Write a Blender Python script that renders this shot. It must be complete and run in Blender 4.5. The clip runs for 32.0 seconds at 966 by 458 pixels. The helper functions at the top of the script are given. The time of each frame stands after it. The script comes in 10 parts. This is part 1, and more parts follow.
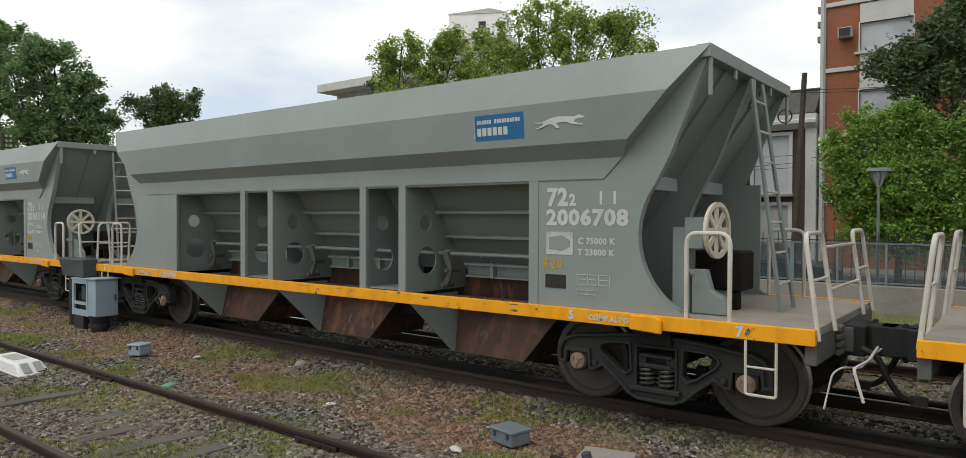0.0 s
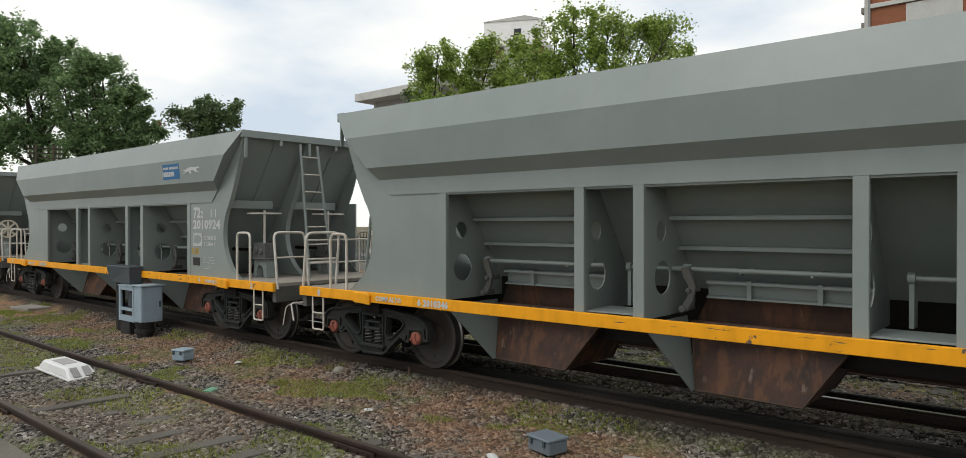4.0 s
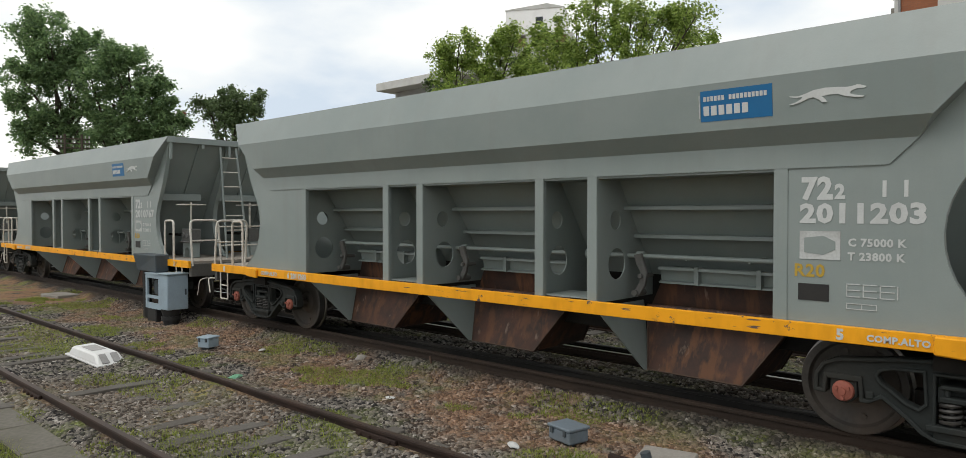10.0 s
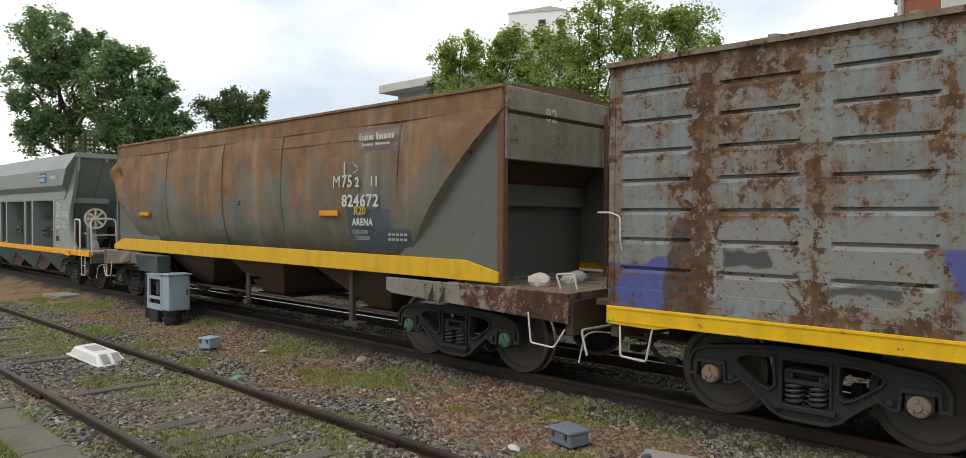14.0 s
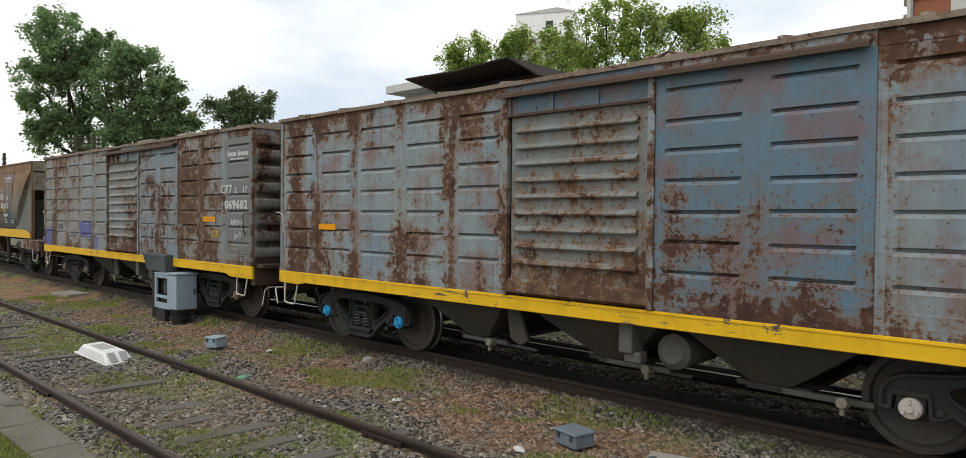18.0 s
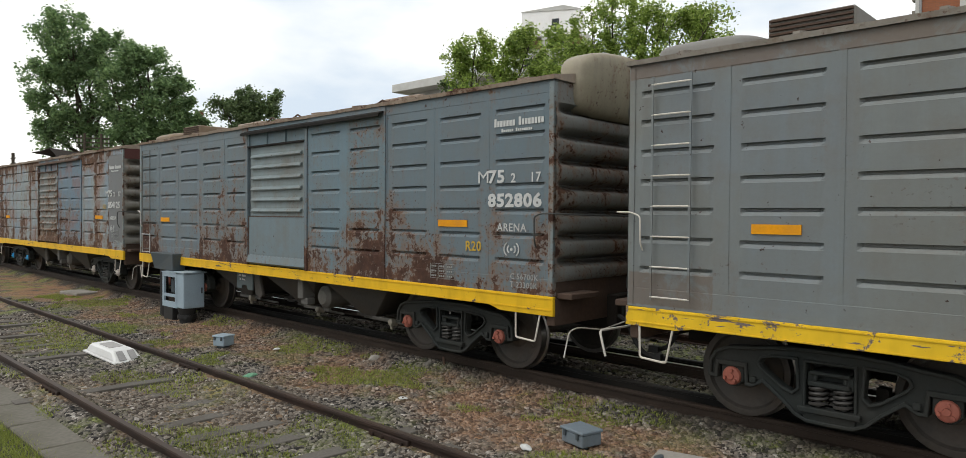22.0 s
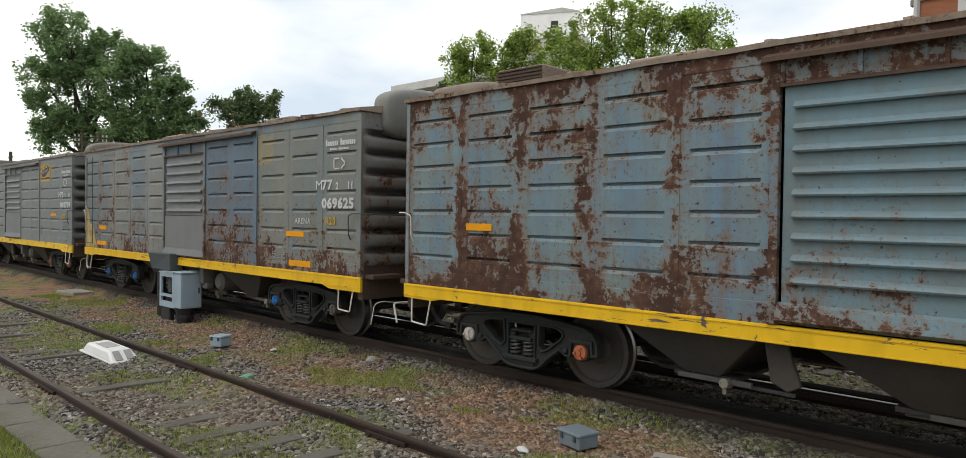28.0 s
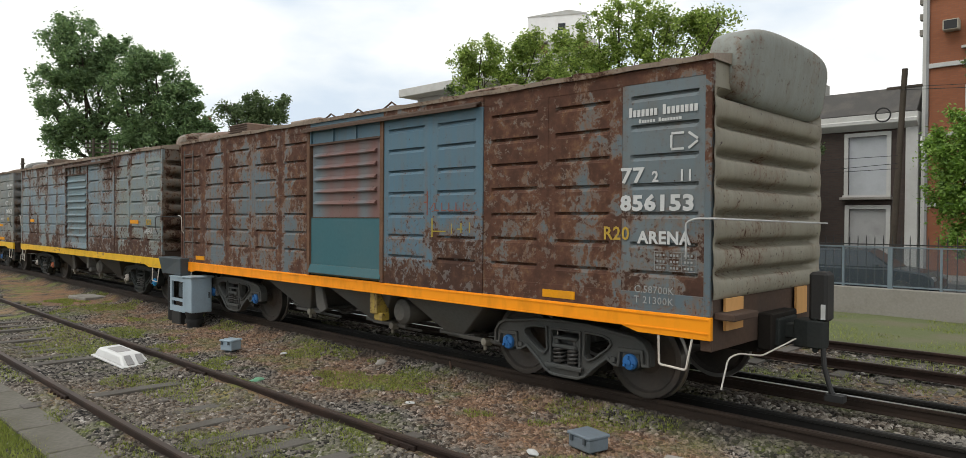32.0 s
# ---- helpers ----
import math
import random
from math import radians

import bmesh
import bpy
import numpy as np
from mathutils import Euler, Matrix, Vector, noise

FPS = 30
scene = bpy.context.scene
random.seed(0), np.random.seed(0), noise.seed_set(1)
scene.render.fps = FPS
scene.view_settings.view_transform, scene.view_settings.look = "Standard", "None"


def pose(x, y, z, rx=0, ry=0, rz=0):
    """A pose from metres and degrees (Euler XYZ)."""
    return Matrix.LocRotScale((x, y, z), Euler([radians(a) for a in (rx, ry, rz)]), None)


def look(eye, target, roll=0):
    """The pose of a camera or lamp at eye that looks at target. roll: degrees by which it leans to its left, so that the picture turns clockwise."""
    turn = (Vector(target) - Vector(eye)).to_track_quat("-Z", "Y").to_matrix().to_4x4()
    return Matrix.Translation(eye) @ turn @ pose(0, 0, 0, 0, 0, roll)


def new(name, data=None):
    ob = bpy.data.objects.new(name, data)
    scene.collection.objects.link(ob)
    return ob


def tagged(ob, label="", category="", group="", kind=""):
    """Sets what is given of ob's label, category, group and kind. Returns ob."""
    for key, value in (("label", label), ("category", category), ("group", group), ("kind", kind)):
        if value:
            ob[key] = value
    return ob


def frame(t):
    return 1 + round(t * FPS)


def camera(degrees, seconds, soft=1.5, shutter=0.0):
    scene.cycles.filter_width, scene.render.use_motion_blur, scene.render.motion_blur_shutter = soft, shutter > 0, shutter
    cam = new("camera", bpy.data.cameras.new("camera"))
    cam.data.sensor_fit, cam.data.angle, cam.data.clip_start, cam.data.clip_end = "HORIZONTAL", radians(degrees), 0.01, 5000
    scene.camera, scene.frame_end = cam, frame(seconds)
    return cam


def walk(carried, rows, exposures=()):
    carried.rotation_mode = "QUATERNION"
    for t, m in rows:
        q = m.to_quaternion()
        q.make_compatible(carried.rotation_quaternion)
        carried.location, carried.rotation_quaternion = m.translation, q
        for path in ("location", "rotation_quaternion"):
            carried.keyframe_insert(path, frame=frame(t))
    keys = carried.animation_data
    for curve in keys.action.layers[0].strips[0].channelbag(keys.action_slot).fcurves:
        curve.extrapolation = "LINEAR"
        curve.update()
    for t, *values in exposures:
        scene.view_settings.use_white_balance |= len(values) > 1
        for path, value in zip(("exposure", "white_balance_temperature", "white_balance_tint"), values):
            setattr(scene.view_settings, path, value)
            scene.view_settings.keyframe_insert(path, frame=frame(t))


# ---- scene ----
cam = camera(68.8, 32.0, soft=0.6)
PATH = [
    (0.0, pose(0, 0, 2.07, 89.09, -0.18, 37.76)),
    (0.5, pose(0, 0, 2.07, 89.42, -0.44, 37.21)),
    (1.0, pose(0, 0, 2.07, 89.31, -0.50, 36.79)),
    (1.5, pose(0, 0, 2.07, 89.44, -0.26, 36.02)),
    (2.0, pose(0, 0, 2.07, 89.55, -0.02, 36.28)),
    (2.5, pose(0, 0, 2.07, 89.60, 0.05, 38.03)),
    (3.0, pose(0, 0, 2.07, 89.38, 0.05, 40.03)),
    (3.5, pose(0, 0, 2.07, 89.64, 0.05, 40.37)),
    (5.5, pose(0, 0, 2.07, 89.30, -0.07, 42.00)),
    (6.0, pose(0, 0, 2.07, 89.34, -0.12, 42.05)),
    (6.5, pose(0, 0, 2.07, 89.34, -0.13, 41.70)),
    (7.0, pose(0, 0, 2.07, 89.11, -0.18, 41.32)),
    (7.5, pose(0, 0, 2.07, 88.76, -0.08, 41.33)),
    (8.0, pose(0, 0, 2.07, 89.00, -0.01, 41.73)),
    (8.5, pose(0, 0, 2.07, 89.08, 0.17, 42.19)),
    (9.0, pose(0, 0, 2.07, 89.16, 0.00, 42.26)),
    (9.5, pose(0, 0, 2.07, 88.86, 0.02, 42.19)),
    (10.0, pose(0, 0, 2.07, 88.79, -0.02, 42.41)),
    (10.5, pose(0, 0, 2.07, 88.87, -0.13, 42.35)),
    (11.0, pose(0, 0, 2.07, 88.84, -0.11, 42.43)),
    (11.5, pose(0, 0, 2.07, 88.81, -0.19, 42.42)),
    (12.0, pose(0, 0, 2.07, 88.94, -0.27, 42.31)),
    (12.5, pose(0, 0, 2.07, 89.22, -0.06, 42.57)),
    (13.0, pose(0, 0, 2.07, 89.08, -0.22, 42.67)),
    (13.5, pose(0, 0, 2.07, 88.84, -0.23, 42.58)),
    (14.0, pose(0, 0, 2.07, 88.98, -0.32, 42.55)),
    (14.5, pose(0, 0, 2.07, 89.06, -0.56, 42.83)),
    (16.5, pose(0, 0, 2.07, 88.70, -0.63, 42.76)),
    (17.0, pose(0, 0, 2.07, 88.66, -0.56, 42.84)),
    (17.5, pose(0, 0, 2.07, 88.96, -0.52, 43.11)),
    (18.0, pose(0, 0, 2.07, 89.05, -0.59, 43.07)),
    (18.5, pose(0, 0, 2.07, 88.85, -0.58, 43.02)),
    (19.0, pose(0, 0, 2.07, 89.11, -0.61, 43.14)),
    (19.5, pose(0, 0, 2.07, 89.22, -0.36, 43.13)),
    (20.0, pose(0, 0, 2.07, 89.07, -0.42, 43.37)),
    (20.5, pose(0, 0, 2.07, 89.02, -0.32, 43.44)),
    (21.0, pose(0, 0, 2.07, 88.91, -0.44, 43.52)),
    (21.5, pose(0, 0, 2.07, 89.10, -0.50, 43.41)),
    (22.0, pose(0, 0, 2.07, 88.91, -0.47, 43.58)),
    (22.5, pose(0, 0, 2.07, 88.60, -0.50, 43.51)),
    (23.0, pose(0, 0, 2.07, 88.52, -0.48, 43.59)),
    (23.5, pose(0, 0, 2.07, 88.75, -0.57, 43.57)),
    (24.0, pose(0, 0, 2.07, 88.80, -0.75, 43.40)),
    (24.5, pose(0, 0, 2.07, 88.70, -0.52, 43.56)),
    (26.5, pose(0, 0, 2.07, 89.00, -0.69, 43.64)),
    (27.0, pose(0, 0, 2.07, 88.82, -0.64, 43.41)),
    (27.5, pose(0, 0, 2.07, 88.80, -0.68, 43.37)),
    (28.0, pose(0, 0, 2.07, 89.05, -0.80, 43.42)),
    (28.5, pose(0, 0, 2.07, 89.20, -0.72, 43.54)),
    (29.0, pose(0, 0, 2.07, 89.33, -0.66, 43.33)),
    (29.5, pose(0, 0, 2.07, 89.44, -0.73, 43.48)),
    (30.0, pose(0, 0, 2.07, 89.48, -0.69, 43.51)),
    (30.5, pose(0, 0, 2.07, 89.30, -0.62, 43.43)),
    (31.0, pose(0, 0, 2.07, 89.04, -0.51, 43.78)),
    (31.5, pose(0, 0, 2.07, 89.25, -0.48, 43.80)),
    (32.0, pose(0, 0, 2.07, 89.27, -0.42, 44.11)),
]
walk(cam, PATH, ((0.0, -0.11), (2.5, -0.14), (8.5, -0.13), (12.5, -0.02), (32.0, 0.0)))

# ---- light: a bright overcast sky ----
world = bpy.data.worlds.new("sky")
scene.world = world
world.use_nodes = True
wt = world.node_tree
wt.nodes.clear()
w_out = wt.nodes.new("ShaderNodeOutputWorld")
w_bg = wt.nodes.new("ShaderNodeBackground")
w_sky = wt.nodes.new("ShaderNodeTexSky")
w_sky.sky_type = "NISHITA"
w_sky.sun_disc = False
w_sky.sun_elevation = radians(62)
w_sky.sun_rotation = radians(200)
w_sky.air_density, w_sky.dust_density = 1.0, 4.0
w_dim = wt.nodes.new("ShaderNodeVectorMath")
w_dim.operation = "SCALE"
w_dim.inputs["Scale"].default_value = 0.10
w_co = wt.nodes.new("ShaderNodeTexCoord")
w_map = wt.nodes.new("ShaderNodeMapping")
w_map.inputs["Scale"].default_value = (1.6, 1.6, 4.0)
w_noise = wt.nodes.new("ShaderNodeTexNoise")
w_noise.inputs["Scale"].default_value = 1.5
w_noise.inputs["Detail"].default_value = 7
w_noise.inputs["Roughness"].default_value = 0.5
w_ramp = wt.nodes.new("ShaderNodeValToRGB")
w_ramp.color_ramp.elements[0].position, w_ramp.color_ramp.elements[0].color = 0.34, (0.76, 0.87, 0.99, 1)
w_ramp.color_ramp.elements[1].position, w_ramp.color_ramp.elements[1].color = 0.54, (1.24, 1.24, 1.19, 1)
w_mix = wt.nodes.new("ShaderNodeMix")
w_mix.data_type = "RGBA"
w_mix.inputs["Factor"].default_value = 0.9
wt.links.new(w_sky.outputs["Color"], w_dim.inputs[0])
wt.links.new(w_co.outputs["Generated"], w_map.inputs["Vector"])
wt.links.new(w_map.outputs["Vector"], w_noise.inputs["Vector"])
wt.links.new(w_noise.outputs["Fac"], w_ramp.inputs["Fac"])
wt.links.new(w_dim.outputs["Vector"], w_mix.inputs[6])
wt.links.new(w_ramp.outputs["Color"], w_mix.inputs[7])
wt.links.new(w_mix.outputs[2], w_bg.inputs["Color"])
w_bg.inputs["Strength"].default_value = 1.0
wt.links.new(w_bg.outputs["Background"], w_out.inputs["Surface"])

sun_data = bpy.data.lights.new("sun", "SUN")
sun_data.energy = 1.1
sun_data.angle = radians(25)
sun_data.color = (1.0, 0.97, 0.92)
sun = new("sun", sun_data)
sun.matrix_world = look((-10, -25, 50), (0, 8, 0))

# ---- materials ----
def material(name):
    m = bpy.data.materials.new(name)
    m.use_nodes = True
    nt = m.node_tree
    return m, nt, nt.nodes["Principled BSDF"]


def node(nt, kind, **inputs):
    n = nt.nodes.new(kind)
    for k, v in inputs.items():
        n.inputs[k.replace("_", " ")].default_value = v
    return n


def coords(nt, scale=(1, 1, 1), offset=(0, 0, 0)):
    tc = nt.nodes.new("ShaderNodeTexCoord")
    mp = nt.nodes.new("ShaderNodeMapping")
    mp.inputs["Scale"].default_value = scale
    mp.inputs["Location"].default_value = offset
    nt.links.new(tc.outputs["Object"], mp.inputs["Vector"])
    return mp.outputs["Vector"]


def noise_tex(nt, vec, scale, detail=4, rough=0.55, warp=0.0):
    n = node(nt, "ShaderNodeTexNoise", Scale=scale, Detail=detail, Roughness=rough, Distortion=warp)
    nt.links.new(vec, n.inputs["Vector"])
    return n.outputs["Fac"]


def ramp(nt, fac, lo, hi, a=(0, 0, 0, 1), b=(1, 1, 1, 1)):
    r = nt.nodes.new("ShaderNodeValToRGB")
    e = r.color_ramp.elements
    e[0].position, e[0].color, e[1].position, e[1].color = lo, a, hi, b
    nt.links.new(fac, r.inputs["Fac"])
    return r.outputs["Color"]


def mixc(nt, fac, a, b, kind="MIX"):
    m = nt.nodes.new("ShaderNodeMix")
    m.data_type, m.blend_type = "RGBA", kind
    for sock, v in ((m.inputs[0], fac), (m.inputs[6], a), (m.inputs[7], b)):
        if isinstance(v, (int, float)):
            sock.default_value = v
        elif isinstance(v, tuple):
            sock.default_value = (*v[:3], 1)
        else:
            nt.links.new(v, sock)
    return m.outputs[2]


def maths(nt, op, a, b=None):
    m = nt.nodes.new("ShaderNodeMath")
    m.operation = op
    for sock, v in zip(m.inputs, (a, b)):
        if v is None:
            continue
        if isinstance(v, (int, float)):
            sock.default_value = v
        else:
            nt.links.new(v, sock)
    return m.outputs[0]


def bump(nt, bsdf, height, strength=0.3, distance=0.01):
    b = node(nt, "ShaderNodeBump", Strength=strength, Distance=distance)
    nt.links.new(height, b.inputs["Height"])
    nt.links.new(b.outputs["Normal"], bsdf.inputs["Normal"])


def random_value(nt):
    return nt.nodes.new("ShaderNodeObjectInfo").outputs["Random"]


def worn(name, col, rough=0.6, metal=0.0, var=0.25, scale=6.0, dirt=(0.06, 0.05, 0.04), dirt_amount=0.3, relief=0.15, seed=0.0, spec=0.35):
    """A plain surface with grain, broad tone changes and dirt."""
    m, nt, p = material(name)
    v = coords(nt, offset=(seed, seed * 1.7, seed * 0.6))
    fine = noise_tex(nt, v, scale * 6, 5)
    broad = noise_tex(nt, v, scale * 0.25, 6, 0.6)
    tone = mixc(nt, fine, tuple(c * (1 - var) for c in col), tuple(min(1, c * (1 + var * 0.6)) for c in col))
    spots = ramp(nt, broad, 0.45, 0.75)
    c = mixc(nt, maths(nt, "MULTIPLY", spots, dirt_amount), tone, dirt)
    nt.links.new(c, p.inputs["Base Color"])
    p.inputs["Roughness"].default_value = rough
    p.inputs["Metallic"].default_value = metal
    p.inputs["Specular IOR Level"].default_value = spec
    bump(nt, p, fine, relief, 0.004)
    return m


def rusted_paint(name, paint, second=None, amount=0.5, low=0.0, high=0.0, columns=0.0, seed=0.0, rust=(0.092, 0.042, 0.027), rough=0.55, seams=0.0, zones=(), marks=(), grime=0.35, second_at=0.5, mottle=0.0, skirt=None, ledges=0.035, panels=0.10, runs=0.5, blush=0.0, patches=()):
    """Old paint with rust that breaks through in ragged patches: more of it at the foot (low), at the eaves (high), in upright bands (columns), along the sheet
    seams, under the pressed grooves (ledges) and on some sheets (panels); runs are brown streaks below the patches, blush a red primer that shows through."""
    m, nt, p = material(name)
    v = coords(nt, offset=(seed * 3.1, seed * 1.3, seed))
    pos = nt.nodes.new("ShaderNodeSeparateXYZ")
    tc = nt.nodes.new("ShaderNodeTexCoord")
    nt.links.new(tc.outputs["Object"], pos.inputs["Vector"])
    px, pz = pos.outputs["X"], pos.outputs["Z"]
    add = lambda a, b: maths(nt, "ADD", a, b)
    mul = lambda a, b: maths(nt, "MULTIPLY", a, b)
    less = lambda a, b: maths(nt, "SUBTRACT", a, b)
    vs = coords(nt, (8.0, 8.0, 0.45), (seed, 0, 0))
    vb = coords(nt, (1.0, 1.0, 0.10), (seed * 2.3, 0, 0))
    big = noise_tex(nt, v, 0.95, 2, 0.5)
    mid = noise_tex(nt, v, 3.0, 12, 0.72, 0.5)
    rag = noise_tex(nt, v, 15, 8, 0.70)
    fine = noise_tex(nt, v, 38, 5, 0.6)
    streak = noise_tex(nt, vs, 1.0, 7, 0.62)
    band = noise_tex(nt, vb, 1.25, 3, 0.5)
    zz = maths(nt, "MINIMUM", maths(nt, "MAXIMUM", maths(nt, "DIVIDE", less(pz, 1.1), 2.55), 0.0), 1.0)
    sumv = add(mul(big, 0.44), mul(mid, 0.68))
    sumv = add(sumv, mul(less(streak, 0.5), 0.20))
    sumv = add(sumv, mul(less(band, 0.5), columns))
    sumv = add(sumv, mul(maths(nt, "POWER", less(1.0, zz), 2.2), low))
    sumv = add(sumv, mul(maths(nt, "POWER", zz, 4.0), high))
    wob = add(px, mul(less(mid, 0.5), 0.9))
    sheet = maths(nt, "DIVIDE", add(px, 6.13), 1.03)
    wn = nt.nodes.new("ShaderNodeTexWhiteNoise")
    wn.noise_dimensions = "1D"
    nt.links.new(add(maths(nt, "FLOOR", sheet), seed * 7.3), wn.inputs["W"])
    sumv = add(sumv, mul(less(wn.outputs["Value"], 0.5), panels))
    if seams:
        d = maths(nt, "ABSOLUTE", less(maths(nt, "FRACT", maths(nt, "DIVIDE", add(wob, 6.645), 1.03)), 0.5))
        sumv = add(sumv, mul(ramp(nt, d, 0.02, 0.20, (1, 1, 1, 1), (0, 0, 0, 1)), seams))
    if ledges:
        d = maths(nt, "FRACT", maths(nt, "DIVIDE", add(pz, 0.02 - 3.36 + 6.1), 0.305))
        sumv = add(sumv, mul(ramp(nt, d, 0.70, 0.98), ledges))
    for za, zb, more in zones:
        edge = maths(nt, "MINIMUM", less(wob, za), less(zb, wob))
        sumv = add(sumv, mul(ramp(nt, edge, 0.0, 0.22), more))
    th = 0.86 - 0.34 * amount
    sumv = add(sumv, mul(less(rag, 0.5), 0.36))
    mask = ramp(nt, sumv, th, th + 0.022)
    near = ramp(nt, sumv, th - 0.20, th + 0.01)
    halo = ramp(nt, sumv, th - 0.085, th + 0.005)
    chips = mul(ramp(nt, noise_tex(nt, v, 24, 3, 0.5), 0.615, 0.63), near)
    mask = maths(nt, "MAXIMUM", mask, mul(chips, 0.9))
    # flakes of paint that still hold within the rust
    mask = mul(mask, less(1.0, mul(ramp(nt, noise_tex(nt, v, 7.0, 9, 0.72), 0.565, 0.585), 0.8)))
    base = tuple(paint)
    if second:
        tone2 = ramp(nt, noise_tex(nt, vb, 0.6, 2), second_at - 0.03, second_at + 0.03)
        base = mixc(nt, tone2, base, tuple(second))
    if mottle:
        base = mixc(nt, mul(ramp(nt, noise_tex(nt, vb, 1.4, 4, 0.55), 0.48, 0.62), mottle), base, (paint[0] * 0.62, paint[1] * 0.82, paint[2] * 1.12))
        base = mixc(nt, mul(ramp(nt, noise_tex(nt, v, 0.8, 5, 0.6), 0.50, 0.66), mottle), base, (paint[0] * 1.15, paint[1] * 1.05, paint[2] * 0.86))
    if skirt:
        base = mixc(nt, ramp(nt, pz, 1.322, 1.328, (1, 1, 1, 1), (0, 0, 0, 1)), base, tuple(skirt))
    # sheets were patched and repainted at different times
    base = mixc(nt, mul(ramp(nt, wn.outputs["Value"], 0.2, 0.9), 0.22), base, (paint[0] * 0.72 + 0.01, paint[1] * 0.72 + 0.008, paint[2] * 0.70))
    shade = mixc(nt, ramp(nt, streak, 0.38, 0.72), base, mixc(nt, 0.30, base, (0.15, 0.14, 0.125)))
    shade = mixc(nt, mul(ramp(nt, noise_tex(nt, v, 2.2, 9, 0.68), 0.46, 0.66), grime), shade, (0.150, 0.122, 0.092))
    if blush:
        shade = mixc(nt, mul(ramp(nt, noise_tex(nt, v, 1.5, 6, 0.6), 0.51, 0.60), blush), shade, (0.205, 0.090, 0.080))
    shade = mixc(nt, mul(mul(ramp(nt, noise_tex(nt, coords(nt, (11, 11, 0.35), (seed, 0, 3)), 1.0, 6, 0.6), 0.50, 0.60), near), runs), shade, (0.165, 0.095, 0.055))
    shade = mixc(nt, mul(halo, 0.62), shade, (0.185, 0.110, 0.066))
    for xa, xb, za, zb, col in marks:
        wx = add(px, mul(less(noise_tex(nt, v, 1.7, 2), 0.5), 0.55))
        wz = add(pz, mul(less(noise_tex(nt, v, 2.1, 2), 0.5), 0.40))
        ex = maths(nt, "MINIMUM", less(wx, xa), less(xb, wx))
        ez = maths(nt, "MINIMUM", less(wz, za), less(zb, wz))
        shade = mixc(nt, mul(ramp(nt, maths(nt, "MINIMUM", ex, ez), 0.0, 0.03), 0.85), shade, tuple(col))
    for xa, xb, za, zb, col, strength in patches:
        wx, wz = add(px, mul(less(rag, 0.5), 0.05)), add(pz, mul(less(rag, 0.5), 0.05))
        e = maths(nt, "MINIMUM", maths(nt, "MINIMUM", less(wx, xa), less(xb, wx)), maths(nt, "MINIMUM", less(wz, za), less(zb, wz)))
        shade = mixc(nt, mul(mul(ramp(nt, e, 0.0, 0.012), ramp(nt, mid, 0.36, 0.48)), strength), shade, tuple(col))
    patch = noise_tex(nt, v, 5.0, 7, 0.65)
    rtone = mixc(nt, ramp(nt, sumv, th, th + 0.11), (rust[0] * 1.55, rust[1] * 1.75, rust[2] * 1.6), tuple(c * 0.85 for c in rust))
    rtone = mixc(nt, ramp(nt, patch, 0.40, 0.56, (1, 1, 1, 1), (0, 0, 0, 1)), rtone, tuple(c * 0.52 for c in rust))
    rtone = mixc(nt, mul(ramp(nt, patch, 0.57, 0.68), 0.75), rtone, (rust[0] * 1.75, rust[1] * 2.15, rust[2] * 1.7))
    rtone = mixc(nt, mul(fine, 0.55), rtone, tuple(c * 0.6 for c in rust))
    flecks = noise_tex(nt, v, 12.0, 5, 0.6)
    ft = 0.700 - 0.045 * min(amount, 0.7)
    shade = mixc(nt, ramp(nt, flecks, ft, ft + 0.015), shade, (0.045, 0.028, 0.022))
    c = mixc(nt, mask, shade, rtone)
    c = mixc(nt, mul(fine, 0.25), c, mixc(nt, 0.6, c, (0.03, 0.03, 0.03)))
    nt.links.new(c, p.inputs["Base Color"])
    p.inputs["Specular IOR Level"].default_value = 0.35
    r = add(mul(mask, 0.92 - rough), add(rough - 0.08, mul(mid, 0.16)))
    nt.links.new(r, p.inputs["Roughness"])
    dents = noise_tex(nt, v, 1.6, 3, 0.5)
    h = add(mul(mask, -0.7), add(mul(fine, 0.45), mul(dents, 6.0)))
    bump(nt, p, h, 0.38, 0.006)
    return m


def hopper_grey(name):
    m, nt, p = material(name)
    v = coords(nt)
    vs = coords(nt, (3.0, 3.0, 0.25))
    fine = noise_tex(nt, v, 60, 4)
    broad = noise_tex(nt, v, 0.9, 6, 0.6)
    streak = noise_tex(nt, vs, 1.6, 6, 0.6)
    c = mixc(nt, ramp(nt, broad, 0.35, 0.7), (0.212, 0.250, 0.240), (0.252, 0.286, 0.274))
    c = mixc(nt, maths(nt, "MULTIPLY", ramp(nt, streak, 0.5, 0.8), 0.28), c, (0.20, 0.195, 0.175))
    c = mixc(nt, maths(nt, "MULTIPLY", fine, 0.12), c, (0.12, 0.12, 0.11))
    nt.links.new(c, p.inputs["Base Color"])
    p.inputs["Roughness"].default_value = 0.42
    bump(nt, p, maths(nt, "ADD", maths(nt, "MULTIPLY", broad, 3.0), fine), 0.12, 0.006)
    return m


def chute_rust(name):
    m, nt, p = material(name)
    v = coords(nt)
    vs = coords(nt, (6, 6, 0.45))
    a = noise_tex(nt, v, 3.0, 8, 0.65)
    s = noise_tex(nt, vs, 1.0, 6, 0.6)
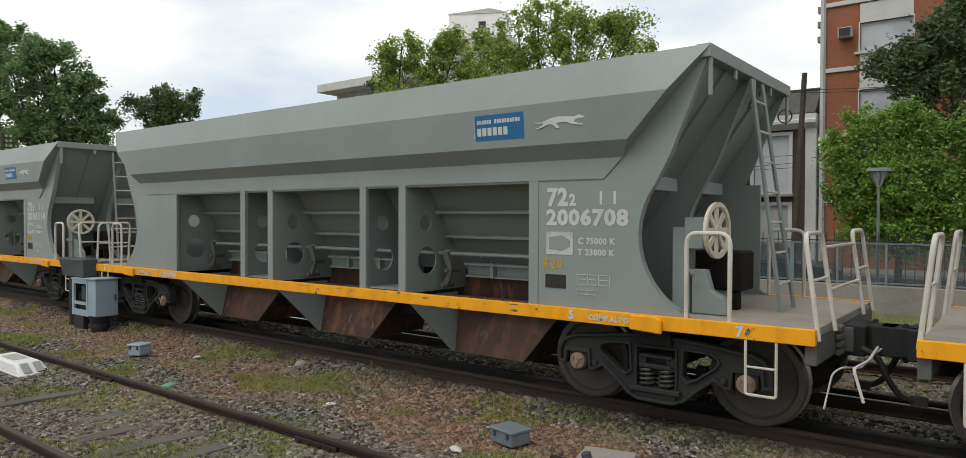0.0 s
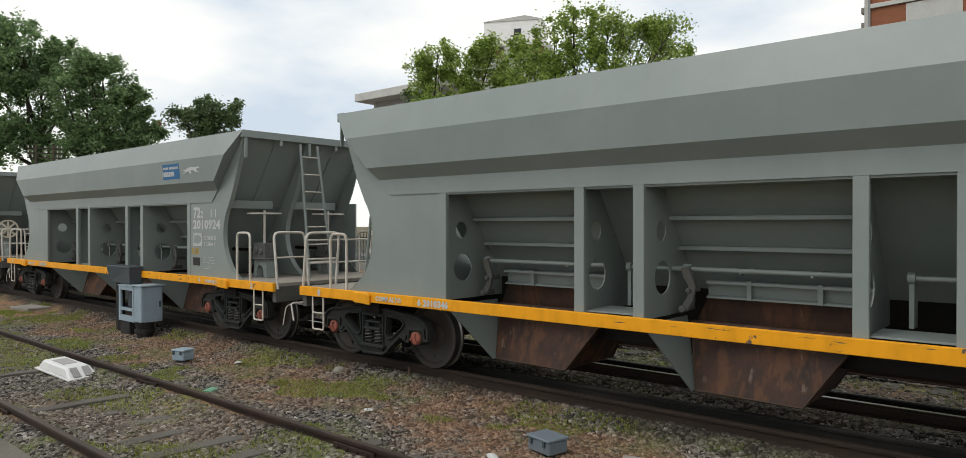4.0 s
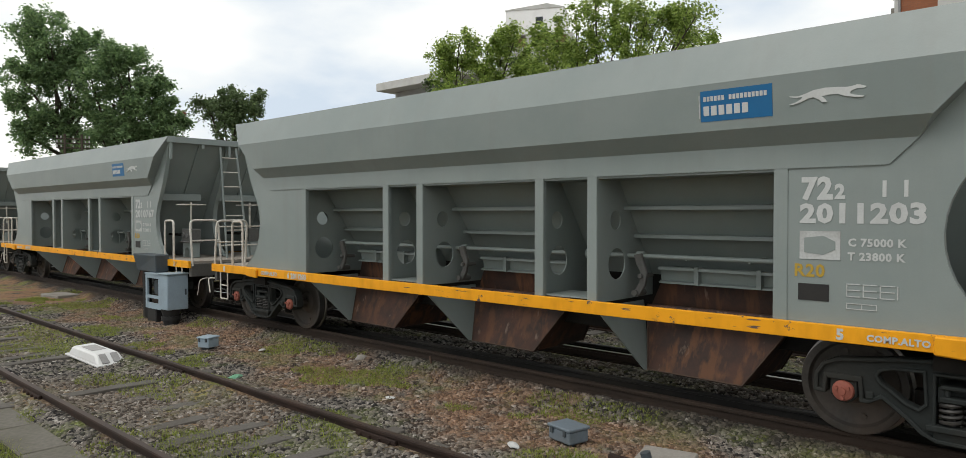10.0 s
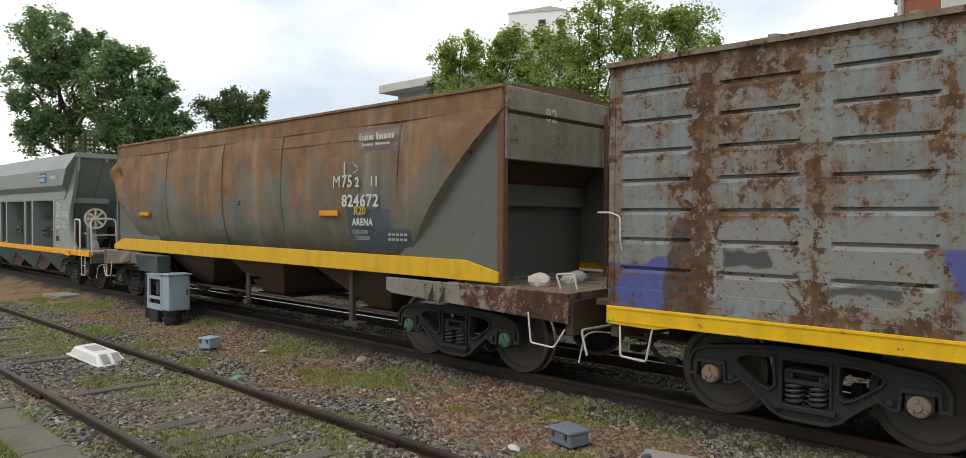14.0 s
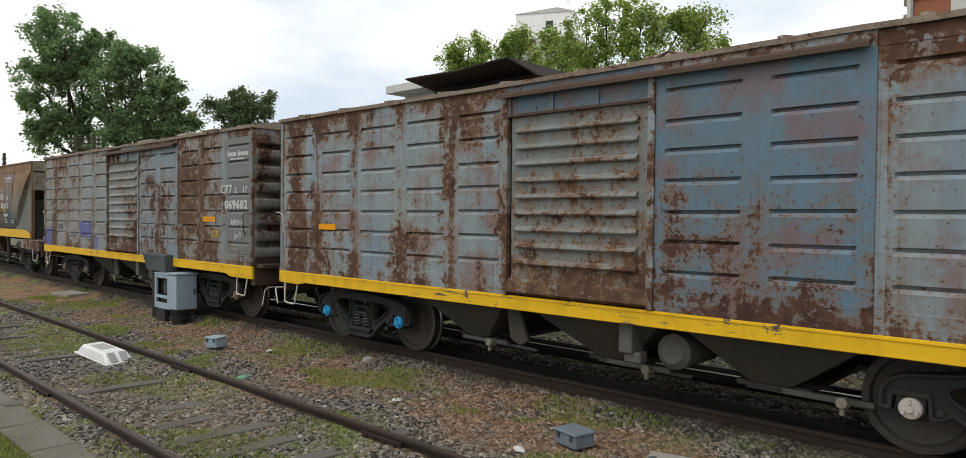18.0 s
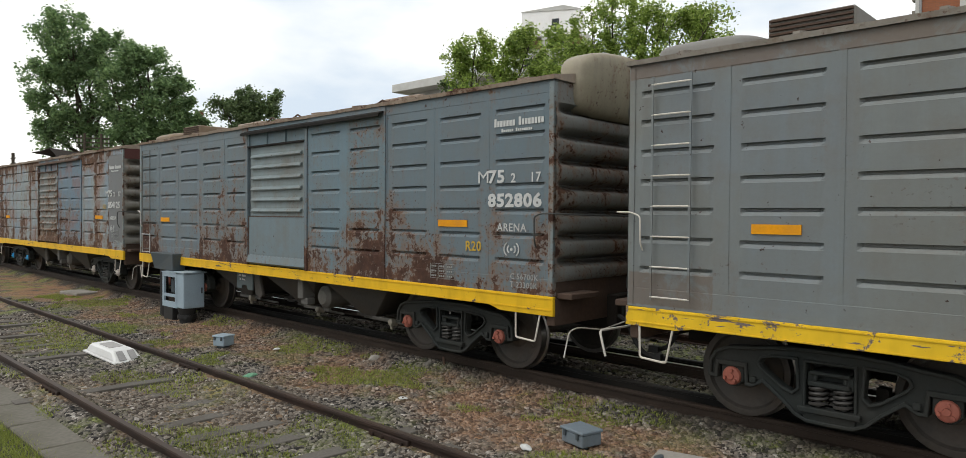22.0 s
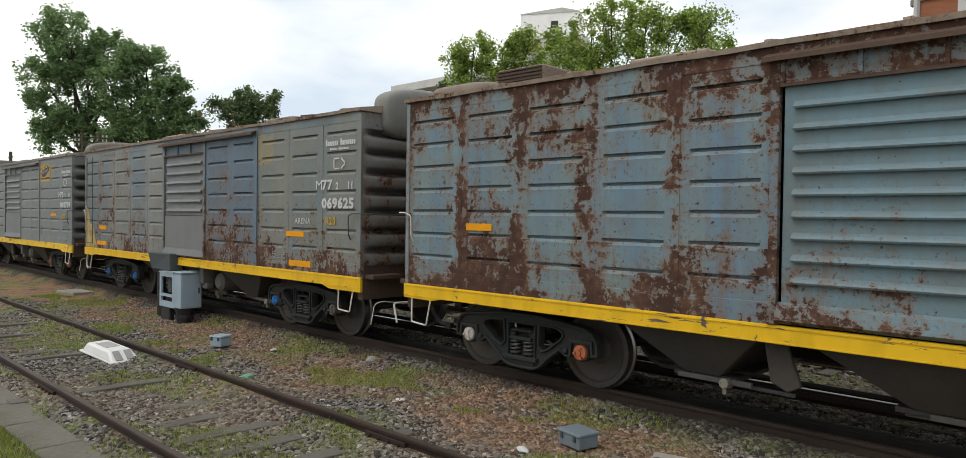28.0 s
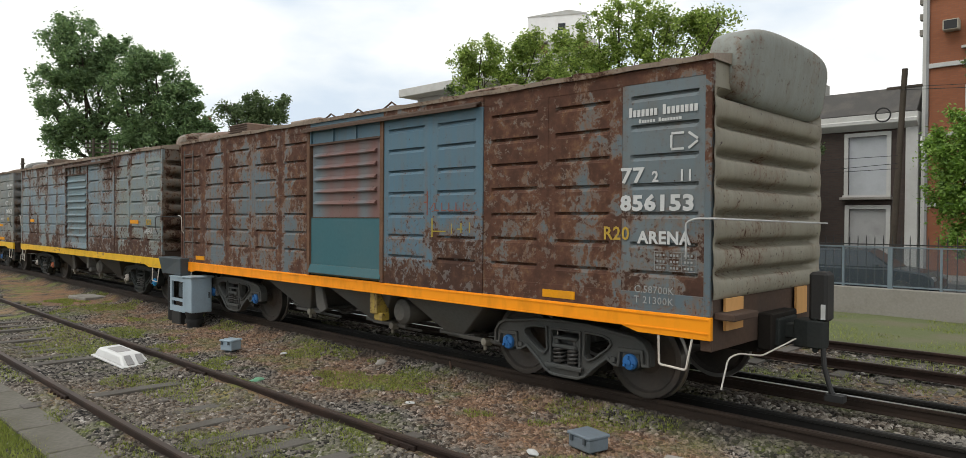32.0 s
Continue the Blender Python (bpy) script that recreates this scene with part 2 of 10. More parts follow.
    c = mixc(nt, ramp(nt, a, 0.35, 0.65), (0.020, 0.012, 0.009), (0.066, 0.026, 0.014))
    c = mixc(nt, maths(nt, "MULTIPLY", ramp(nt, s, 0.50, 0.60), ramp(nt, random_value(nt), 0.0, 1.0, (0.15, 0.15, 0.15, 1), (0.85, 0.85, 0.85, 1))), c, (0.150, 0.060, 0.022))
    pale = noise_tex(nt, coords(nt, (9, 9, 0.7), (4, 0, 2)), 1.0, 5, 0.6)
    c = mixc(nt, maths(nt, "MULTIPLY", ramp(nt, pale, 0.62, 0.68), 0.55), c, (0.21, 0.155, 0.12))
    nt.links.new(c, p.inputs["Base Color"])
    p.inputs["Roughness"].default_value = 0.7
    bump(nt, p, a, 0.3, 0.006)
    return m


def tank_rust(name):
    """Sheet steel whose grey-green paint has gone to brown rust in soft upright bands, with two painted patches and pale weld lines."""
    m, nt, p = material(name)
    v = coords(nt)
    vb = coords(nt, (0.8, 0.3, 0.35))
    vs = coords(nt, (2.4, 2.4, 0.40))
    big = noise_tex(nt, v, 0.7, 6, 0.62)
    band = noise_tex(nt, vb, 1.4, 6, 0.6)
    streak = noise_tex(nt, vs, 1.0, 7, 0.62)
    fine = noise_tex(nt, v, 30, 6, 0.65)
    mid = noise_tex(nt, v, 2.6, 10, 0.68, 0.4)
    pos = nt.nodes.new("ShaderNodeSeparateXYZ")
    tc = nt.nodes.new("ShaderNodeTexCoord")
    nt.links.new(tc.outputs["Object"], pos.inputs["Vector"])
    px, pz = pos.outputs["X"], pos.outputs["Z"]
    add = lambda a, b: maths(nt, "ADD", a, b)
    mul = lambda a, b: maths(nt, "MULTIPLY", a, b)
    less = lambda a, b: maths(nt, "SUBTRACT", a, b)
    k = add(add(mul(band, 0.62), mul(big, 0.34)), mul(less(pz, 2.25), 0.14))
    k = add(add(k, mul(less(streak, 0.5), 0.18)), mul(less(mid, 0.5), 0.22))
    k = less(k, mul(ramp(nt, px, 1.5, 6.0), 0.07))
    paint = mixc(nt, ramp(nt, streak, 0.4, 0.7), (0.105, 0.112, 0.092), (0.185, 0.190, 0.160))
    rust = mixc(nt, ramp(nt, mid, 0.35, 0.65), (0.125, 0.061, 0.026), (0.245, 0.128, 0.054))
    rust = mixc(nt, mul(ramp(nt, streak, 0.52, 0.68), 0.55), rust, (0.290, 0.170, 0.085))
    c = mixc(nt, ramp(nt, k, 0.40, 0.56), paint, rust)
    # Blotchy stain, deepened downwards as painted shade where the sides curve under.
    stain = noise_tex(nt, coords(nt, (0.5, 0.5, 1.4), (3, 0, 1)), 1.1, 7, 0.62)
    stain_shade = ramp(nt, add(stain, mul(less(1.98, pz), 0.50)), 0.50, 0.78)
    c = mixc(nt, mul(stain_shade, 0.84), c, (0.048, 0.048, 0.037))
    pale = noise_tex(nt, coords(nt, (1.6, 1.6, 0.22), (8, 0, 0)), 1.0, 6, 0.6)
    c = mixc(nt, mul(ramp(nt, pale, 0.60, 0.74), 0.45), c, (0.215, 0.230, 0.205))
    wob = add(px, mul(less(mid, 0.5), 0.22))
    for x, w, s in ((-3.43, 0.05, 0.75), (-2.0, 0.10, 0.55), (0.2, 0.12, 0.35), (1.04, 0.09, 0.5), (3.35, 0.10, 0.4), (4.25, 0.06, 0.4)):
        d = maths(nt, "ABSOLUTE", less(wob, x))
        c = mixc(nt, mul(mul(ramp(nt, d, 0.0, w, (1, 1, 1, 1), (0, 0, 0, 1)), ramp(nt, streak, 0.38, 0.58)), s), c, (0.270, 0.245, 0.195))
    edge = lambda a, lo, hi: maths(nt, "MINIMUM", less(a, lo), less(hi, a))
    wz = add(pz, mul(less(fine, 0.5), 0.03))
    wx = add(px, mul(less(fine, 0.5), 0.03))
    for x0, x1, z0, z1, col, s in ((2.83, 3.88, 1.60, 2.17, (0.052, 0.078, 0.105), 0.85), (2.95, 4.28, 1.57, 1.89, (0.048, 0.070, 0.095), 0.85), (3.05, 4.20, 2.99, 3.37, (0.155, 0.115, 0.105), 0.8), (3.12, 4.12, 3.05, 3.32, (0.24, 0.185, 0.170), 0.6)):
        e = maths(nt, "MINIMUM", edge(wx, x0, x1), edge(wz, z0, z1))
        c = mixc(nt, mul(mul(ramp(nt, e, 0.0, 0.012), ramp(nt, mid, 0.30, 0.45)), s), c, col)
    c = mixc(nt, mul(ramp(nt, fine, 0.4, 0.7), 0.22), c, (0.06, 0.04, 0.026))
    nt.links.new(c, p.inputs["Base Color"])
    p.inputs["Roughness"].default_value = 0.72
    bump(nt, p, add(mul(big, 5.0), add(fine, mul(mid, 0.8))), 0.32, 0.010)
    return m


def sill_paint(name, col, chips=0.25, seed=0.0, under=(0.10, 0.10, 0.10)):
    m, nt, p = material(name)
    v = coords(nt, offset=(seed, 0, seed))
    a = noise_tex(nt, v, 4.0, 10, 0.72)
    f = noise_tex(nt, v, 40, 4)
    vs = coords(nt, (4, 4, 1.5), (seed, 0, 0))
    s = noise_tex(nt, vs, 1.4, 6)
    c = mixc(nt, maths(nt, "MULTIPLY", ramp(nt, s, 0.45, 0.75), 0.45), tuple(col), tuple(x * 0.55 for x in col))
    th = 0.72 - 0.22 * chips
    bare = mixc(nt, f, under, (0.14, 0.07, 0.04))
    c = mixc(nt, ramp(nt, a, th, th + 0.02), c, bare)
    # long scrapes along the sill, in stretches
    scrape = noise_tex(nt, coords(nt, (1.6, 1.6, 16), (seed * 2.7, 0, 0)), 1.6, 7, 0.62)
    where = noise_tex(nt, coords(nt, offset=(seed * 1.9, 0, 0)), 0.55, 2, 0.5)
    edge = 0.83 - 0.10 * chips
    c = mixc(nt, ramp(nt, maths(nt, "ADD", maths(nt, "MULTIPLY", scrape, 0.75), maths(nt, "MULTIPLY", where, 0.50)), edge, edge + 0.015), c, bare)
    nt.links.new(c, p.inputs["Base Color"])
    p.inputs["Roughness"].default_value = 0.55
    p.inputs["Specular IOR Level"].default_value = 0.25
    bump(nt, p, a, 0.15, 0.004)
    return m


def soil_mask(nt):
    """Where ochre soil lies over the ballast, beside the running line."""
    v = coords(nt)
    py = nt.nodes.new("ShaderNodeSeparateXYZ")
    nt.links.new(v, py.inputs["Vector"])
    soil = maths(nt, "SUBTRACT", 1.0, maths(nt, "ABSOLUTE", maths(nt, "DIVIDE", maths(nt, "SUBTRACT", py.outputs["Y"], 6.0), 1.2)))
    big = noise_tex(nt, coords(nt, offset=(2.2, 0.4, 0)), 0.42, 6, 0.6)
    return maths(nt, "MULTIPLY", ramp(nt, maths(nt, "ADD", maths(nt, "MULTIPLY", soil, 0.27), big), 0.53, 0.66), ramp(nt, noise_tex(nt, v, 2.6, 8, 0.7), 0.36, 0.54))


def oil_shade_mask(nt):
    """Oil-soaked dirt and painted shade below the wagons, in an uneven strip along the running rails."""
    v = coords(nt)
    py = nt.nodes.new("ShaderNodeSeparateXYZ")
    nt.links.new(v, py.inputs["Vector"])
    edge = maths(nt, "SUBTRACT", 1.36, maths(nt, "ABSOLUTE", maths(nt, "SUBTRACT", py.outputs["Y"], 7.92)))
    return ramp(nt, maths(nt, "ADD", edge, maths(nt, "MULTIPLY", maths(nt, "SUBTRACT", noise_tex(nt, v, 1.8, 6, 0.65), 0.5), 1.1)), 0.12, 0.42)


def ballast(name):
    """Crushed stone with ochre dirt between and green moss and grass in patches."""
    m, nt, p = material(name)
    v = coords(nt)
    vo = node(nt, "ShaderNodeTexVoronoi", Scale=27.0)
    nt.links.new(v, vo.inputs["Vector"])
    vo2 = node(nt, "ShaderNodeTexVoronoi", Scale=47.0)
    nt.links.new(v, vo2.inputs["Vector"])
    big = noise_tex(nt, coords(nt, offset=(2.2, 0.4, 0)), 0.42, 6, 0.6)
    mid = noise_tex(nt, v, 2.6, 8, 0.7)
    fine = noise_tex(nt, v, 70, 5, 0.7)
    sep = nt.nodes.new("ShaderNodeSeparateColor")
    nt.links.new(vo.outputs["Color"], sep.inputs["Color"])
    stone = mixc(nt, sep.outputs[0], (0.013, 0.011, 0.009), (0.125, 0.106, 0.085))
    stone = mixc(nt, ramp(nt, sep.outputs[1], 0.88, 0.9), stone, (0.34, 0.31, 0.27))
    stone = mixc(nt, ramp(nt, vo.outputs["Distance"], 0.45, 0.85), stone, (0.014, 0.012, 0.010))
    dirt = mixc(nt, fine, (0.150, 0.088, 0.046), (0.380, 0.245, 0.138))
    c = mixc(nt, maths(nt, "MULTIPLY", ramp(nt, big, 0.46, 0.60), ramp(nt, mid, 0.40, 0.58)), stone, dirt)
    c = mixc(nt, maths(nt, "MULTIPLY", soil_mask(nt), 0.9), c, mixc(nt, fine, (0.165, 0.082, 0.040), (0.430, 0.245, 0.130)))
    moss = mixc(nt, fine, (0.080, 0.110, 0.014), (0.300, 0.340, 0.070))
    green = maths(nt, "MULTIPLY", ramp(nt, noise_tex(nt, coords(nt, offset=(7, 3, 0)), 0.75, 7, 0.7), 0.50, 0.62), 0.85)
    c = mixc(nt, maths(nt, "MULTIPLY", green, ramp(nt, vo2.outputs["Distance"], 0.10, 0.45)), c, moss)
    # Oily dirt and wagon shade, painted into the ballast colour.
    c = mixc(nt, maths(nt, "MULTIPLY", oil_shade_mask(nt), 0.9), c, mixc(nt, fine, (0.010, 0.008, 0.006), (0.045, 0.033, 0.024)))
    nt.links.new(c, p.inputs["Base Color"])
    p.inputs["Roughness"].default_value = 0.95
    h = maths(nt, "SUBTRACT", maths(nt, "MULTIPLY", fine, 0.3), maths(nt, "ADD", vo.outputs["Distance"], maths(nt, "MULTIPLY", vo2.outputs["Distance"], 0.4)))
    bump(nt, p, h, 0.9, 0.035)
    return m


def stones(name, dark, light, oil=0.86):
    m, nt, p = material(name)
    g = nt.nodes.new("ShaderNodeNewGeometry")
    v = coords(nt)
    f = noise_tex(nt, v, 45, 5)
    r = g.outputs["Random Per Island"]
    mid = tuple(0.45 * a + 0.55 * b for a, b in zip(dark, light))
    c = mixc(nt, ramp(nt, r, 0.30, 0.42), tuple(dark), mid)
    c = mixc(nt, ramp(nt, r, 0.70, 0.86), c, tuple(light))
    c = mixc(nt, ramp(nt, r, 0.965, 0.97), c, (0.46, 0.43, 0.39))
    c = mixc(nt, maths(nt, "MULTIPLY", ramp(nt, noise_tex(nt, coords(nt, offset=(2.2, 0.4, 0)), 0.42, 6, 0.6), 0.46, 0.60), 0.25), c, (0.25, 0.17, 0.105))
    c = mixc(nt, maths(nt, "MULTIPLY", soil_mask(nt), 0.72), c, mixc(nt, r, (0.13, 0.066, 0.036), (0.40, 0.225, 0.125)))
    c = mixc(nt, maths(nt, "MULTIPLY", ramp(nt, noise_tex(nt, coords(nt, offset=(7, 3, 0)), 0.75, 7, 0.7), 0.50, 0.62), 0.55), c, (0.15, 0.17, 0.05))
    c = mixc(nt, ramp(nt, f, 0.40, 0.65), c, mixc(nt, 0.55, c, (0.015, 0.014, 0.013)))
    # The same strip of oil and wagon shade in the stones' colour.
    c = mixc(nt, maths(nt, "MULTIPLY", oil_shade_mask(nt), oil), c, mixc(nt, r, (0.012, 0.009, 0.007), (0.055, 0.042, 0.032)))
    nt.links.new(c, p.inputs["Base Color"])
    p.inputs["Roughness"].default_value = 0.9
    bump(nt, p, f, 0.4, 0.004)
    return m


def leaves(name, dark, light, gloss=0.45, through_light=0.25):
    m, nt, p = material(name)
    g = nt.nodes.new("ShaderNodeNewGeometry")
    v = coords(nt)
    big = noise_tex(nt, v, 0.5, 3)
    c = mixc(nt, g.outputs["Random Per Island"], tuple(dark), tuple(light))
    c = mixc(nt, maths(nt, "MULTIPLY", ramp(nt, big, 0.4, 0.65), 0.4), c, tuple(x * 0.7 for x in dark))
    nt.links.new(c, p.inputs["Base Color"])
    p.inputs["Roughness"].default_value = gloss
    tr = nt.nodes.new("ShaderNodeBsdfTranslucent")
    nt.links.new(c, tr.inputs["Color"])
    mx = nt.nodes.new("ShaderNodeMixShader")
    mx.inputs[0].default_value = through_light
    out = nt.nodes["Material Output"]
    nt.links.new(p.outputs[0], mx.inputs[1])
    nt.links.new(tr.outputs[0], mx.inputs[2])
    nt.links.new(mx.outputs[0], out.inputs["Surface"])
    return m


def brick_wall(name, a, b, mortar):
    m, nt, p = material(name)
    tc = nt.nodes.new("ShaderNodeTexCoord")
    sp = nt.nodes.new("ShaderNodeSeparateXYZ")
    nt.links.new(tc.outputs["Object"], sp.inputs["Vector"])
    cb = nt.nodes.new("ShaderNodeCombineXYZ")
    nt.links.new(maths(nt, "ADD", sp.outputs["X"], sp.outputs["Y"]), cb.inputs["X"])
    nt.links.new(sp.outputs["Z"], cb.inputs["Y"])
    br = node(nt, "ShaderNodeTexBrick", Scale=1.0, Color1=(*a, 1), Color2=(*b, 1), Mortar=(*mortar, 1), Mortar_Size=0.008, Brick_Width=0.25, Row_Height=0.075)
    nt.links.new(cb.outputs[0], br.inputs["Vector"])
    big = noise_tex(nt, coords(nt), 0.6, 6)
    c = mixc(nt, maths(nt, "MULTIPLY", ramp(nt, big, 0.4, 0.7), 0.35), br.outputs["Color"], tuple(x * 0.6 for x in a))
    nt.links.new(c, p.inputs["Base Color"])
    p.inputs["Roughness"].default_value = 0.85
    bump(nt, p, br.outputs["Fac"], -0.3, 0.01)
    return m


def glass_pane(name, tint, rough=0.08, alpha=1.0):
    m, nt, p = material(name)
    p.inputs["Base Color"].default_value = (*tint, 1)
    p.inputs["Roughness"].default_value = rough
    p.inputs["Alpha"].default_value = alpha
    v = coords(nt)
    bump(nt, p, noise_tex(nt, v, 1.2, 2), 0.03, 0.02)
    return m


GREY = hopper_grey("grey_hopper_paint")
DECK = worn("dusty_deck_plate", (0.33, 0.30, 0.26), 0.85, dirt=(0.17, 0.13, 0.10), dirt_amount=0.6)
ORANGE = sill_paint("orange_sill_paint", (0.84, 0.36, 0.010), 0.40, 1.0)
YELLOW = sill_paint("yellow_sill_paint", (0.70, 0.425, 0.012), 0.58, 2.0)
YELLOW2 = sill_paint("chipped_yellow_sill_paint", (0.73, 0.47, 0.02), 0.74, 5.0, (0.16, 0.17, 0.18))
YELLOW3 = sill_paint("flat_yellow_sill_paint", (0.66, 0.39, 0.02), 0.0, 9.0)
CHUTE = chute_rust("rusty_chute_steel")
TANK = tank_rust("rusted_tank_sheet")
CAST = worn("black_cast_steel", (0.024, 0.028, 0.027), 0.7, 0.0, 0.4, 5, (0.045, 0.038, 0.03), 0.5, 0.4, spec=0.2)
CAST_GREY = worn("grey_cast_steel", (0.060, 0.064, 0.062), 0.7, 0.0, 0.35, 5, (0.07, 0.06, 0.05), 0.6, 0.4)
SPRING = worn("spring_steel", (0.06, 0.058, 0.055), 0.5, 0.4)
WHEEL = worn("rusty_wheel_steel", (0.062, 0.056, 0.050), 0.65, 0.2, 0.4, 4, (0.115, 0.080, 0.058), 0.7, 0.3)
TREAD = worn("polished_wheel_tread", (0.24, 0.23, 0.22), 0.32, 0.9)
UNDER = worn("dark_underframe_steel", (0.014, 0.013, 0.012), 0.8, 0.0, 0.4, 4, (0.045, 0.034, 0.025), 0.4, spec=0.15)
UNDER_GREY = worn("grey_underframe_paint", (0.105, 0.105, 0.10), 0.7, 0.0, 0.35, 4, (0.09, 0.07, 0.05), 0.6)
UNDER_DARK = worn("dirty_hopper_steel", (0.050, 0.047, 0.043), 0.8, 0.0, 0.4, 4, (0.075, 0.055, 0.038), 0.6)
UNDER_RUST = worn("rusty_underframe_steel", (0.085, 0.052, 0.036), 0.85, 0.0, 0.4, 4, (0.05, 0.04, 0.035), 0.6)
RAILWHITE = worn("chalky_white_handrail_paint", (0.62, 0.59, 0.53), 0.55, 0.0, 0.2, 8, (0.25, 0.16, 0.09), 0.45)
CREAM = worn("cream_brake_wheel_paint", (0.62, 0.57, 0.46), 0.5, dirt=(0.3, 0.2, 0.12), dirt_amount=0.4)
BLACK = worn("black_rubber", (0.02, 0.02, 0.02), 0.6)
STENCIL = worn("white_stencil_paint", (0.54, 0.55, 0.54), 0.7, 0, 0.15, 9, (0.30, 0.30, 0.30), 0.35)
STENCIL_FADED = worn("faded_white_stencil_paint", (0.52, 0.53, 0.52), 0.8, 0, 0.3, 9, (0.22, 0.20, 0.19), 0.8)
STENCIL_FAINT = worn("rubbed_white_stencil_paint", (0.33, 0.34, 0.33), 0.8, 0, 0.3, 9, (0.20, 0.21, 0.20), 0.8)
STENCIL_YELLOW = worn("yellow_stencil_paint", (0.46, 0.30, 0.04), 0.7, 0, 0.25, 9, (0.25, 0.18, 0.1), 0.6)
MARK_ORANGE = worn("orange_mark_paint", (0.74, 0.31, 0.008), 0.7, 0, 0.2, 9, (0.35, 0.16, 0.05), 0.5, spec=0.15)
LOGO_BLUE = worn("blue_panel_paint", (0.008, 0.125, 0.30), 0.45, 0, 0.1, 4, (0.05, 0.12, 0.2), 0.2)
RAIL_BROWN = worn("brown_rail_steel", (0.024, 0.013, 0.009), 0.8, 0.0, 0.4, 5, (0.065, 0.032, 0.020), 0.6, 0.4)
RAIL_TOP = worn("worn_rail_head", (0.060, 0.043, 0.034), 0.55, 0.3, 0.3, 5, (0.10, 0.06, 0.04), 0.6)
RAIL_SHINE = worn("shiny_rail_head", (0.42, 0.41, 0.40), 0.3, 0.9, 0.2, 5, (0.2, 0.15, 0.12), 0.3)
RAIL_BLACK = worn("oily_black_rail", (0.014, 0.013, 0.012), 0.6, 0.2, 0.3, 5, (0.05, 0.04, 0.03), 0.5)
SLEEPER = worn("weathered_timber", (0.125, 0.114, 0.100), 0.95, 0, 0.5, 6, (0.06, 0.05, 0.04), 0.7, 0.6)
CONCRETE = worn("weathered_concrete", (0.30, 0.28, 0.25), 0.95, 0, 0.3, 5, (0.13, 0.11, 0.085), 0.7, 0.4)
BOXBLUE = worn("blue_grey_box_paint", (0.29, 0.37, 0.43), 0.5, 0, 0.12, 6, (0.13, 0.11, 0.09), 0.35)
BOXDARK = worn("dark_blue_grey_box_paint", (0.055, 0.070, 0.080), 0.55, 0, 0.2, 6, (0.10, 0.08, 0.06), 0.4)

# ---- mesh tools ----
class Build:
    """Collects vertices and faces of one mesh."""

    def __init__(self):
        self.v, self.f, self.mi = [], [], []

    def add(self, verts, faces, mi=0):
        n = len(self.v)
        self.v += [tuple(p) for p in verts]
        self.f += [tuple(n + i for i in f) for f in faces]
        self.mi += [mi] * len(faces)
        return self

    def box(self, x0, x1, y0, y1, z0, z1, mi=0):
        return self.add([(x0, y0, z0), (x1, y0, z0), (x1, y1, z0), (x0, y1, z0), (x0, y0, z1), (x1, y0, z1), (x1, y1, z1), (x0, y1, z1)],
                        [(0, 3, 2, 1), (4, 5, 6, 7), (0, 1, 5, 4), (1, 2, 6, 5), (2, 3, 7, 6), (3, 0, 4, 7)], mi)

    def prism_y(self, outline, y0, y1, mi=0):
        """An outline in x, z, counter-clockwise as seen from -y, drawn out from y0 to y1."""
        n = len(outline)
        vs = [(x, y0, z) for x, z in outline] + [(x, y1, z) for x, z in outline]
        fs = [tuple(range(n)), tuple(range(2 * n - 1, n - 1, -1))]
        fs += [(i, n + i, n + (i + 1) % n, (i + 1) % n) for i in range(n)]
        return self.add(vs, fs, mi)

    def prism_x(self, outline, x0, x1, mi=0):
        """An outline in y, z, counter-clockwise as seen from +x, drawn out from x0 to x1."""
        n = len(outline)
        vs = [(x0, y, z) for y, z in outline] + [(x1, y, z) for y, z in outline]
        fs = [tuple(range(n - 1, -1, -1)), tuple(range(n, 2 * n))]
        fs += [(i, (i + 1) % n, n + (i + 1) % n, n + i) for i in range(n)]
        return self.add(vs, fs, mi)

    def prism_z(self, outline, z0, z1, mi=0):
        n = len(outline)
        vs = [(x, y, z0) for x, y in outline] + [(x, y, z1) for x, y in outline]
        fs = [tuple(range(n - 1, -1, -1)), tuple(range(n, 2 * n))]
        fs += [(i, (i + 1) % n, n + (i + 1) % n, n + i) for i in range(n)]
        return self.add(vs, fs, mi)

    def hexa(self, p, mi=0):
        """Eight corners: four below, four above, both counter-clockwise from above."""
        return self.add(p, [(0, 3, 2, 1), (4, 5, 6, 7), (0, 1, 5, 4), (1, 2, 6, 5), (2, 3, 7, 6), (3, 0, 4, 7)], mi)

    def plate(self, quad, thick, mi=0):
        """A quad of any lie, given a thickness along its normal."""
        q = [Vector(p) for p in quad]
        nrm = (q[1] - q[0]).cross(q[3] - q[0]).normalized() * thick
        return self.hexa([*(p - nrm for p in q), *q], mi)

    def rod(self, a, b, r, n=8, mi=0, r2=None):
        a, b = Vector(a), Vector(b)
        d = (b - a).normalized()
        u = d.orthogonal().normalized()
        w = d.cross(u)
        r2 = r if r2 is None else r2
        vs = []
        for c, rr in ((a, r), (b, r2)):
            vs += [c + (u * math.cos(2 * math.pi * i / n) + w * math.sin(2 * math.pi * i / n)) * rr for i in range(n)]
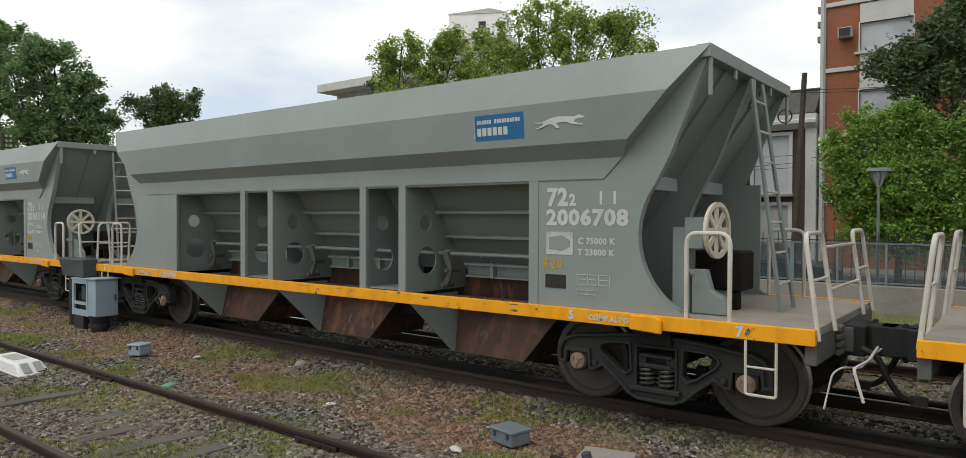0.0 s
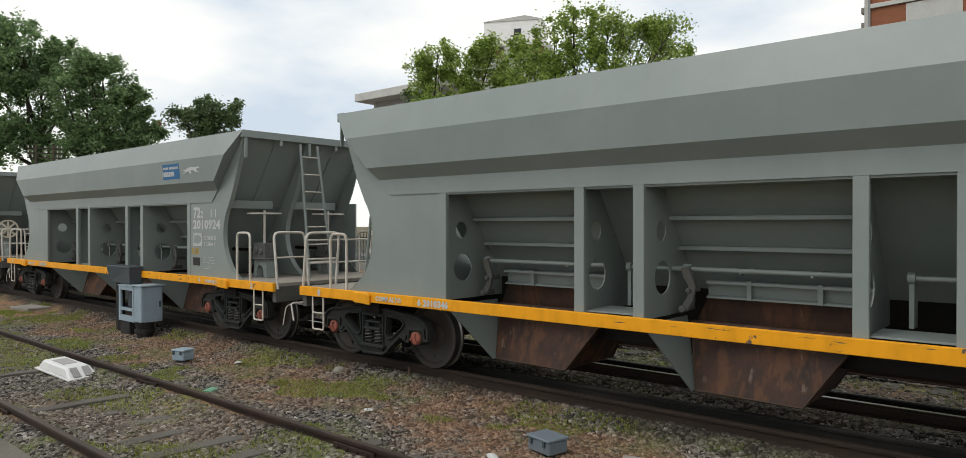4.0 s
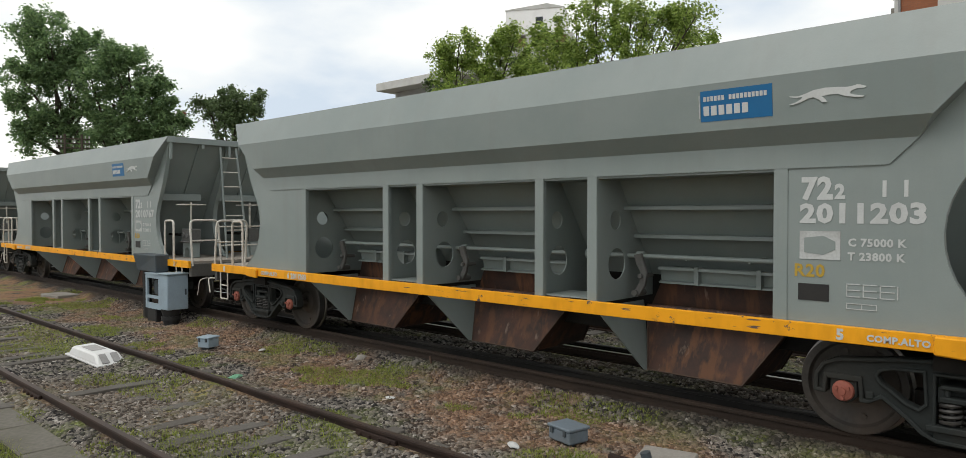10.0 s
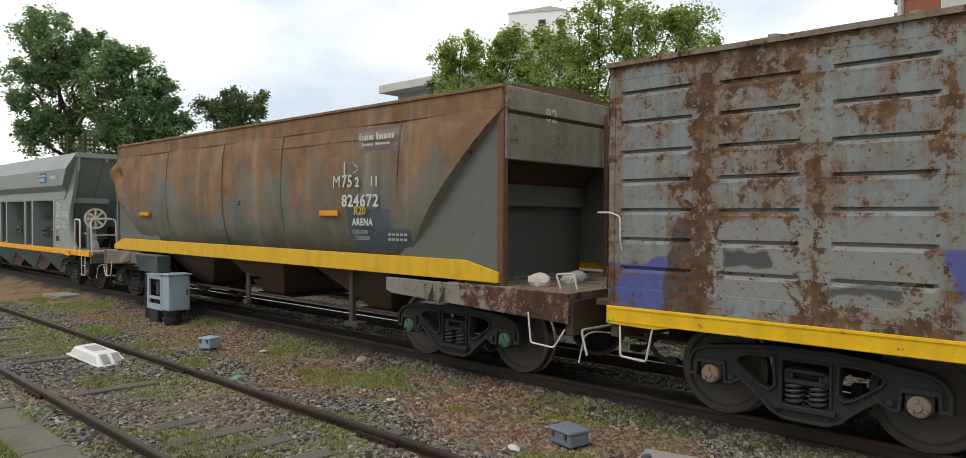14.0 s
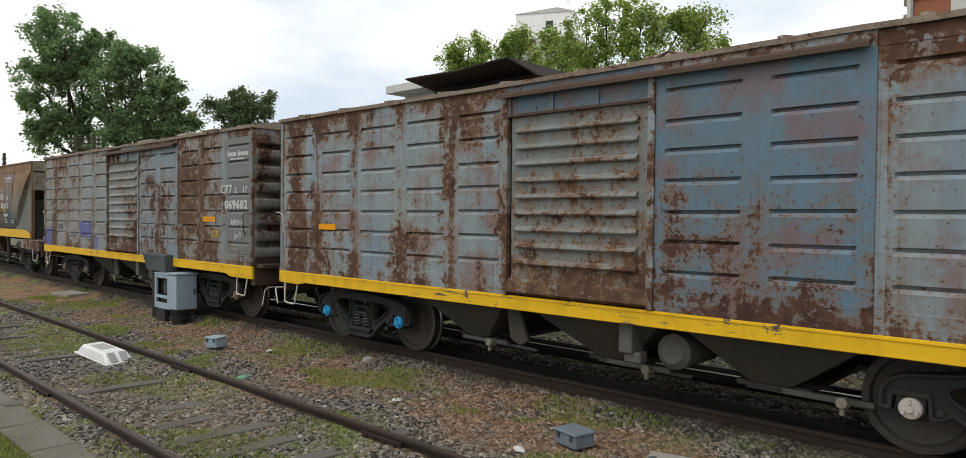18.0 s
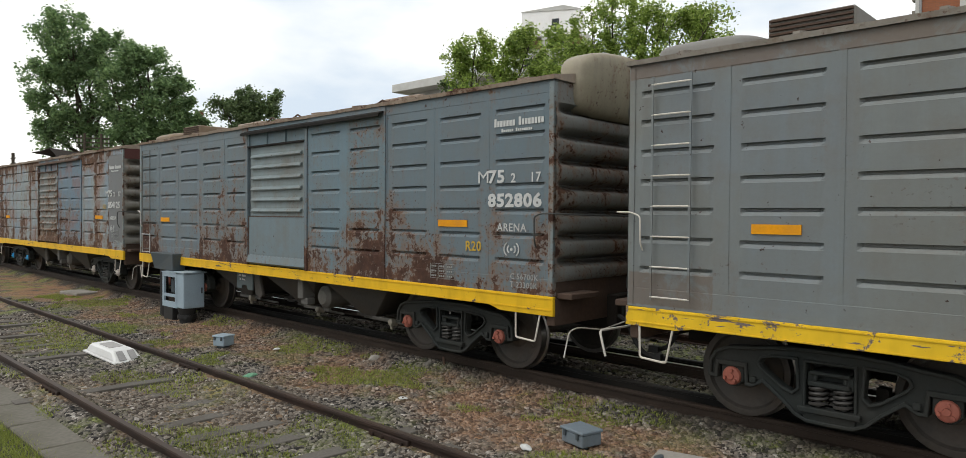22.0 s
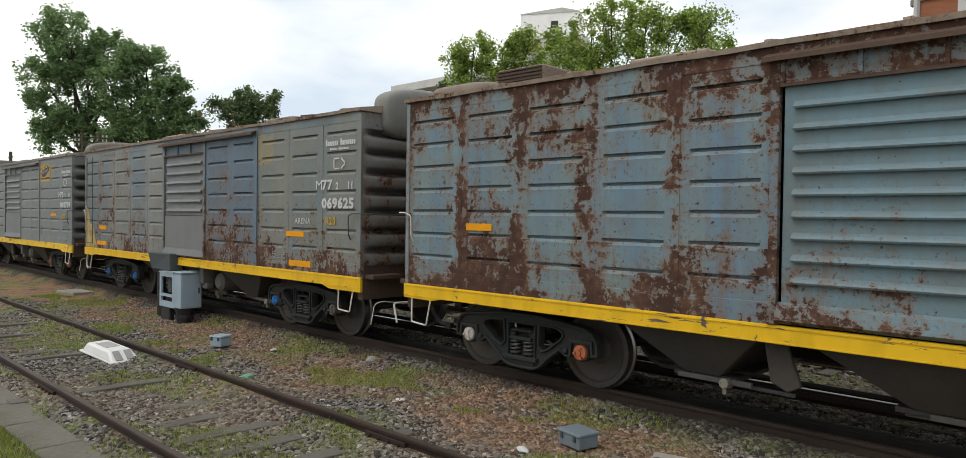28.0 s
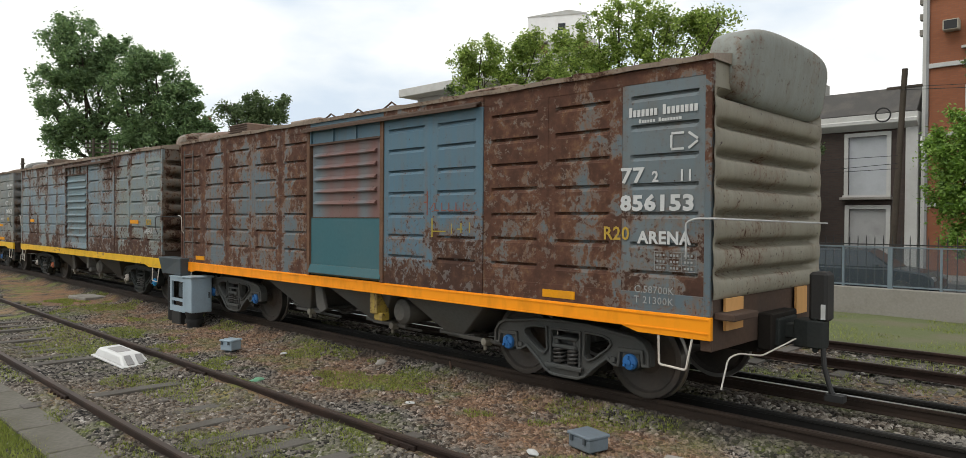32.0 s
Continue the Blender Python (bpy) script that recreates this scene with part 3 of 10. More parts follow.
        fs = [tuple(range(n - 1, -1, -1)), tuple(range(n, 2 * n))] + [(i, (i + 1) % n, n + (i + 1) % n, n + i) for i in range(n)]
        return self.add(vs, fs, mi)

    def tube(self, pts, r, n=6, bend=0.0, mi=0):
        """A bent tube along points; bend rounds the corners."""
        pts = [Vector(p) for p in pts]
        if bend:
            way = [pts[0]]
            for a, b, c in zip(pts, pts[1:], pts[2:]):
                k = min(bend, (b - a).length * 0.45, (c - b).length * 0.45)
                p, q = b + (a - b).normalized() * k, b + (c - b).normalized() * k
                for s in (0, 0.25, 0.5, 0.75, 1):
                    way.append(p * (1 - s) ** 2 + b * 2 * s * (1 - s) + q * s * s)
            pts = way + [pts[-1]]
        u = None
        vs, fs = [], []
        for i, p in enumerate(pts):
            d = (pts[min(i + 1, len(pts) - 1)] - pts[max(i - 1, 0)]).normalized()
            u = d.orthogonal().normalized() if u is None else (u - d * u.dot(d)).normalized()
            w = d.cross(u)
            vs += [p + (u * math.cos(2 * math.pi * k / n) + w * math.sin(2 * math.pi * k / n)) * r for k in range(n)]
        for i in range(len(pts) - 1):
            fs += [(i * n + k, i * n + (k + 1) % n, (i + 1) * n + (k + 1) % n, (i + 1) * n + k) for k in range(n)]
        fs += [tuple(range(n - 1, -1, -1)), tuple(range(len(vs) - n, len(vs)))]
        return self.add(vs, fs, mi)

    def ring(self, centre, axis, r0, r1, thick, n=24, mi=0):
        """A flat ring (inner and outer radius) round an axis."""
        c, d = Vector(centre), Vector(axis).normalized()
        u = d.orthogonal().normalized()
        w = d.cross(u)
        vs = []
        for rr, h in ((r0, -1), (r1, -1), (r1, 1), (r0, 1)):
            vs += [c + d * (h * thick / 2) + (u * math.cos(2 * math.pi * i / n) + w * math.sin(2 * math.pi * i / n)) * rr for i in range(n)]
        fs = []
        for j in range(4):
            k = (j + 1) % 4
            fs += [(j * n + i, j * n + (i + 1) % n, k * n + (i + 1) % n, k * n + i) for i in range(n)]
        return self.add(vs, fs, mi)

    def lathe_y(self, profile, n=32, cx=0.0, cz=0.0, mi=0):
        """Turns a profile of (radius, y) round the line through (cx, cz) along y."""
        vs, fs = [], []
        for r, y in profile:
            vs += [(cx + r * math.cos(2 * math.pi * i / n), y, cz + r * math.sin(2 * math.pi * i / n)) for i in range(n)]
        for j in range(len(profile) - 1):
            fs += [(j * n + i, (j + 1) * n + i, (j + 1) * n + (i + 1) % n, j * n + (i + 1) % n) for i in range(n)]
        return self.add(vs, fs, mi)

    def mesh(self, name, bevel=0.0, smooth=False, mats=()):
        me = bpy.data.meshes.new(name)
        me.from_pydata(self.v, [], self.f)
        if any(self.mi):
            me.polygons.foreach_set("material_index", self.mi)
        bm = bmesh.new()
        bm.from_mesh(me)
        bmesh.ops.recalc_face_normals(bm, faces=bm.faces)
        if bevel:
            edges = [e for e in bm.edges if len(e.link_faces) == 2 and e.calc_face_angle(0) > 0.6]
            bmesh.ops.bevel(bm, geom=edges, offset=bevel, segments=1, affect="EDGES", clamp_overlap=True)
        if smooth:
            for f in bm.faces:
                f.smooth = True
            for e in bm.edges:
                e.smooth = len(e.link_faces) != 2 or e.calc_face_angle(0) < 0.7
        bm.to_mesh(me)
        bm.free()
        for m in mats:
            me.materials.append(m)
        return me


CACHE = {}


def cached(key, make):
    if key not in CACHE:
        CACHE[key] = make()
    return CACHE[key]


def part(name, shape, mat, parent=None, label="", bevel=0.0, smooth=False, at=None):
    """Links a Build or a mesh as one object under a thing or a part."""
    me = shape if isinstance(shape, bpy.types.Mesh) else shape.mesh(name, bevel, smooth)
    if not me.materials:
        for m in (mat if isinstance(mat, (list, tuple)) else [mat]):
            me.materials.append(m)
    ob = new(name, me)
    if parent is not None:
        ob.parent = parent
    if at is not None:
        ob.matrix_basis = at
    if label:
        tagged(ob, label)
    return ob


def thing(name, label, category, group="", at=None):
    ob = new(name)
    ob.empty_display_size = 0.2
    if at is not None:
        ob.matrix_basis = at
    return tagged(ob, label, category, group)


def solid(name, shape, mat, label, category, group="", kind="", bevel=0.0, smooth=False, at=None):
    return tagged(part(name, shape, mat, None, "", bevel, smooth, at), label, category, group, kind)


def holed_plate(outline, holes, y0, y1, n=20):
    """An outline in (a, b) with round holes (a, b, r), as (verts, faces) flat in a, b and drawn out from y0 to y1 along the third axis."""
    bm = bmesh.new()
    edges = []
    loops = [outline] + [[(a + r * math.cos(-2 * math.pi * i / n), b + r * math.sin(-2 * math.pi * i / n)) for i in range(n)] for a, b, r in holes]
    for loop in loops:
        vs = [bm.verts.new((a, b, y0)) for a, b in loop]
        edges += [bm.edges.new((vs[i], vs[(i + 1) % len(vs)])) for i in range(len(vs))]
    got = bmesh.ops.triangle_fill(bm, use_beauty=True, edges=edges)
    faces = [g for g in got["geom"] if isinstance(g, bmesh.types.BMFace)]
    ex = bmesh.ops.extrude_face_region(bm, geom=faces)
    bmesh.ops.translate(bm, vec=(0, 0, y1 - y0), verts=[g for g in ex["geom"] if isinstance(g, bmesh.types.BMVert)])
    bm.verts.index_update()
    verts = [tuple(v.co) for v in bm.verts]
    fs = [tuple(v.index for v in f.verts) for f in bm.faces]
    bm.free()
    return verts, fs


LETTERS = {}


def text_mesh(body, height, bold=0.0, squeeze=1.0):
    key = (body, round(height, 3), bold, squeeze)
    if key not in LETTERS:
        cu = bpy.data.curves.new("letters", "FONT")
        cu.body, cu.size, cu.offset, cu.extrude, cu.resolution_u = body, height / 0.70, bold, 0.0015, 2
        cu.space_character = 1.08
        ob = bpy.data.objects.new("letters", cu)
        me = bpy.data.meshes.new_from_object(ob)
        for v in me.vertices:
            v.co = (v.co.x * squeeze, -v.co.z, v.co.y)
        me.materials.clear()
        bpy.data.objects.remove(ob)
        LETTERS[key] = me
    return LETTERS[key].copy()


def lettering(body, x, y, z, height, mat, parent, bold=0.012, squeeze=1.0, name="lettering"):
    return part(name, text_mesh(body, height, bold, squeeze), mat, parent, at=pose(x, y, z))


def bars(rows, y, mat, parent, name="marking"):
    """Plain bars (x0, x1, z0, z1) where writing cannot be read; a name's letters are parts of their own."""
    if name != "marking":
        for x0, x1, z0, z1 in rows:
            part("letter_bar", Build().box(x0, x1, y - 0.002, y + 0.003, z0, z1), mat, parent)
        return
    b = Build()
    for x0, x1, z0, z1 in rows:
        b.box(x0, x1, y - 0.002, y + 0.003, z0, z1)
    part(name, b, mat, parent)


# ---- ground and tracks ----
TRACK = 7.98
GAUGE = 0.873
RAIL_Z = 0.055


def rail_profile(w=0.0):
    return [(-0.065, -0.14), (0.065, -0.14), (0.065, -0.128), (0.012, -0.112), (0.012, -0.042), (0.035, -0.034), (0.035, -0.006), (0.028, 0.0),
            (-0.028, 0.0), (-0.035, -0.006), (-0.035, -0.034), (-0.012, -0.042), (-0.012, -0.112), (-0.065, -0.128)]


def rail(y, x0, x1, web, head, label, z=0.0, name="rail", joints=()):
    root = tagged(part(name, Build().prism_x([(y + a, z + b) for a, b in rail_profile()], x0, x1), web), label, "rail", "rails", "structure")
    part("rail_head", Build().box(x0, x1, y - 0.027, y + 0.027, z - 0.004, z + 0.004), head, root)
    for xj in joints:
        part("fishplate", Build().box(xj - 0.3, xj + 0.3, y - 0.05, y - 0.013, z - 0.11, z - 0.045), web, root, bevel=0.006)
        for i in range(4):
            part("bolt", Build().rod((xj - 0.22 + i * 0.147, y - 0.075, z - 0.078), (xj - 0.22 + i * 0.147, y - 0.045, z - 0.078), 0.018, 6), web, root)
    return root


def hill(x, y):
    """Height of the ground."""
    z = -0.19 + 0.025 * noise.noise((x * 0.45, y * 0.45, 0.0)) + 0.018 * noise.noise((x * 1.7, y * 1.7, 3.0))
    if 5.9 < y < 10.2:
        z -= 0.02
    if 2.2 < y < 4.7:
        z += 0.015
    # ballast and dirt banked against the rails
    for r, up in ((2.585, 0.09), (4.31, 0.09), (7.0, 0.135)):
        z += up * math.exp(-((y - r) / 0.26) ** 2)
    return z


def ground_sheet():
    xs = sorted({*np.arange(-60, 10.01, 0.35).round(3), *np.arange(-600, 601, 60.0), *np.arange(-120, 61, 10.0)})
    ys = sorted({*np.arange(-4, 19.01, 0.35).round(3), *np.arange(2.1, 7.3, 0.1).round(3), *np.arange(-600, 601, 60.0), *np.arange(-50, 101, 10.0)})
    b = Build()
    near = [[(x, y, hill(x, y) if -62 < x < 14 and -5 < y < 19.1 else -0.19) for x in xs] for y in ys]
    b.v = [p for row in near for p in row]
    n = len(xs)
    b.f = [(j * n + i, j * n + i + 1, (j + 1) * n + i + 1, (j + 1) * n + i) for j in range(len(ys) - 1) for i in range(n - 1)]
    b.mi = [0] * len(b.f)
    return b


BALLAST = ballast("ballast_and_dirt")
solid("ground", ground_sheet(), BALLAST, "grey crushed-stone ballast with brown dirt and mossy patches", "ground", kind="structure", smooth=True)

for yy, jj in ((2.585, (-9.6,)), (4.31, (-9.7, -5.3))):
    rail(yy, -160, 30, RAIL_BROWN, RAIL_TOP, "rusty brown steel rail of the empty siding", joints=jj)
RAIL_DARK = worn("oil_darkened_rail", (0.030, 0.021, 0.016), 0.7, 0.0, 0.4, 5, (0.055, 0.036, 0.025), 0.5, 0.3, spec=0.2)
for yy in (TRACK - GAUGE, TRACK + GAUGE):
    rail(yy, -160, 30, RAIL_DARK, RAIL_SHINE if yy > TRACK else RAIL_DARK, "oil-darkened brown running rail", RAIL_Z)
for yy in (TRACK - GAUGE + 0.52, TRACK + GAUGE + 0.45):
    rail(yy, -160, 30, RAIL_BLACK, RAIL_BLACK, "oily black second rail beside the running rail", RAIL_Z - 0.02)
for yy in (11.45, 13.12):
    rail(yy, -160, 30, RAIL_BROWN, RAIL_TOP, "rusty brown rail of the track in the grass")


def sleeper_mesh():
    b = Build()
    vs = []
    random.seed(5)
    nx = 6
    for i in range(nx + 1):
        yy = -1.3 + 2.6 * i / nx
        w = 0.115 + random.uniform(-0.012, 0.012)
        h = random.uniform(-0.012, 0.008)
        vs += [(-w, yy, -0.15), (w, yy, -0.15), (w - 0.015, yy, h), (-w + 0.015, yy, h + random.uniform(-0.006, 0.006))]
    fs = []
    for i in range(nx):
        for k in range(4):
            fs.append((i * 4 + k, i * 4 + (k + 1) % 4, i * 4 + 4 + (k + 1) % 4, i * 4 + 4 + k))
    fs += [(0, 1, 2, 3), (nx * 4 + 3, nx * 4 + 2, nx * 4 + 1, nx * 4)]
    return b.add(vs, fs).mesh("sleeper", 0.006)


SLEEPER_MESH = sleeper_mesh()
SLEEPER_MESH.materials.append(SLEEPER)
random.seed(11)
for ty, xa, xb, lift in ((3.447, -26, -1, -0.150), (TRACK + 0.2, -24, 4, -0.235), (12.28, -12, 6, -0.17)):
    k = 0
    x = xa
    while x < xb:
        ob = new("sleeper", SLEEPER_MESH)
        ob.matrix_basis = pose(x + random.uniform(-0.04, 0.04), ty + random.uniform(-0.05, 0.05), lift + random.uniform(-0.022, 0.016), 0, 0, random.uniform(-2.5, 2.5))
        tagged(ob, "weathered grey timber railway sleeper sunk in ballast", "sleeper", "sleepers", "structure")
        x += 0.66

# Near-black bed: oil, plus the shade under the wagons put into its colour.
OILY_SHADED = worn("oil_blackened_ballast", (0.013, 0.011, 0.010), 0.85, 0, 0.5, 7, (0.040, 0.035, 0.029), 0.4, 0.9, spec=0.15)
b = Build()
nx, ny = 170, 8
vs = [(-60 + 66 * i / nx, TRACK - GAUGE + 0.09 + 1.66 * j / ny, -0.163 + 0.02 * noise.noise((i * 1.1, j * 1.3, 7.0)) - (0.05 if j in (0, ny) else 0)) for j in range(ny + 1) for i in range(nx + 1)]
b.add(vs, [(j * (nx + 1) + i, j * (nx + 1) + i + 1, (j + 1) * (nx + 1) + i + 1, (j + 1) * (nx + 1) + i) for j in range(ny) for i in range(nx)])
solid("track_bed", b, OILY_SHADED, "near-black oily ballast between the running rails, wagon shade in its colour", "track bed", kind="structure", smooth=True)

# concrete edging beside the siding, in slabs
EDGE = thing("edging", "worn grey concrete edging slabs beside the siding", "edging")
EDGE["kind"] = "structure"
random.seed(21)
SLAB = Build().box(-0.49, 0.49, -0.21, 0.21, -0.16, 0.0).mesh("edging_slab", 0.012)
SLAB.materials.append(worn("mossy_edging_concrete", (0.150, 0.138, 0.115), 0.95, 0, 0.5, 3, (0.070, 0.066, 0.040), 1.0, 0.7))
x = -40.0
while x < 2:
    ob = new("slab", SLAB)
    ob.parent = EDGE
    ob.matrix_basis = pose(x, 2.09 + random.uniform(-0.012, 0.012), -0.135 + random.uniform(-0.012, 0.012), random.uniform(-1, 1), random.uniform(-0.6, 0.6), random.uniform(-0.6, 0.6))
    x += 1.0

# ---- running gear shared by all wagons ----
WR = 0.455
AXLE = RAIL_Z + WR
BASE = 0.905        # half wheelbase


def wheelset_mesh():
    def make():
        b = Build()
        for s in (-1, 1):
            y0 = s * GAUGE
            # tread, flange, plate and hub
            b.lathe_y([(WR, y0 + s * 0.062), (WR, y0 - s * 0.045), (WR + 0.028, y0 - s * 0.055), (WR + 0.022, y0 - s * 0.085), (WR - 0.03, y0 - s * 0.085)], 48, mi=1)
            b.lathe_y([(WR, y0 + s * 0.062), (WR - 0.008, y0 + s * 0.066), (WR - 0.062, y0 + s * 0.066), (WR - 0.085, y0 + s * 0.03), (0.26, y0 + s * 0.004), (0.18, y0 + s * 0.012), (0.145, y0 + s * 0.05), (0.11, y0 + s * 0.058), (0.0, y0 + s * 0.058)], 48)
            b.lathe_y([(WR - 0.03, y0 - s * 0.085), (WR - 0.08, y0 - s * 0.04), (0.2, y0 - s * 0.045), (0.12, y0 - s * 0.1), (0.0, y0 - s * 0.1)], 48)
            for k in range(2):
                a = k * math.pi + 0.6
                b.rod((0.30 * math.cos(a), y0 + s * 0.0, 0.30 * math.sin(a)), (0.30 * math.cos(a), y0 + s * 0.03, 0.30 * math.sin(a)), 0.03, 8)
        b.rod((0, -1.20, 0), (0, 1.20, 0), 0.075, 12)
        return b.mesh("wheelset", smooth=True, mats=(WHEEL, TREAD))
    return cached("wheelset", make)


def cap_mesh(mat):
    def make():
        b = Build()
        b.lathe_y([(0.0, -1.292), (0.030, -1.292), (0.034, -1.278), (0.060, -1.276), (0.084, -1.268), (0.092, -1.252), (0.092, -1.225), (0.0, -1.225)], 24)
        for k in range(3):
            a = 2 * math.pi * k / 3 + 0.4
            b.rod((0.058 * math.cos(a), -1.30, 0.058 * math.sin(a)), (0.058 * math.cos(a), -1.27, 0.058 * math.sin(a)), 0.017, 6)
        return b.mesh("bearing_cap", smooth=True, mats=(mat,))
    return cached("cap" + mat.name, make)


def inset(loop, d):
    """The loop moved sideways by d, to its left."""
    out = []
    n = len(loop)
    for i in range(n):
        p, q, r = Vector(loop[i - 1]), Vector(loop[i]), Vector(loop[(i + 1) % n])
        u, w = (q - p).normalized(), (r - q).normalized()
        nu, nw = Vector((-u.y, u.x)), Vector((-w.y, w.x))
        m = (nu + nw)
        m = m / max(m.length_squared / 2, 0.5)
        out.append((q.x + m.x * d, q.y + m.y * d))
    return out


def rim_bars(b, loop, d, y0, y1):
    """A raised rim of width d that follows a loop in x, z."""
    other = inset(loop, d)
    n = len(loop)
    vs = [(x, y, z) for y in (y0, y1) for lp in (loop, other) for x, z in lp]
    fs = []
    for i in range(n):
        j = (i + 1) % n
        fs += [(i, j, n + j, n + i), (2 * n + i, 3 * n + i, 3 * n + j, 2 * n + j), (i, 2 * n + i, 2 * n + j, j), (n + i, n + j, 3 * n + j, 3 * n + i)]
    b.add(vs, fs)


def side_frame_mesh(mat):
    """A cast side frame with a raised rim round its outline and its windows, in x, z, on the near side."""
    def make():
        zc = AXLE
        half = [(0.0, 0.365), (0.24, 0.365), (0.50, 0.345), (0.72, 0.315), (0.96, 0.29), (1.08, 0.235), (1.145, 0.13), (1.15, -0.03), (1.05, -0.04), (1.035, 0.115), (0.785, 0.115), (0.77, -0.075), (0.70, -0.08), (0.60, -0.02),
                (0.42, -0.16), (0.31, -0.265), (0.20, -0.315), (0.0, -0.32)]
        left = [(-a, c) for a, c in half]
        outline = [(a, zc + c) for a, c in left + half[::-1][1:-1]]
        tri = lambda s: [(s * a, zc + c) for a, c in ((0.30, 0.245), (0.53, 0.235), (0.615, 0.205), (0.635, 0.165), (0.605, 0.12), (0.41, -0.025), (0.33, -0.055), (0.285, -0.01))][::-s]
        mid = [(a, zc + c) for a, c in ((-0.205, 0.235), (-0.205, -0.165), (0.205, -0.165), (0.205, 0.235))]
        bm = bmesh.new()
        edges = []
        for loop in (outline, tri(-1), tri(1), mid):
            vs = [bm.verts.new((a, 0, c)) for a, c in loop]
            edges += [bm.edges.new((vs[i], vs[(i + 1) % len(vs)])) for i in range(len(vs))]
        bmesh.ops.triangle_fill(bm, use_beauty=True, edges=edges)
        faces = bm.faces[:]
        ex = bmesh.ops.extrude_face_region(bm, geom=faces)
        bmesh.ops.translate(bm, vec=(0, 0.10, 0), verts=[g for g in ex["geom"] if isinstance(g, bmesh.types.BMVert)])
        bm.verts.index_update()
        b = Build()
        b.add([(v.co.x, v.co.y - 1.225, v.co.z) for v in bm.verts], [tuple(v.index for v in f.verts) for f in bm.faces])
        bm.free()
        area = lambda lp: sum(p[0] * q[1] - q[0] * p[1] for p, q in zip(lp, lp[1:] + lp[:1]))
        rim_bars(b, outline, 0.034 if area(outline) > 0 else -0.034, -1.262, -1.222)
        for loop in (tri(-1), tri(1), mid):
            rim_bars(b, loop, -0.026 if area(loop) > 0 else 0.026, -1.255, -1.222)
        # pedestal roofs over the bearings, spring seat, brake hanger lugs
        for s in (-1, 1):
            b.box(s * BASE - 0.135, s * BASE + 0.135, -1.262, -1.13, zc + 0.098, zc + 0.135)
            b.box(s * BASE - 0.11, s * BASE + 0.11, -1.235, -1.10, zc - 0.05, zc + 0.10)
            b.box(min(s * 0.66, s * 0.72), max(s * 0.66, s * 0.72), -1.275, -1.24, zc - 0.03, zc + 0.03)
        b.box(-0.27, 0.27, -1.29, -1.03, zc - 0.215, zc - 0.163)
        b.prism_x([(-1.27, zc - 0.215), (-1.25, zc - 0.30), (-1.08, zc - 0.30), (-1.06, zc - 0.215)], -0.22, 0.22)
        return b.mesh("side_frame", 0.007, mats=(mat,))
    return cached("frame" + mat.name, make)


def spring_mesh():
    def make():
        b = Build()
        turns = 4.0
        pts = [(0.072 * math.cos(a), 0.072 * math.sin(a), 0.185 * a / (2 * math.pi * turns)) for a in np.linspace(0, 2 * math.pi * turns, 72)]
        b.tube(pts, 0.0165, 6)
        b.rod((0, 0, 0), (0, 0, 0.185), 0.032, 8)
        return b.mesh("spring", smooth=True, mats=(SPRING,))
    return cached("spring", make)


def bolster_mesh(mat):
    def make():
        b = Build()
        b.box(-0.175, 0.175, -1.275, 1.275, AXLE + 0.03, AXLE + 0.075)
        b.box(-0.175, 0.175, -1.255, 1.255, AXLE + 0.13, AXLE + 0.165)
        for y in (-1.24, 1.20):
            b.box(-0.15, -0.11, y, y + 0.04, AXLE + 0.07, AXLE + 0.135)
            b.box(0.11, 0.15, y, y + 0.04, AXLE + 0.07, AXLE + 0.135)
        b.box(-0.145, 0.145, -1.15, 1.15, AXLE + 0.06, AXLE + 0.14)
        b.box(-0.24, 0.24, -0.95, 0.95, AXLE + 0.10, AXLE + 0.33)
        return b.mesh("bolster", 0.010, mats=(mat,))
    return cached("bolster" + mat.name, make)


def wedge_mesh(mat):
    """A friction wedge between bolster and side frame column."""
    def make():
        b = Build()
        b.prism_y([(0.0, 0.0), (0.075, 0.0), (0.075, 0.13), (0.03, 0.13)], -0.06, 0.06)
        return b.mesh("friction_wedge", 0.006, mats=(mat,))
    return cached("wedge" + mat.name, make)


WHEELS = []


def bogie(wagon, cx, caps, cast=None):
    """A three-piece freight bogie with two wheelsets: near caps[0], caps[1]."""
    cast = cast or CAST
    for side in (1, -1):
        turn = pose(cx, 0, 0) if side > 0 else pose(cx, 0, 0, 0, 0, 180)
        sf = part("side_frame", side_frame_mesh(cast), cast, wagon, at=turn)
        for x, y in ((-0.105, -1.195), (0.105, -1.195), (0.0, -1.10)):
            part("spring", spring_mesh(), SPRING, sf, at=pose(x, y, AXLE - 0.163))
        part("friction_wedge", wedge_mesh(cast), cast, sf, at=pose(-0.20, -1.17, AXLE + 0.02, 0, 0, 180) @ pose(-0.08, 0, 0))
        part("friction_wedge", wedge_mesh(cast), cast, sf, at=pose(0.125, -1.17, AXLE + 0.02))
        for k, s in enumerate((-1, 1)):
            part("bearing_housing", bearing_mesh(), CAST, sf, at=pose(s * BASE, 0, AXLE))
    part("bolster", bolster_mesh(cast), cast, wagon, at=pose(cx, 0, 0))
    for s in (-1, 1):
        part("brake_beam", brake_beam_mesh(), UNDER, wagon, at=pose(cx + s * 0.36, 0, AXLE - 0.10))
    for i, s in enumerate((-1, 1)):
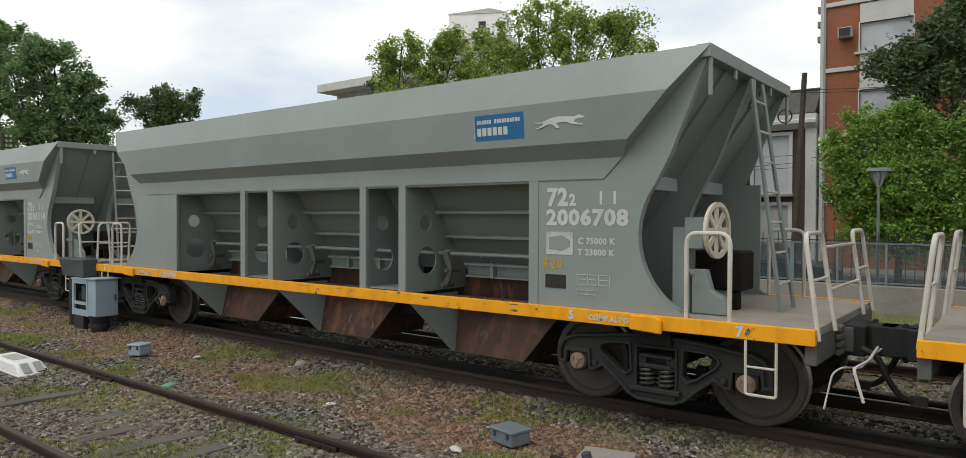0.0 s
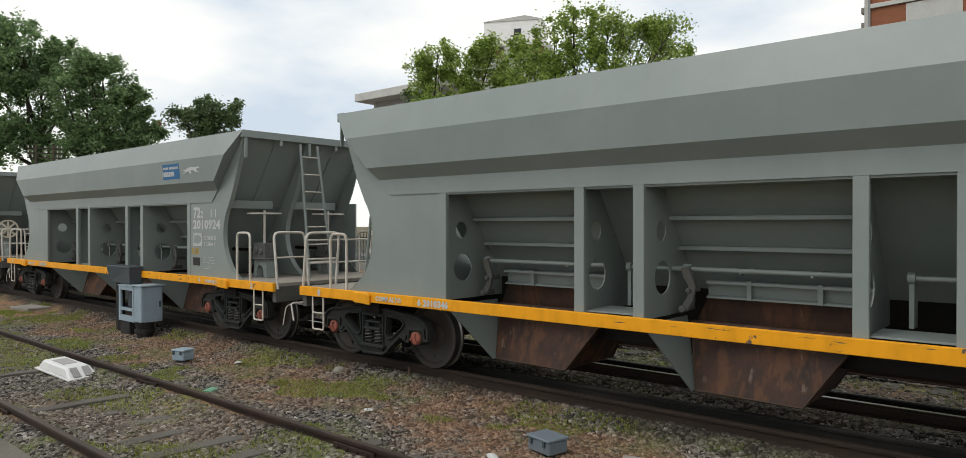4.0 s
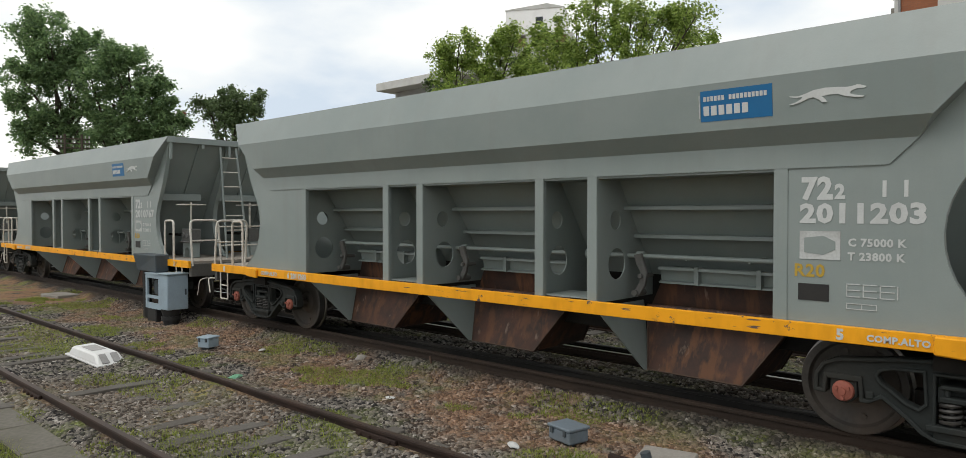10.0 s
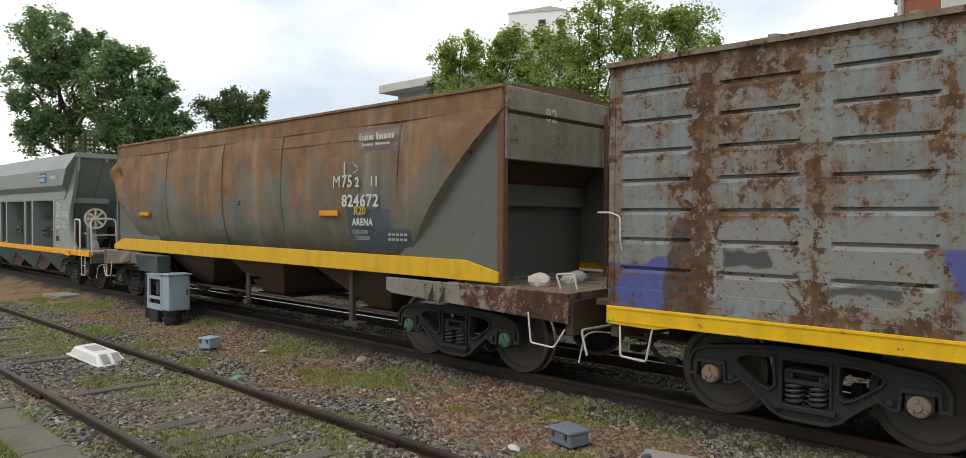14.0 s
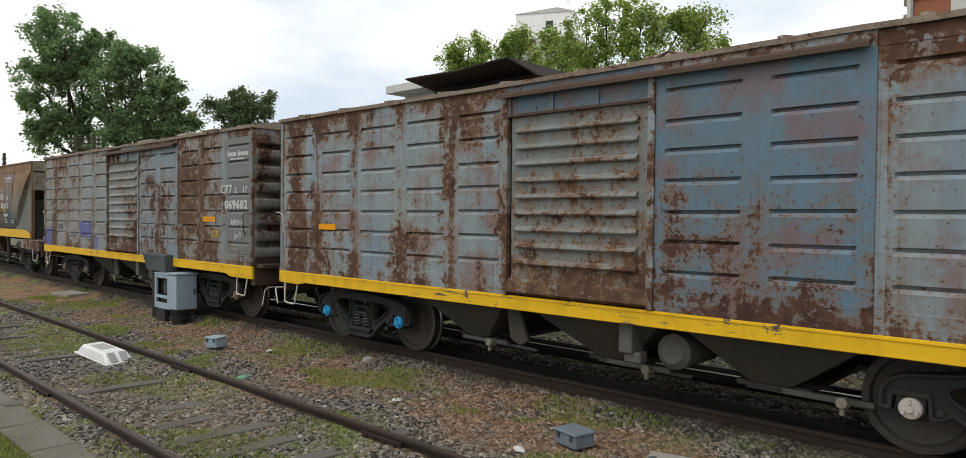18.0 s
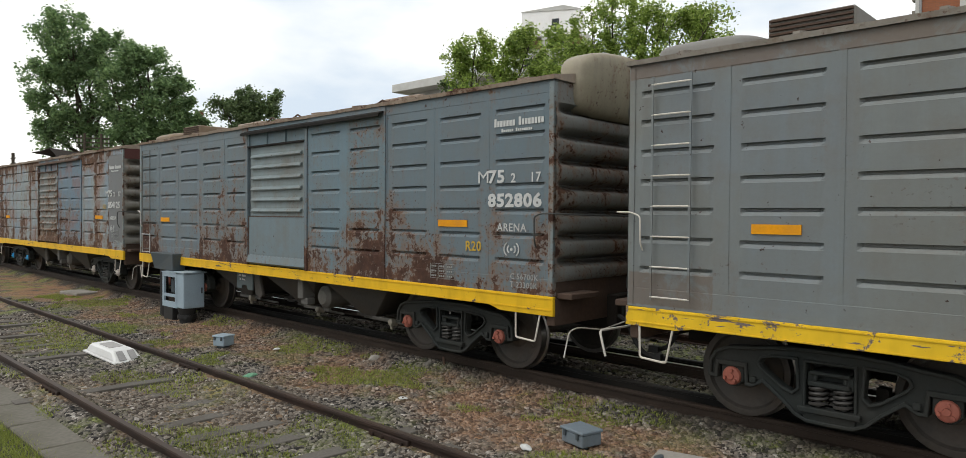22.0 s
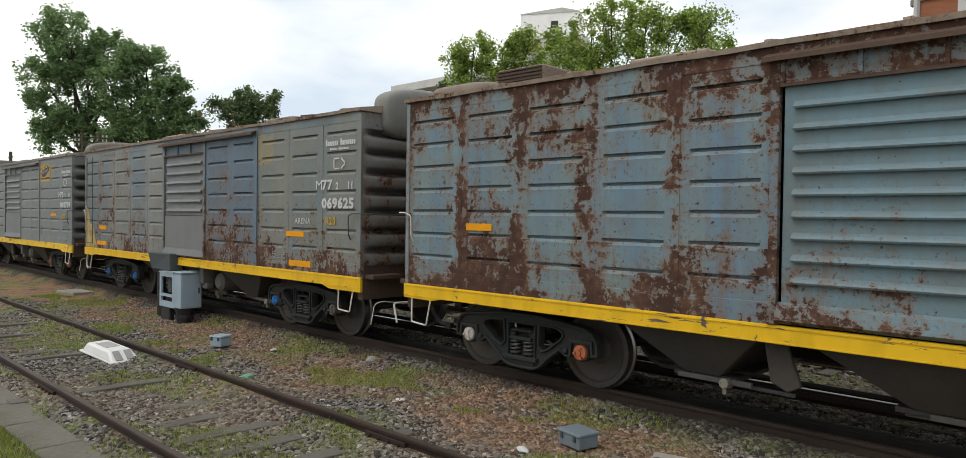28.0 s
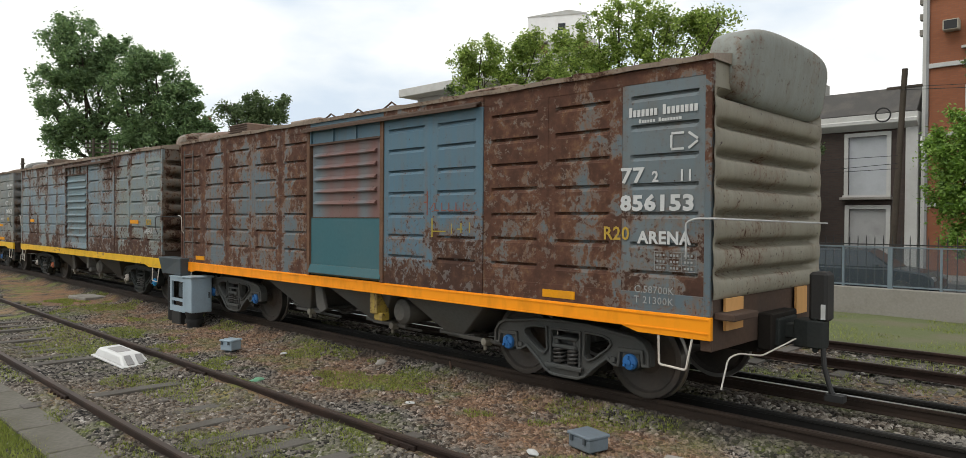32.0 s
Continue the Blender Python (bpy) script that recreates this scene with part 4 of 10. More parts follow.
        ws = part("wheelset", wheelset_mesh(), WHEEL, wagon, at=pose(cx + s * BASE, 0, AXLE))
        part("bearing_cap", cap_mesh(caps[i]), caps[i], ws)
        WHEELS.append((ws, cx + s * BASE))


def bearing_mesh():
    def make():
        b = Build()
        b.lathe_y([(0.0, -1.232), (0.104, -1.232), (0.112, -1.222), (0.112, -1.05), (0.085, -1.03), (0.0, -1.03)], 20)
        return b.mesh("bearing_housing", smooth=True, mats=(CAST,))
    return cached("bearing", make)


def brake_beam_mesh():
    def make():
        b = Build()
        b.tube([(0, -0.95, 0.0), (0.0, 0.95, 0.0)], 0.035, 8)
        for s in (-1, 1):
            b.box(-0.05, 0.05, s * 0.90 - 0.06, s * 0.90 + 0.06, -0.12, 0.14)
        return b.mesh("brake_beam", 0.0, mats=(UNDER,))
    return cached("brake_beam", make)


def coupler_mesh():
    def make():
        b = Build()
        b.box(-0.55, 0.0, -0.09, 0.09, 0.80, 0.96)
        b.prism_z([(0.0, -0.13), (0.16, -0.17), (0.30, -0.15), (0.34, -0.05), (0.22, 0.0), (0.30, 0.10), (0.20, 0.18), (0.0, 0.14)], 0.73, 1.02)
        b.box(-0.30, -0.10, -0.26, 0.26, 0.72, 1.02)
        b.rod((0.22, -0.1, 0.68), (0.22, -0.1, 1.06), 0.03, 8)
        return b.mesh("coupler", 0.015, mats=(CAST,))
    return cached("coupler", make)


def hose_mesh():
    def make():
        b = Build()
        b.tube([(-0.12, -0.35, 0.82), (0.02, -0.36, 0.76), (0.10, -0.34, 0.55), (0.20, -0.28, 0.38), (0.34, -0.22, 0.34)], 0.03, 8, 0.1)
        b.box(0.28, 0.42, -0.26, -0.18, 0.31, 0.39)
        return b.mesh("brake_hose", smooth=True, mats=(BLACK,))
    return cached("hose", make)


def lever_mesh(y):
    def make():
        b = Build()
        b.tube([(-0.06, y, 0.40), (0.0, y + 0.02, 0.72), (0.06, y + 0.12, 0.76), (0.14, y + 0.5, 0.70), (0.20, -0.25, 0.78), (0.24, -0.1, 0.82)], 0.009, 6, 0.06)
        return b.mesh("uncoupling_lever", smooth=True, mats=(RAILWHITE,))
    return cached("lever%.2f" % y, make)


def end_gear(wagon, x, half, hose=True):
    for s in (1, -1):
        m = pose(s * x, 0, 0, 0, 0, 0 if s > 0 else 180)
        part("coupler", coupler_mesh(), CAST, wagon, at=m)
        if hose:
            part("brake_hose", hose_mesh(), BLACK, wagon, at=m)
    part("uncoupling_lever", lever_mesh(-half), RAILWHITE, wagon, at=pose(x - 0.20, 0, 0))
    b = Build()
    b.tube([(-0.10, -half, 0.50), (-0.18, -half, 0.78), (-0.14, -half + 0.5, 0.78), (-0.16, -0.1, 0.82)], 0.014, 6, 0.05)
    part("uncoupling_lever", b, RAILWHITE, wagon, smooth=True, at=pose(-x, 0, 0))


def stirrup(wagon, x, y, z0, z1, w=0.30, rungs=1, mat=None):
    b = Build()
    b.tube([(x - w / 2, y, z1), (x - w / 2, y, z0), (x + w / 2, y, z0), (x + w / 2, y, z1)], 0.014, 6, 0.03)
    for k in range(rungs):
        zz = z0 + (z1 - z0) * (k + 1) / (rungs + 1)
        b.rod((x - w / 2, y, zz), (x + w / 2, y, zz), 0.012, 6)
    return part("step", b, mat or RAILWHITE, wagon, smooth=True)

# ---- grey ballast hoppers ----
HL = 6.88          # half length over the sills
HW = 1.35          # half width at the side sheets
RED_CAP = worn("red_bearing_cap", (0.29, 0.090, 0.062), 0.6, dirt=(0.12, 0.06, 0.05), dirt_amount=0.5)
BROWN_CAP = worn("brown_bearing_cap", (0.24, 0.17, 0.13), 0.7, dirt=(0.1, 0.07, 0.05), dirt_amount=0.6)
GREY_CAP = worn("grey_bearing_cap", (0.10, 0.085, 0.075), 0.7)
GREEN_CAP = worn("green_bearing_cap", (0.06, 0.15, 0.085), 0.6, dirt=(0.12, 0.10, 0.05), dirt_amount=0.7)
BLUE_CAP = worn("blue_bearing_cap", (0.02, 0.13, 0.36), 0.6, dirt=(0.04, 0.05, 0.08), dirt_amount=0.4)
BRIGHT_BLUE_CAP = worn("bright_blue_bearing_cap", (0.02, 0.30, 0.62), 0.6, dirt=(0.04, 0.05, 0.08), dirt_amount=0.3)
WHITE_CAP = worn("white_bearing_cap", (0.50, 0.46, 0.42), 0.6, dirt=(0.15, 0.1, 0.08), dirt_amount=0.5)
ORANGE_CAP = worn("orange_bearing_cap", (0.42, 0.12, 0.05), 0.6, dirt=(0.15, 0.1, 0.08), dirt_amount=0.5)

POSTS = (-3.80, -1.70, -0.97, 1.12, 1.865, 3.92)


def arc_points(s):
    """The outer edge of an end web, from the deck up, for the end s."""
    pts = [(s * 5.72, 1.10), (s * 5.58, 1.17)]
    for a in np.linspace(-62, 38, 12):
        pts.append((s * (6.02 - 0.84 * math.cos(radians(a))), 1.90 + 0.84 * math.sin(radians(a))))
    pts += [(s * 5.52, 2.72), (s * 5.88, 3.60)]
    return pts


def web_outline(s, inner):
    """An end web in x, z."""
    pts = arc_points(s) + [(s * 5.80, 3.60), (s * 5.30, 3.10), (s * inner, 2.50), (s * inner, 1.10)]
    return pts if s > 0 else pts[::-1]


def slope_y(z):
    """The inward slope of the hopper sheet on the near side."""
    return min(-0.10, -0.93 + (2.50 - z) * 0.72)


def ribbon(b, pts, s, y0, y1, t=0.012):
    """A flat bar bent along an edge."""
    vs, fs = [], []
    for x, z in pts:
        vs += [(x, y0, z), (x + s * t, y0, z), (x + s * t, y1, z), (x, y1, z)]
    for i in range(len(pts) - 1):
        fs += [(i * 4 + k, i * 4 + (k + 1) % 4, i * 4 + 4 + (k + 1) % 4, i * 4 + 4 + k) for k in range(4)]
    b.add(vs, fs + [(0, 1, 2, 3), tuple(len(vs) - 4 + k for k in range(4))])


def hopper_meshes():
    M = {}
    # side bands, from the eaves down, with mitred ends
    prof = [(-1.40, 3.72, 5.94), (-1.55, 3.31, 5.57), (-1.51, 2.865, 5.14), (-1.37, 2.70, 5.02), (-1.365, 2.485, 4.80)]
    for i, nm in enumerate(("eaves_band", "upper_band", "lower_flare", "side_rail")):
        b = Build()
        (ya, za, xa), (yb, zb, xb) = prof[i], prof[i + 1]
        t = 0.03
        b.hexa([(-xb, yb, zb), (xb, yb, zb), (xb, yb + t, zb), (-xb, yb + t, zb), (-xa, ya, za), (xa, ya, za), (xa, ya + t, za), (-xa, ya + t, za)])
        for s in (-1, 1):
            b.hexa([(s * xb, yb + t, zb), (s * (xb - 0.015), yb + t, zb), (s * (xb - 0.02), -1.30, zb), (s * xb, -1.30, zb),
                    (s * xa, ya + t, za), (s * (xa - 0.015), ya + t, za), (s * (xa - 0.02), -1.30, za), (s * xa, -1.30, za)])
        M[nm] = b.mesh(nm, mats=(GREY,))
    # end side sheets with the round cut
    for s, nm in ((1, "rear_side_sheet"), (-1, "front_side_sheet")):
        b = Build()
        pts = arc_points(s) + [(s * 5.86, 3.66), (s * 5.60, 3.36), (s * 5.12, 2.88), (s * 4.76, 2.50), (s * (3.92 if s > 0 else 3.80), 2.50), (s * (3.92 if s > 0 else 3.80), 1.10)]
        if s < 0:
            pts = pts[::-1]
        b.prism_y(pts, -HW, -HW + 0.014)
        # rim along the cut edge
        rim = arc_points(s)
        ribbon(b, rim, s, -HW - 0.003, -HW + 0.08)
        M[nm] = b.mesh(nm, mats=(GREY,))
        b = Build()
        b.prism_y(web_outline(s, 4.3), -0.02, 0.02)
        ribbon(b, rim, s, -0.05, 0.05)
        M[nm + "_web"] = b.mesh("end_web", mats=(GREY,))
        # sloping end sheet and the cavity behind
        b = Build()
        b.plate([(s * 5.80, -s * 1.34, 3.62), (s * 5.80, s * 1.34, 3.62), (s * 4.98, s * 1.34, 2.46), (s * 4.98, -s * 1.34, 2.46)], 0.02)
        M[nm + "_slope"] = b.mesh("end_slope_sheet", mats=(GREY,))
        b = Build()
        b.box(min(s * 4.97, s * 5.18), max(s * 4.97, s * 5.18), -1.33, -0.32, 2.37, 2.52)
        b.box(min(s * 4.97, s * 5.18), max(s * 4.97, s * 5.18), 0.03, 1.16, 2.37, 2.52)
        for yy in (-0.66, 0.66):
            b.hexa([(s * 5.02, yy - 0.012, 2.50), (s * 5.08, yy - 0.012, 2.50), (s * 5.08, yy + 0.012, 2.50), (s * 5.02, yy + 0.012, 2.50), (s * 5.79, yy - 0.012, 3.61), (s * 5.85, yy - 0.012, 3.61), (s * 5.85, yy + 0.012, 3.61), (s * 5.79, yy + 0.012, 3.61)])
        M[nm + "_beam"] = b.mesh("end_gusset", 0.006, mats=(GREY,))
        b = Build()
        b.plate([(s * 4.98, -s * 1.33, 2.455), (s * 4.98, s * 1.33, 2.455), (s * 4.02, s * 1.33, 1.12), (s * 4.02, -s * 1.33, 1.12)], 0.02)
        M[nm + "_inner"] = b.mesh("inner_slope_sheet", mats=(GREY,))
        b = Build()
        b.box(min(s * 5.80, s * 5.94), max(s * 5.80, s * 5.94), -1.40, 1.40, 3.60, 3.73)
        for yy in (-1.33, -0.62, 0.0, 0.62, 1.33):
            b.box(min(s * 5.90, s * 5.93), max(s * 5.90, s * 5.93), yy - 0.03, yy + 0.03, (3.24 if abs(yy) > 1 else 3.32 if yy == 0 else 3.50), 3.63)
        M[nm + "_top"] = b.mesh("end_top_rail", 0.006, mats=(GREY,))
    # transverse bulkheads with two round holes
    for k, x in enumerate(POSTS):
        outline = [(-1.34, 1.08), (slope_y(1.08), 1.08), (slope_y(1.35), 1.35), (slope_y(2.46), 2.46), (-1.34, 2.46)]
        vs, fs = holed_plate(outline, [(-0.975, 2.0, 0.11), (-0.945, 1.50, 0.18)], 0, 0.014, 28)
        xb = x + (0.055 if k in (2, 4) else -0.03)
        M["bulkhead%d" % k] = Build().add([(xb + c, a, b2) for a, b2, c in vs], fs).mesh("bulkhead", mats=(GREY,))
        M["post%d" % k] = Build().box(x - 0.065, x + 0.065, -HW - 0.012, -HW + 0.05, 1.10, 2.49).mesh("post", 0.006, mats=(GREY,))
    b = Build()
    b.plate([(-4.25, slope_y(2.50), 2.50), (4.25, slope_y(2.50), 2.50), (4.25, slope_y(1.32), 1.32), (-4.25, slope_y(1.32), 1.32)], -0.02)
    b.box(-4.25, 4.25, -1.34, slope_y(2.48) + 0.05, 2.46, 2.49)
    M["slope_sheet"] = b.mesh("slope_sheet", mats=(GREY,))
    b = Build()
    b.plate([(4.25, -slope_y(2.50), 2.50), (-4.25, -slope_y(2.50), 2.50), (-4.25, -slope_y(1.32), 1.32), (4.25, -slope_y(1.32), 1.32)], -0.02)
    M["far_slope_sheet"] = b.mesh("far_slope_sheet", mats=(GREY,))
    # Added dark plate: blocks the view through the bays, stands in for their shade.
    M["ridge_plate"] = Build().box(-4.25, 4.25, -0.11, 0.11, 0.97, 1.33).mesh("ridge_plate", mats=(UNDER,))
    # stiffeners, shaft and door of one bay
    for k, (x0, x1) in enumerate(((-3.74, -1.76), (-0.90, 1.05), (1.93, 3.86))):
        for zz, nm in ((2.13, "a"), (1.80, "b")):
            b = Build()
            yy = slope_y(zz)
            b.prism_x([(yy + 0.01, zz + 0.045), (yy - 0.13, zz + 0.030), (yy - 0.135, zz - 0.012), (yy - 0.122, zz - 0.012), (yy - 0.118, zz + 0.012), (yy + 0.01, zz + 0.02)], x0 - 0.03, x1)
            M["stiffener%s%d" % (nm, k)] = b.mesh("stiffener", mats=(GREY,))
        b = Build()
        b.rod((x0 + 0.17, -0.70, 1.585), (x1, -0.70, 1.585), 0.028, 10)
        b.rod((x0 + 0.13, -0.70, 1.585), (x0 + 0.22, -0.70, 1.585), 0.055, 10)
        for xr in (x0 + 0.75, x0 + 1.45):
            b.box(xr - 0.012, xr + 0.012, -0.72, slope_y(1.58) + 0.01, 1.55, 1.60)
        M["shaft%d" % k] = b.mesh("door_shaft", smooth=True, mats=(GREY,))
        b = Build()
        b.prism_x([(-0.42, 1.46), (-0.52, 1.455), (-0.53, 1.425), (-0.455, 1.42), (-0.44, 1.30), (-0.50, 1.285), (-0.50, 1.265), (-0.40, 1.27)], x0 + 0.30, x1)
        for xr in (x0 + 0.75, x0 + 1.45):
            b.box(xr, xr + 0.05, -0.53, -0.40, 1.27, 1.47)
        M["door_beam%d" % k] = b.mesh("door_beam", mats=(GREY,))
        b = Build()
        b.prism_y([(x0 + 0.13, 1.60), (x0 + 0.22, 1.62), (x0 + 0.25, 1.53), (x0 + 0.30, 1.40), (x0 + 0.27, 1.25), (x0 + 0.20, 1.13), (x0 + 0.12, 1.15), (x0 + 0.20, 1.28), (x0 + 0.22, 1.40), (x0 + 0.16, 1.50)][::-1], -0.79, -0.74)
        b.rod((x0 + 0.23, -0.83, 1.36), (x0 + 0.23, -0.55, 1.36), 0.03, 8)
        b.rod((x0 + 0.16, -0.83, 1.16), (x0 + 0.16, -0.60, 1.16), 0.04, 8)
        M["crank%d" % k] = b.mesh("door_crank", 0.006, mats=(UNDER_GREY,))
        b = Build()
        b.plate([(x0 + 0.30, -0.42, 1.30), (x1, -0.42, 1.30), (x1, -0.36, 0.96), (x0 + 0.12, -0.36, 0.96)], -0.02)
        b.prism_x([(-0.40, 1.0), (-0.62, 1.02), (-0.64, 0.99), (-0.40, 0.97)], x0 + 0.22, x1)
        M["apron%d" % k] = b.mesh("door_apron", mats=(CHUTE,))
        # chute below the sill: a rusty plate that leans outward and the grey bulkhead end beside it
        for sy, nm in ((1, ""), (-1, "_far")):
            b = Build()
            b.plate([(x0 + 0.21, -0.58 * sy, 0.25), (x0 + 1.33, -0.58 * sy, 0.235), (x0 + 1.82, -0.30 * sy, 0.98), (x0 + 0.05, -0.30 * sy, 0.98)], 0.02 * sy)
            M["chute%d%s" % (k, nm)] = b.mesh("chute_plate", mats=(CHUTE,))
            b = Build()
            b.hexa([(x0 + 0.175, -0.63 * sy, 0.25), (x0 + 0.195, -0.63 * sy, 0.25), (x0 + 0.195, -0.52 * sy, 0.25), (x0 + 0.175, -0.52 * sy, 0.25), (x0 - 0.05, -1.33 * sy, 1.02), (x0 - 0.03, -1.33 * sy, 1.02), (x0 - 0.03, -0.26 * sy, 1.02), (x0 - 0.05, -0.26 * sy, 1.02)])
            M["chute_end%d%s" % (k, nm)] = b.mesh("chute_end_plate", mats=(GREY,))
            b = Build()
            b.plate([(x0 + 1.33, -0.58 * sy, 0.235), (x0 + 1.33, 0.0, 0.235), (x0 + 1.82, 0.0, 0.98), (x0 + 1.82, -0.30 * sy, 0.98)], 0.02 * sy)
            M["chute_back%d%s" % (k, nm)] = b.mesh("chute_side_plate", mats=(CHUTE,))
            b = Build()
            b.tube([(x0 + 0.05, -0.305 * sy, 0.98), (x0 + 0.21, -0.585 * sy, 0.25), (x0 + 1.33, -0.585 * sy, 0.235), (x0 + 1.82, -0.305 * sy, 0.98)], 0.012, 4)
            M["chute_rim%d%s" % (k, nm)] = b.mesh("chute_rim", mats=(UNDER_RUST,))
    # short shafts and floor plates in the two narrow bays
    for k, (x0, x1) in enumerate(((-1.70, -0.97), (1.12, 1.865))):
        b = Build()
        b.rod((x0 + 0.28, -0.70, 1.585), (x1 + 0.2, -0.70, 1.585), 0.028, 10)
        b.rod((x0 + 0.24, -0.70, 1.585), (x0 + 0.30, -0.70, 1.585), 0.055, 10)
        b.box(x0 + 0.25, x0 + 0.29, -0.72, -0.55, 1.14, 1.58)
        M["stub_shaft%d" % k] = b.mesh("door_shaft", smooth=True, mats=(GREY,))
        M["bay_floor%d" % k] = Build().box(x0 + 0.05, x1 - 0.02, -1.30, -0.75, 1.108, 1.125).mesh("bay_floor", mats=(GREY,))
    # far side wall, floor, decks, centre sill
    b = Build()
    b.box(-5.6, 5.6, HW, HW + 0.03, 1.1, 2.5)
    for (ya, za, xa), (yb, zb, xb) in zip(prof, prof[1:]):
        b.hexa([(-xb, -yb - 0.03, zb), (xb, -yb - 0.03, zb), (xb, -yb, zb), (-xb, -yb, zb), (-xa, -ya - 0.03, za), (xa, -ya - 0.03, za), (xa, -ya, za), (-xa, -ya, za)])
    M["far_side"] = b.mesh("far_side_wall", mats=(GREY,))
    for s in (1, -1):
        M["far_web%d" % s] = Build().prism_y(web_outline(s, 4.0), HW - 0.02, HW).mesh("far_side_sheet", mats=(GREY,))
    M["sill"] = Build().box(-HL, HL, -1.42, -1.36, 0.962, 1.105).mesh("side_sill", 0.005, mats=(ORANGE,))
    for x in (-5.32, 5.32):
        b = Build()
        b.prism_y([(x - 0.17, 0.95), (x + 0.17, 0.93), (x + 0.17, 1.07), (x + 0.11, 1.10), (x - 0.17, 1.10)], -1.47, -1.42)
        M["sill_bracket%d" % x] = b.mesh("sill_bracket", 0.012, mats=(ORANGE,))
    M["far_sill"] = Build().box(-HL, HL, 1.36, 1.42, 0.962, 1.105).mesh("far_sill", mats=(ORANGE,))
    for s, nm in ((1, "rear_deck"), (-1, "front_deck")):
        M[nm] = Build().box(min(s * 4.2, s * (HL - 0.02)), max(s * 4.2, s * (HL - 0.02)), -1.36, 1.36, 1.04, 1.095).mesh("deck", 0.004, mats=(DECK,))
        b = Build()
        b.box(min(s * (HL - 0.10), s * HL), max(s * (HL - 0.10), s * HL), -1.36, 1.36, 0.78, 1.045)
        b.box(min(s * HL, s * (HL + 0.10)), max(s * HL, s * (HL + 0.10)), -0.30, 0.30, 0.76, 1.0)
        for k in range(4):
            b.box(min(s * HL, s * (HL + 0.05)), max(s * HL, s * (HL + 0.05)), -0.62, -0.42, 0.77 + k * 0.075, 0.82 + k * 0.075)
        M[nm + "_beam"] = b.mesh("end_sill", 0.008, mats=(UNDER_GREY,))
    b = Build()
    b.box(-HL + 0.05, HL - 0.05, -0.24, 0.24, 0.62, 0.98)
    for s in (-1, 1):
        b.box(s * 5.32 - 0.2, s * 5.32 + 0.2, -1.3, 1.3, 0.80, 1.04)
    M["centre_sill"] = b.mesh("centre_sill", mats=(UNDER,))
    # handrails
    b = Build()
    hoop = lambda x0, x1, y0, y1, top, r=0.022: b.tube([(x0, y0, 1.09), (x0, y0, top), (x1, y1, top), (x1, y1, 1.09)], r, 8, 0.11)
    hoop(5.71, 6.13, -1.38, -1.38, 1.93)
    M["rail_rear_side"] = b.mesh("handrail", smooth=True, mats=(RAILWHITE,))
    b = Build()
    hoop(5.71, 6.13, 1.36, 1.36, 1.93)
    M["rail_rear_far"] = b.mesh("handrail", smooth=True, mats=(RAILWHITE,))
    for nm, ya, yb in (("rail_end_near", -1.33, -0.72), ("rail_end_far", 1.33, 0.72)):
        b = Build()
        b.tube([(6.89, ya, 1.00), (6.77, ya, 1.94), (6.77, yb, 1.94), (6.90, yb, 1.02)], 0.022, 8, 0.11)
        b.rod((6.825, ya, 1.52), (6.825, yb, 1.52), 0.015, 6)
        M[nm] = b.mesh("handrail", smooth=True, mats=(RAILWHITE,))
    b = Build()
    b.tube([(6.795, -0.72, 1.80), (6.795, 0.72, 1.80)], 0.016, 6)
    M["rail_end_low"] = Build().tube([(6.85, -0.72, 1.40), (6.85, 0.72, 1.40)], 0.016, 6).mesh("handrail_bar", smooth=True, mats=(RAILWHITE,))
    M["rail_end_bar"] = b.mesh("handrail_bar", smooth=True, mats=(RAILWHITE,))
    # ladder to the top of the rear end
    b = Build()
    p, q = Vector((6.29, -0.01, 1.09)), Vector((5.96, -0.05, 3.56))
    for dy in (-0.235, 0.235):
        M["ladder_stile%.2f" % dy] = Build().rod(p + Vector((0, dy * 1.1, 0)), q + Vector((0, dy * 0.8, 0)), 0.026, 6).mesh("ladder_stile", mats=(GREY,))
    for k in range(7):
        c = p.lerp(q, (k + 0.9) / 7.6)
        M["rung%d" % k] = Build().rod(c + Vector((0, -0.25 + 0.009 * k, 0)), c + Vector((0, 0.25 - 0.009 * k, 0)), 0.013, 6).mesh("rung", mats=(RAILWHITE,))
    return M


HM = hopper_meshes()
SHARED = [n for n in HM]


def brake_wheel(wagon, centre, axis, r=0.285):
    b = Build()
    c = Vector(centre)
    b.ring(c, axis, r - 0.045, r, 0.035, 28)
    wheel = part("brake_wheel", b, CREAM, wagon, "cream-painted eight-spoke hand brake wheel")
    part("hub", Build().rod(c - Vector(axis) * 0.03, c + Vector(axis) * 0.03, 0.06, 12), CREAM, wheel)
    d = Vector(axis)
    u = d.orthogonal().normalized()
    w = d.cross(u)
    for k in range(8):
        a = 2 * math.pi * k / 8
        e = u * math.cos(a) + w * math.sin(a)
        side = d.cross(e) * 0.022
        o, i = e * (r - 0.03), e * 0.05
        part("spoke", Build().plate([c + i - side, c + o - side * 1.4, c + o + side * 1.4, c + i + side], 0.02), CREAM, wheel)
    return wheel


def gear_stand(wagon, x, y):
    """A hand brake gear case on a stand with a flat wheel on an upright shaft."""
    b = Build()
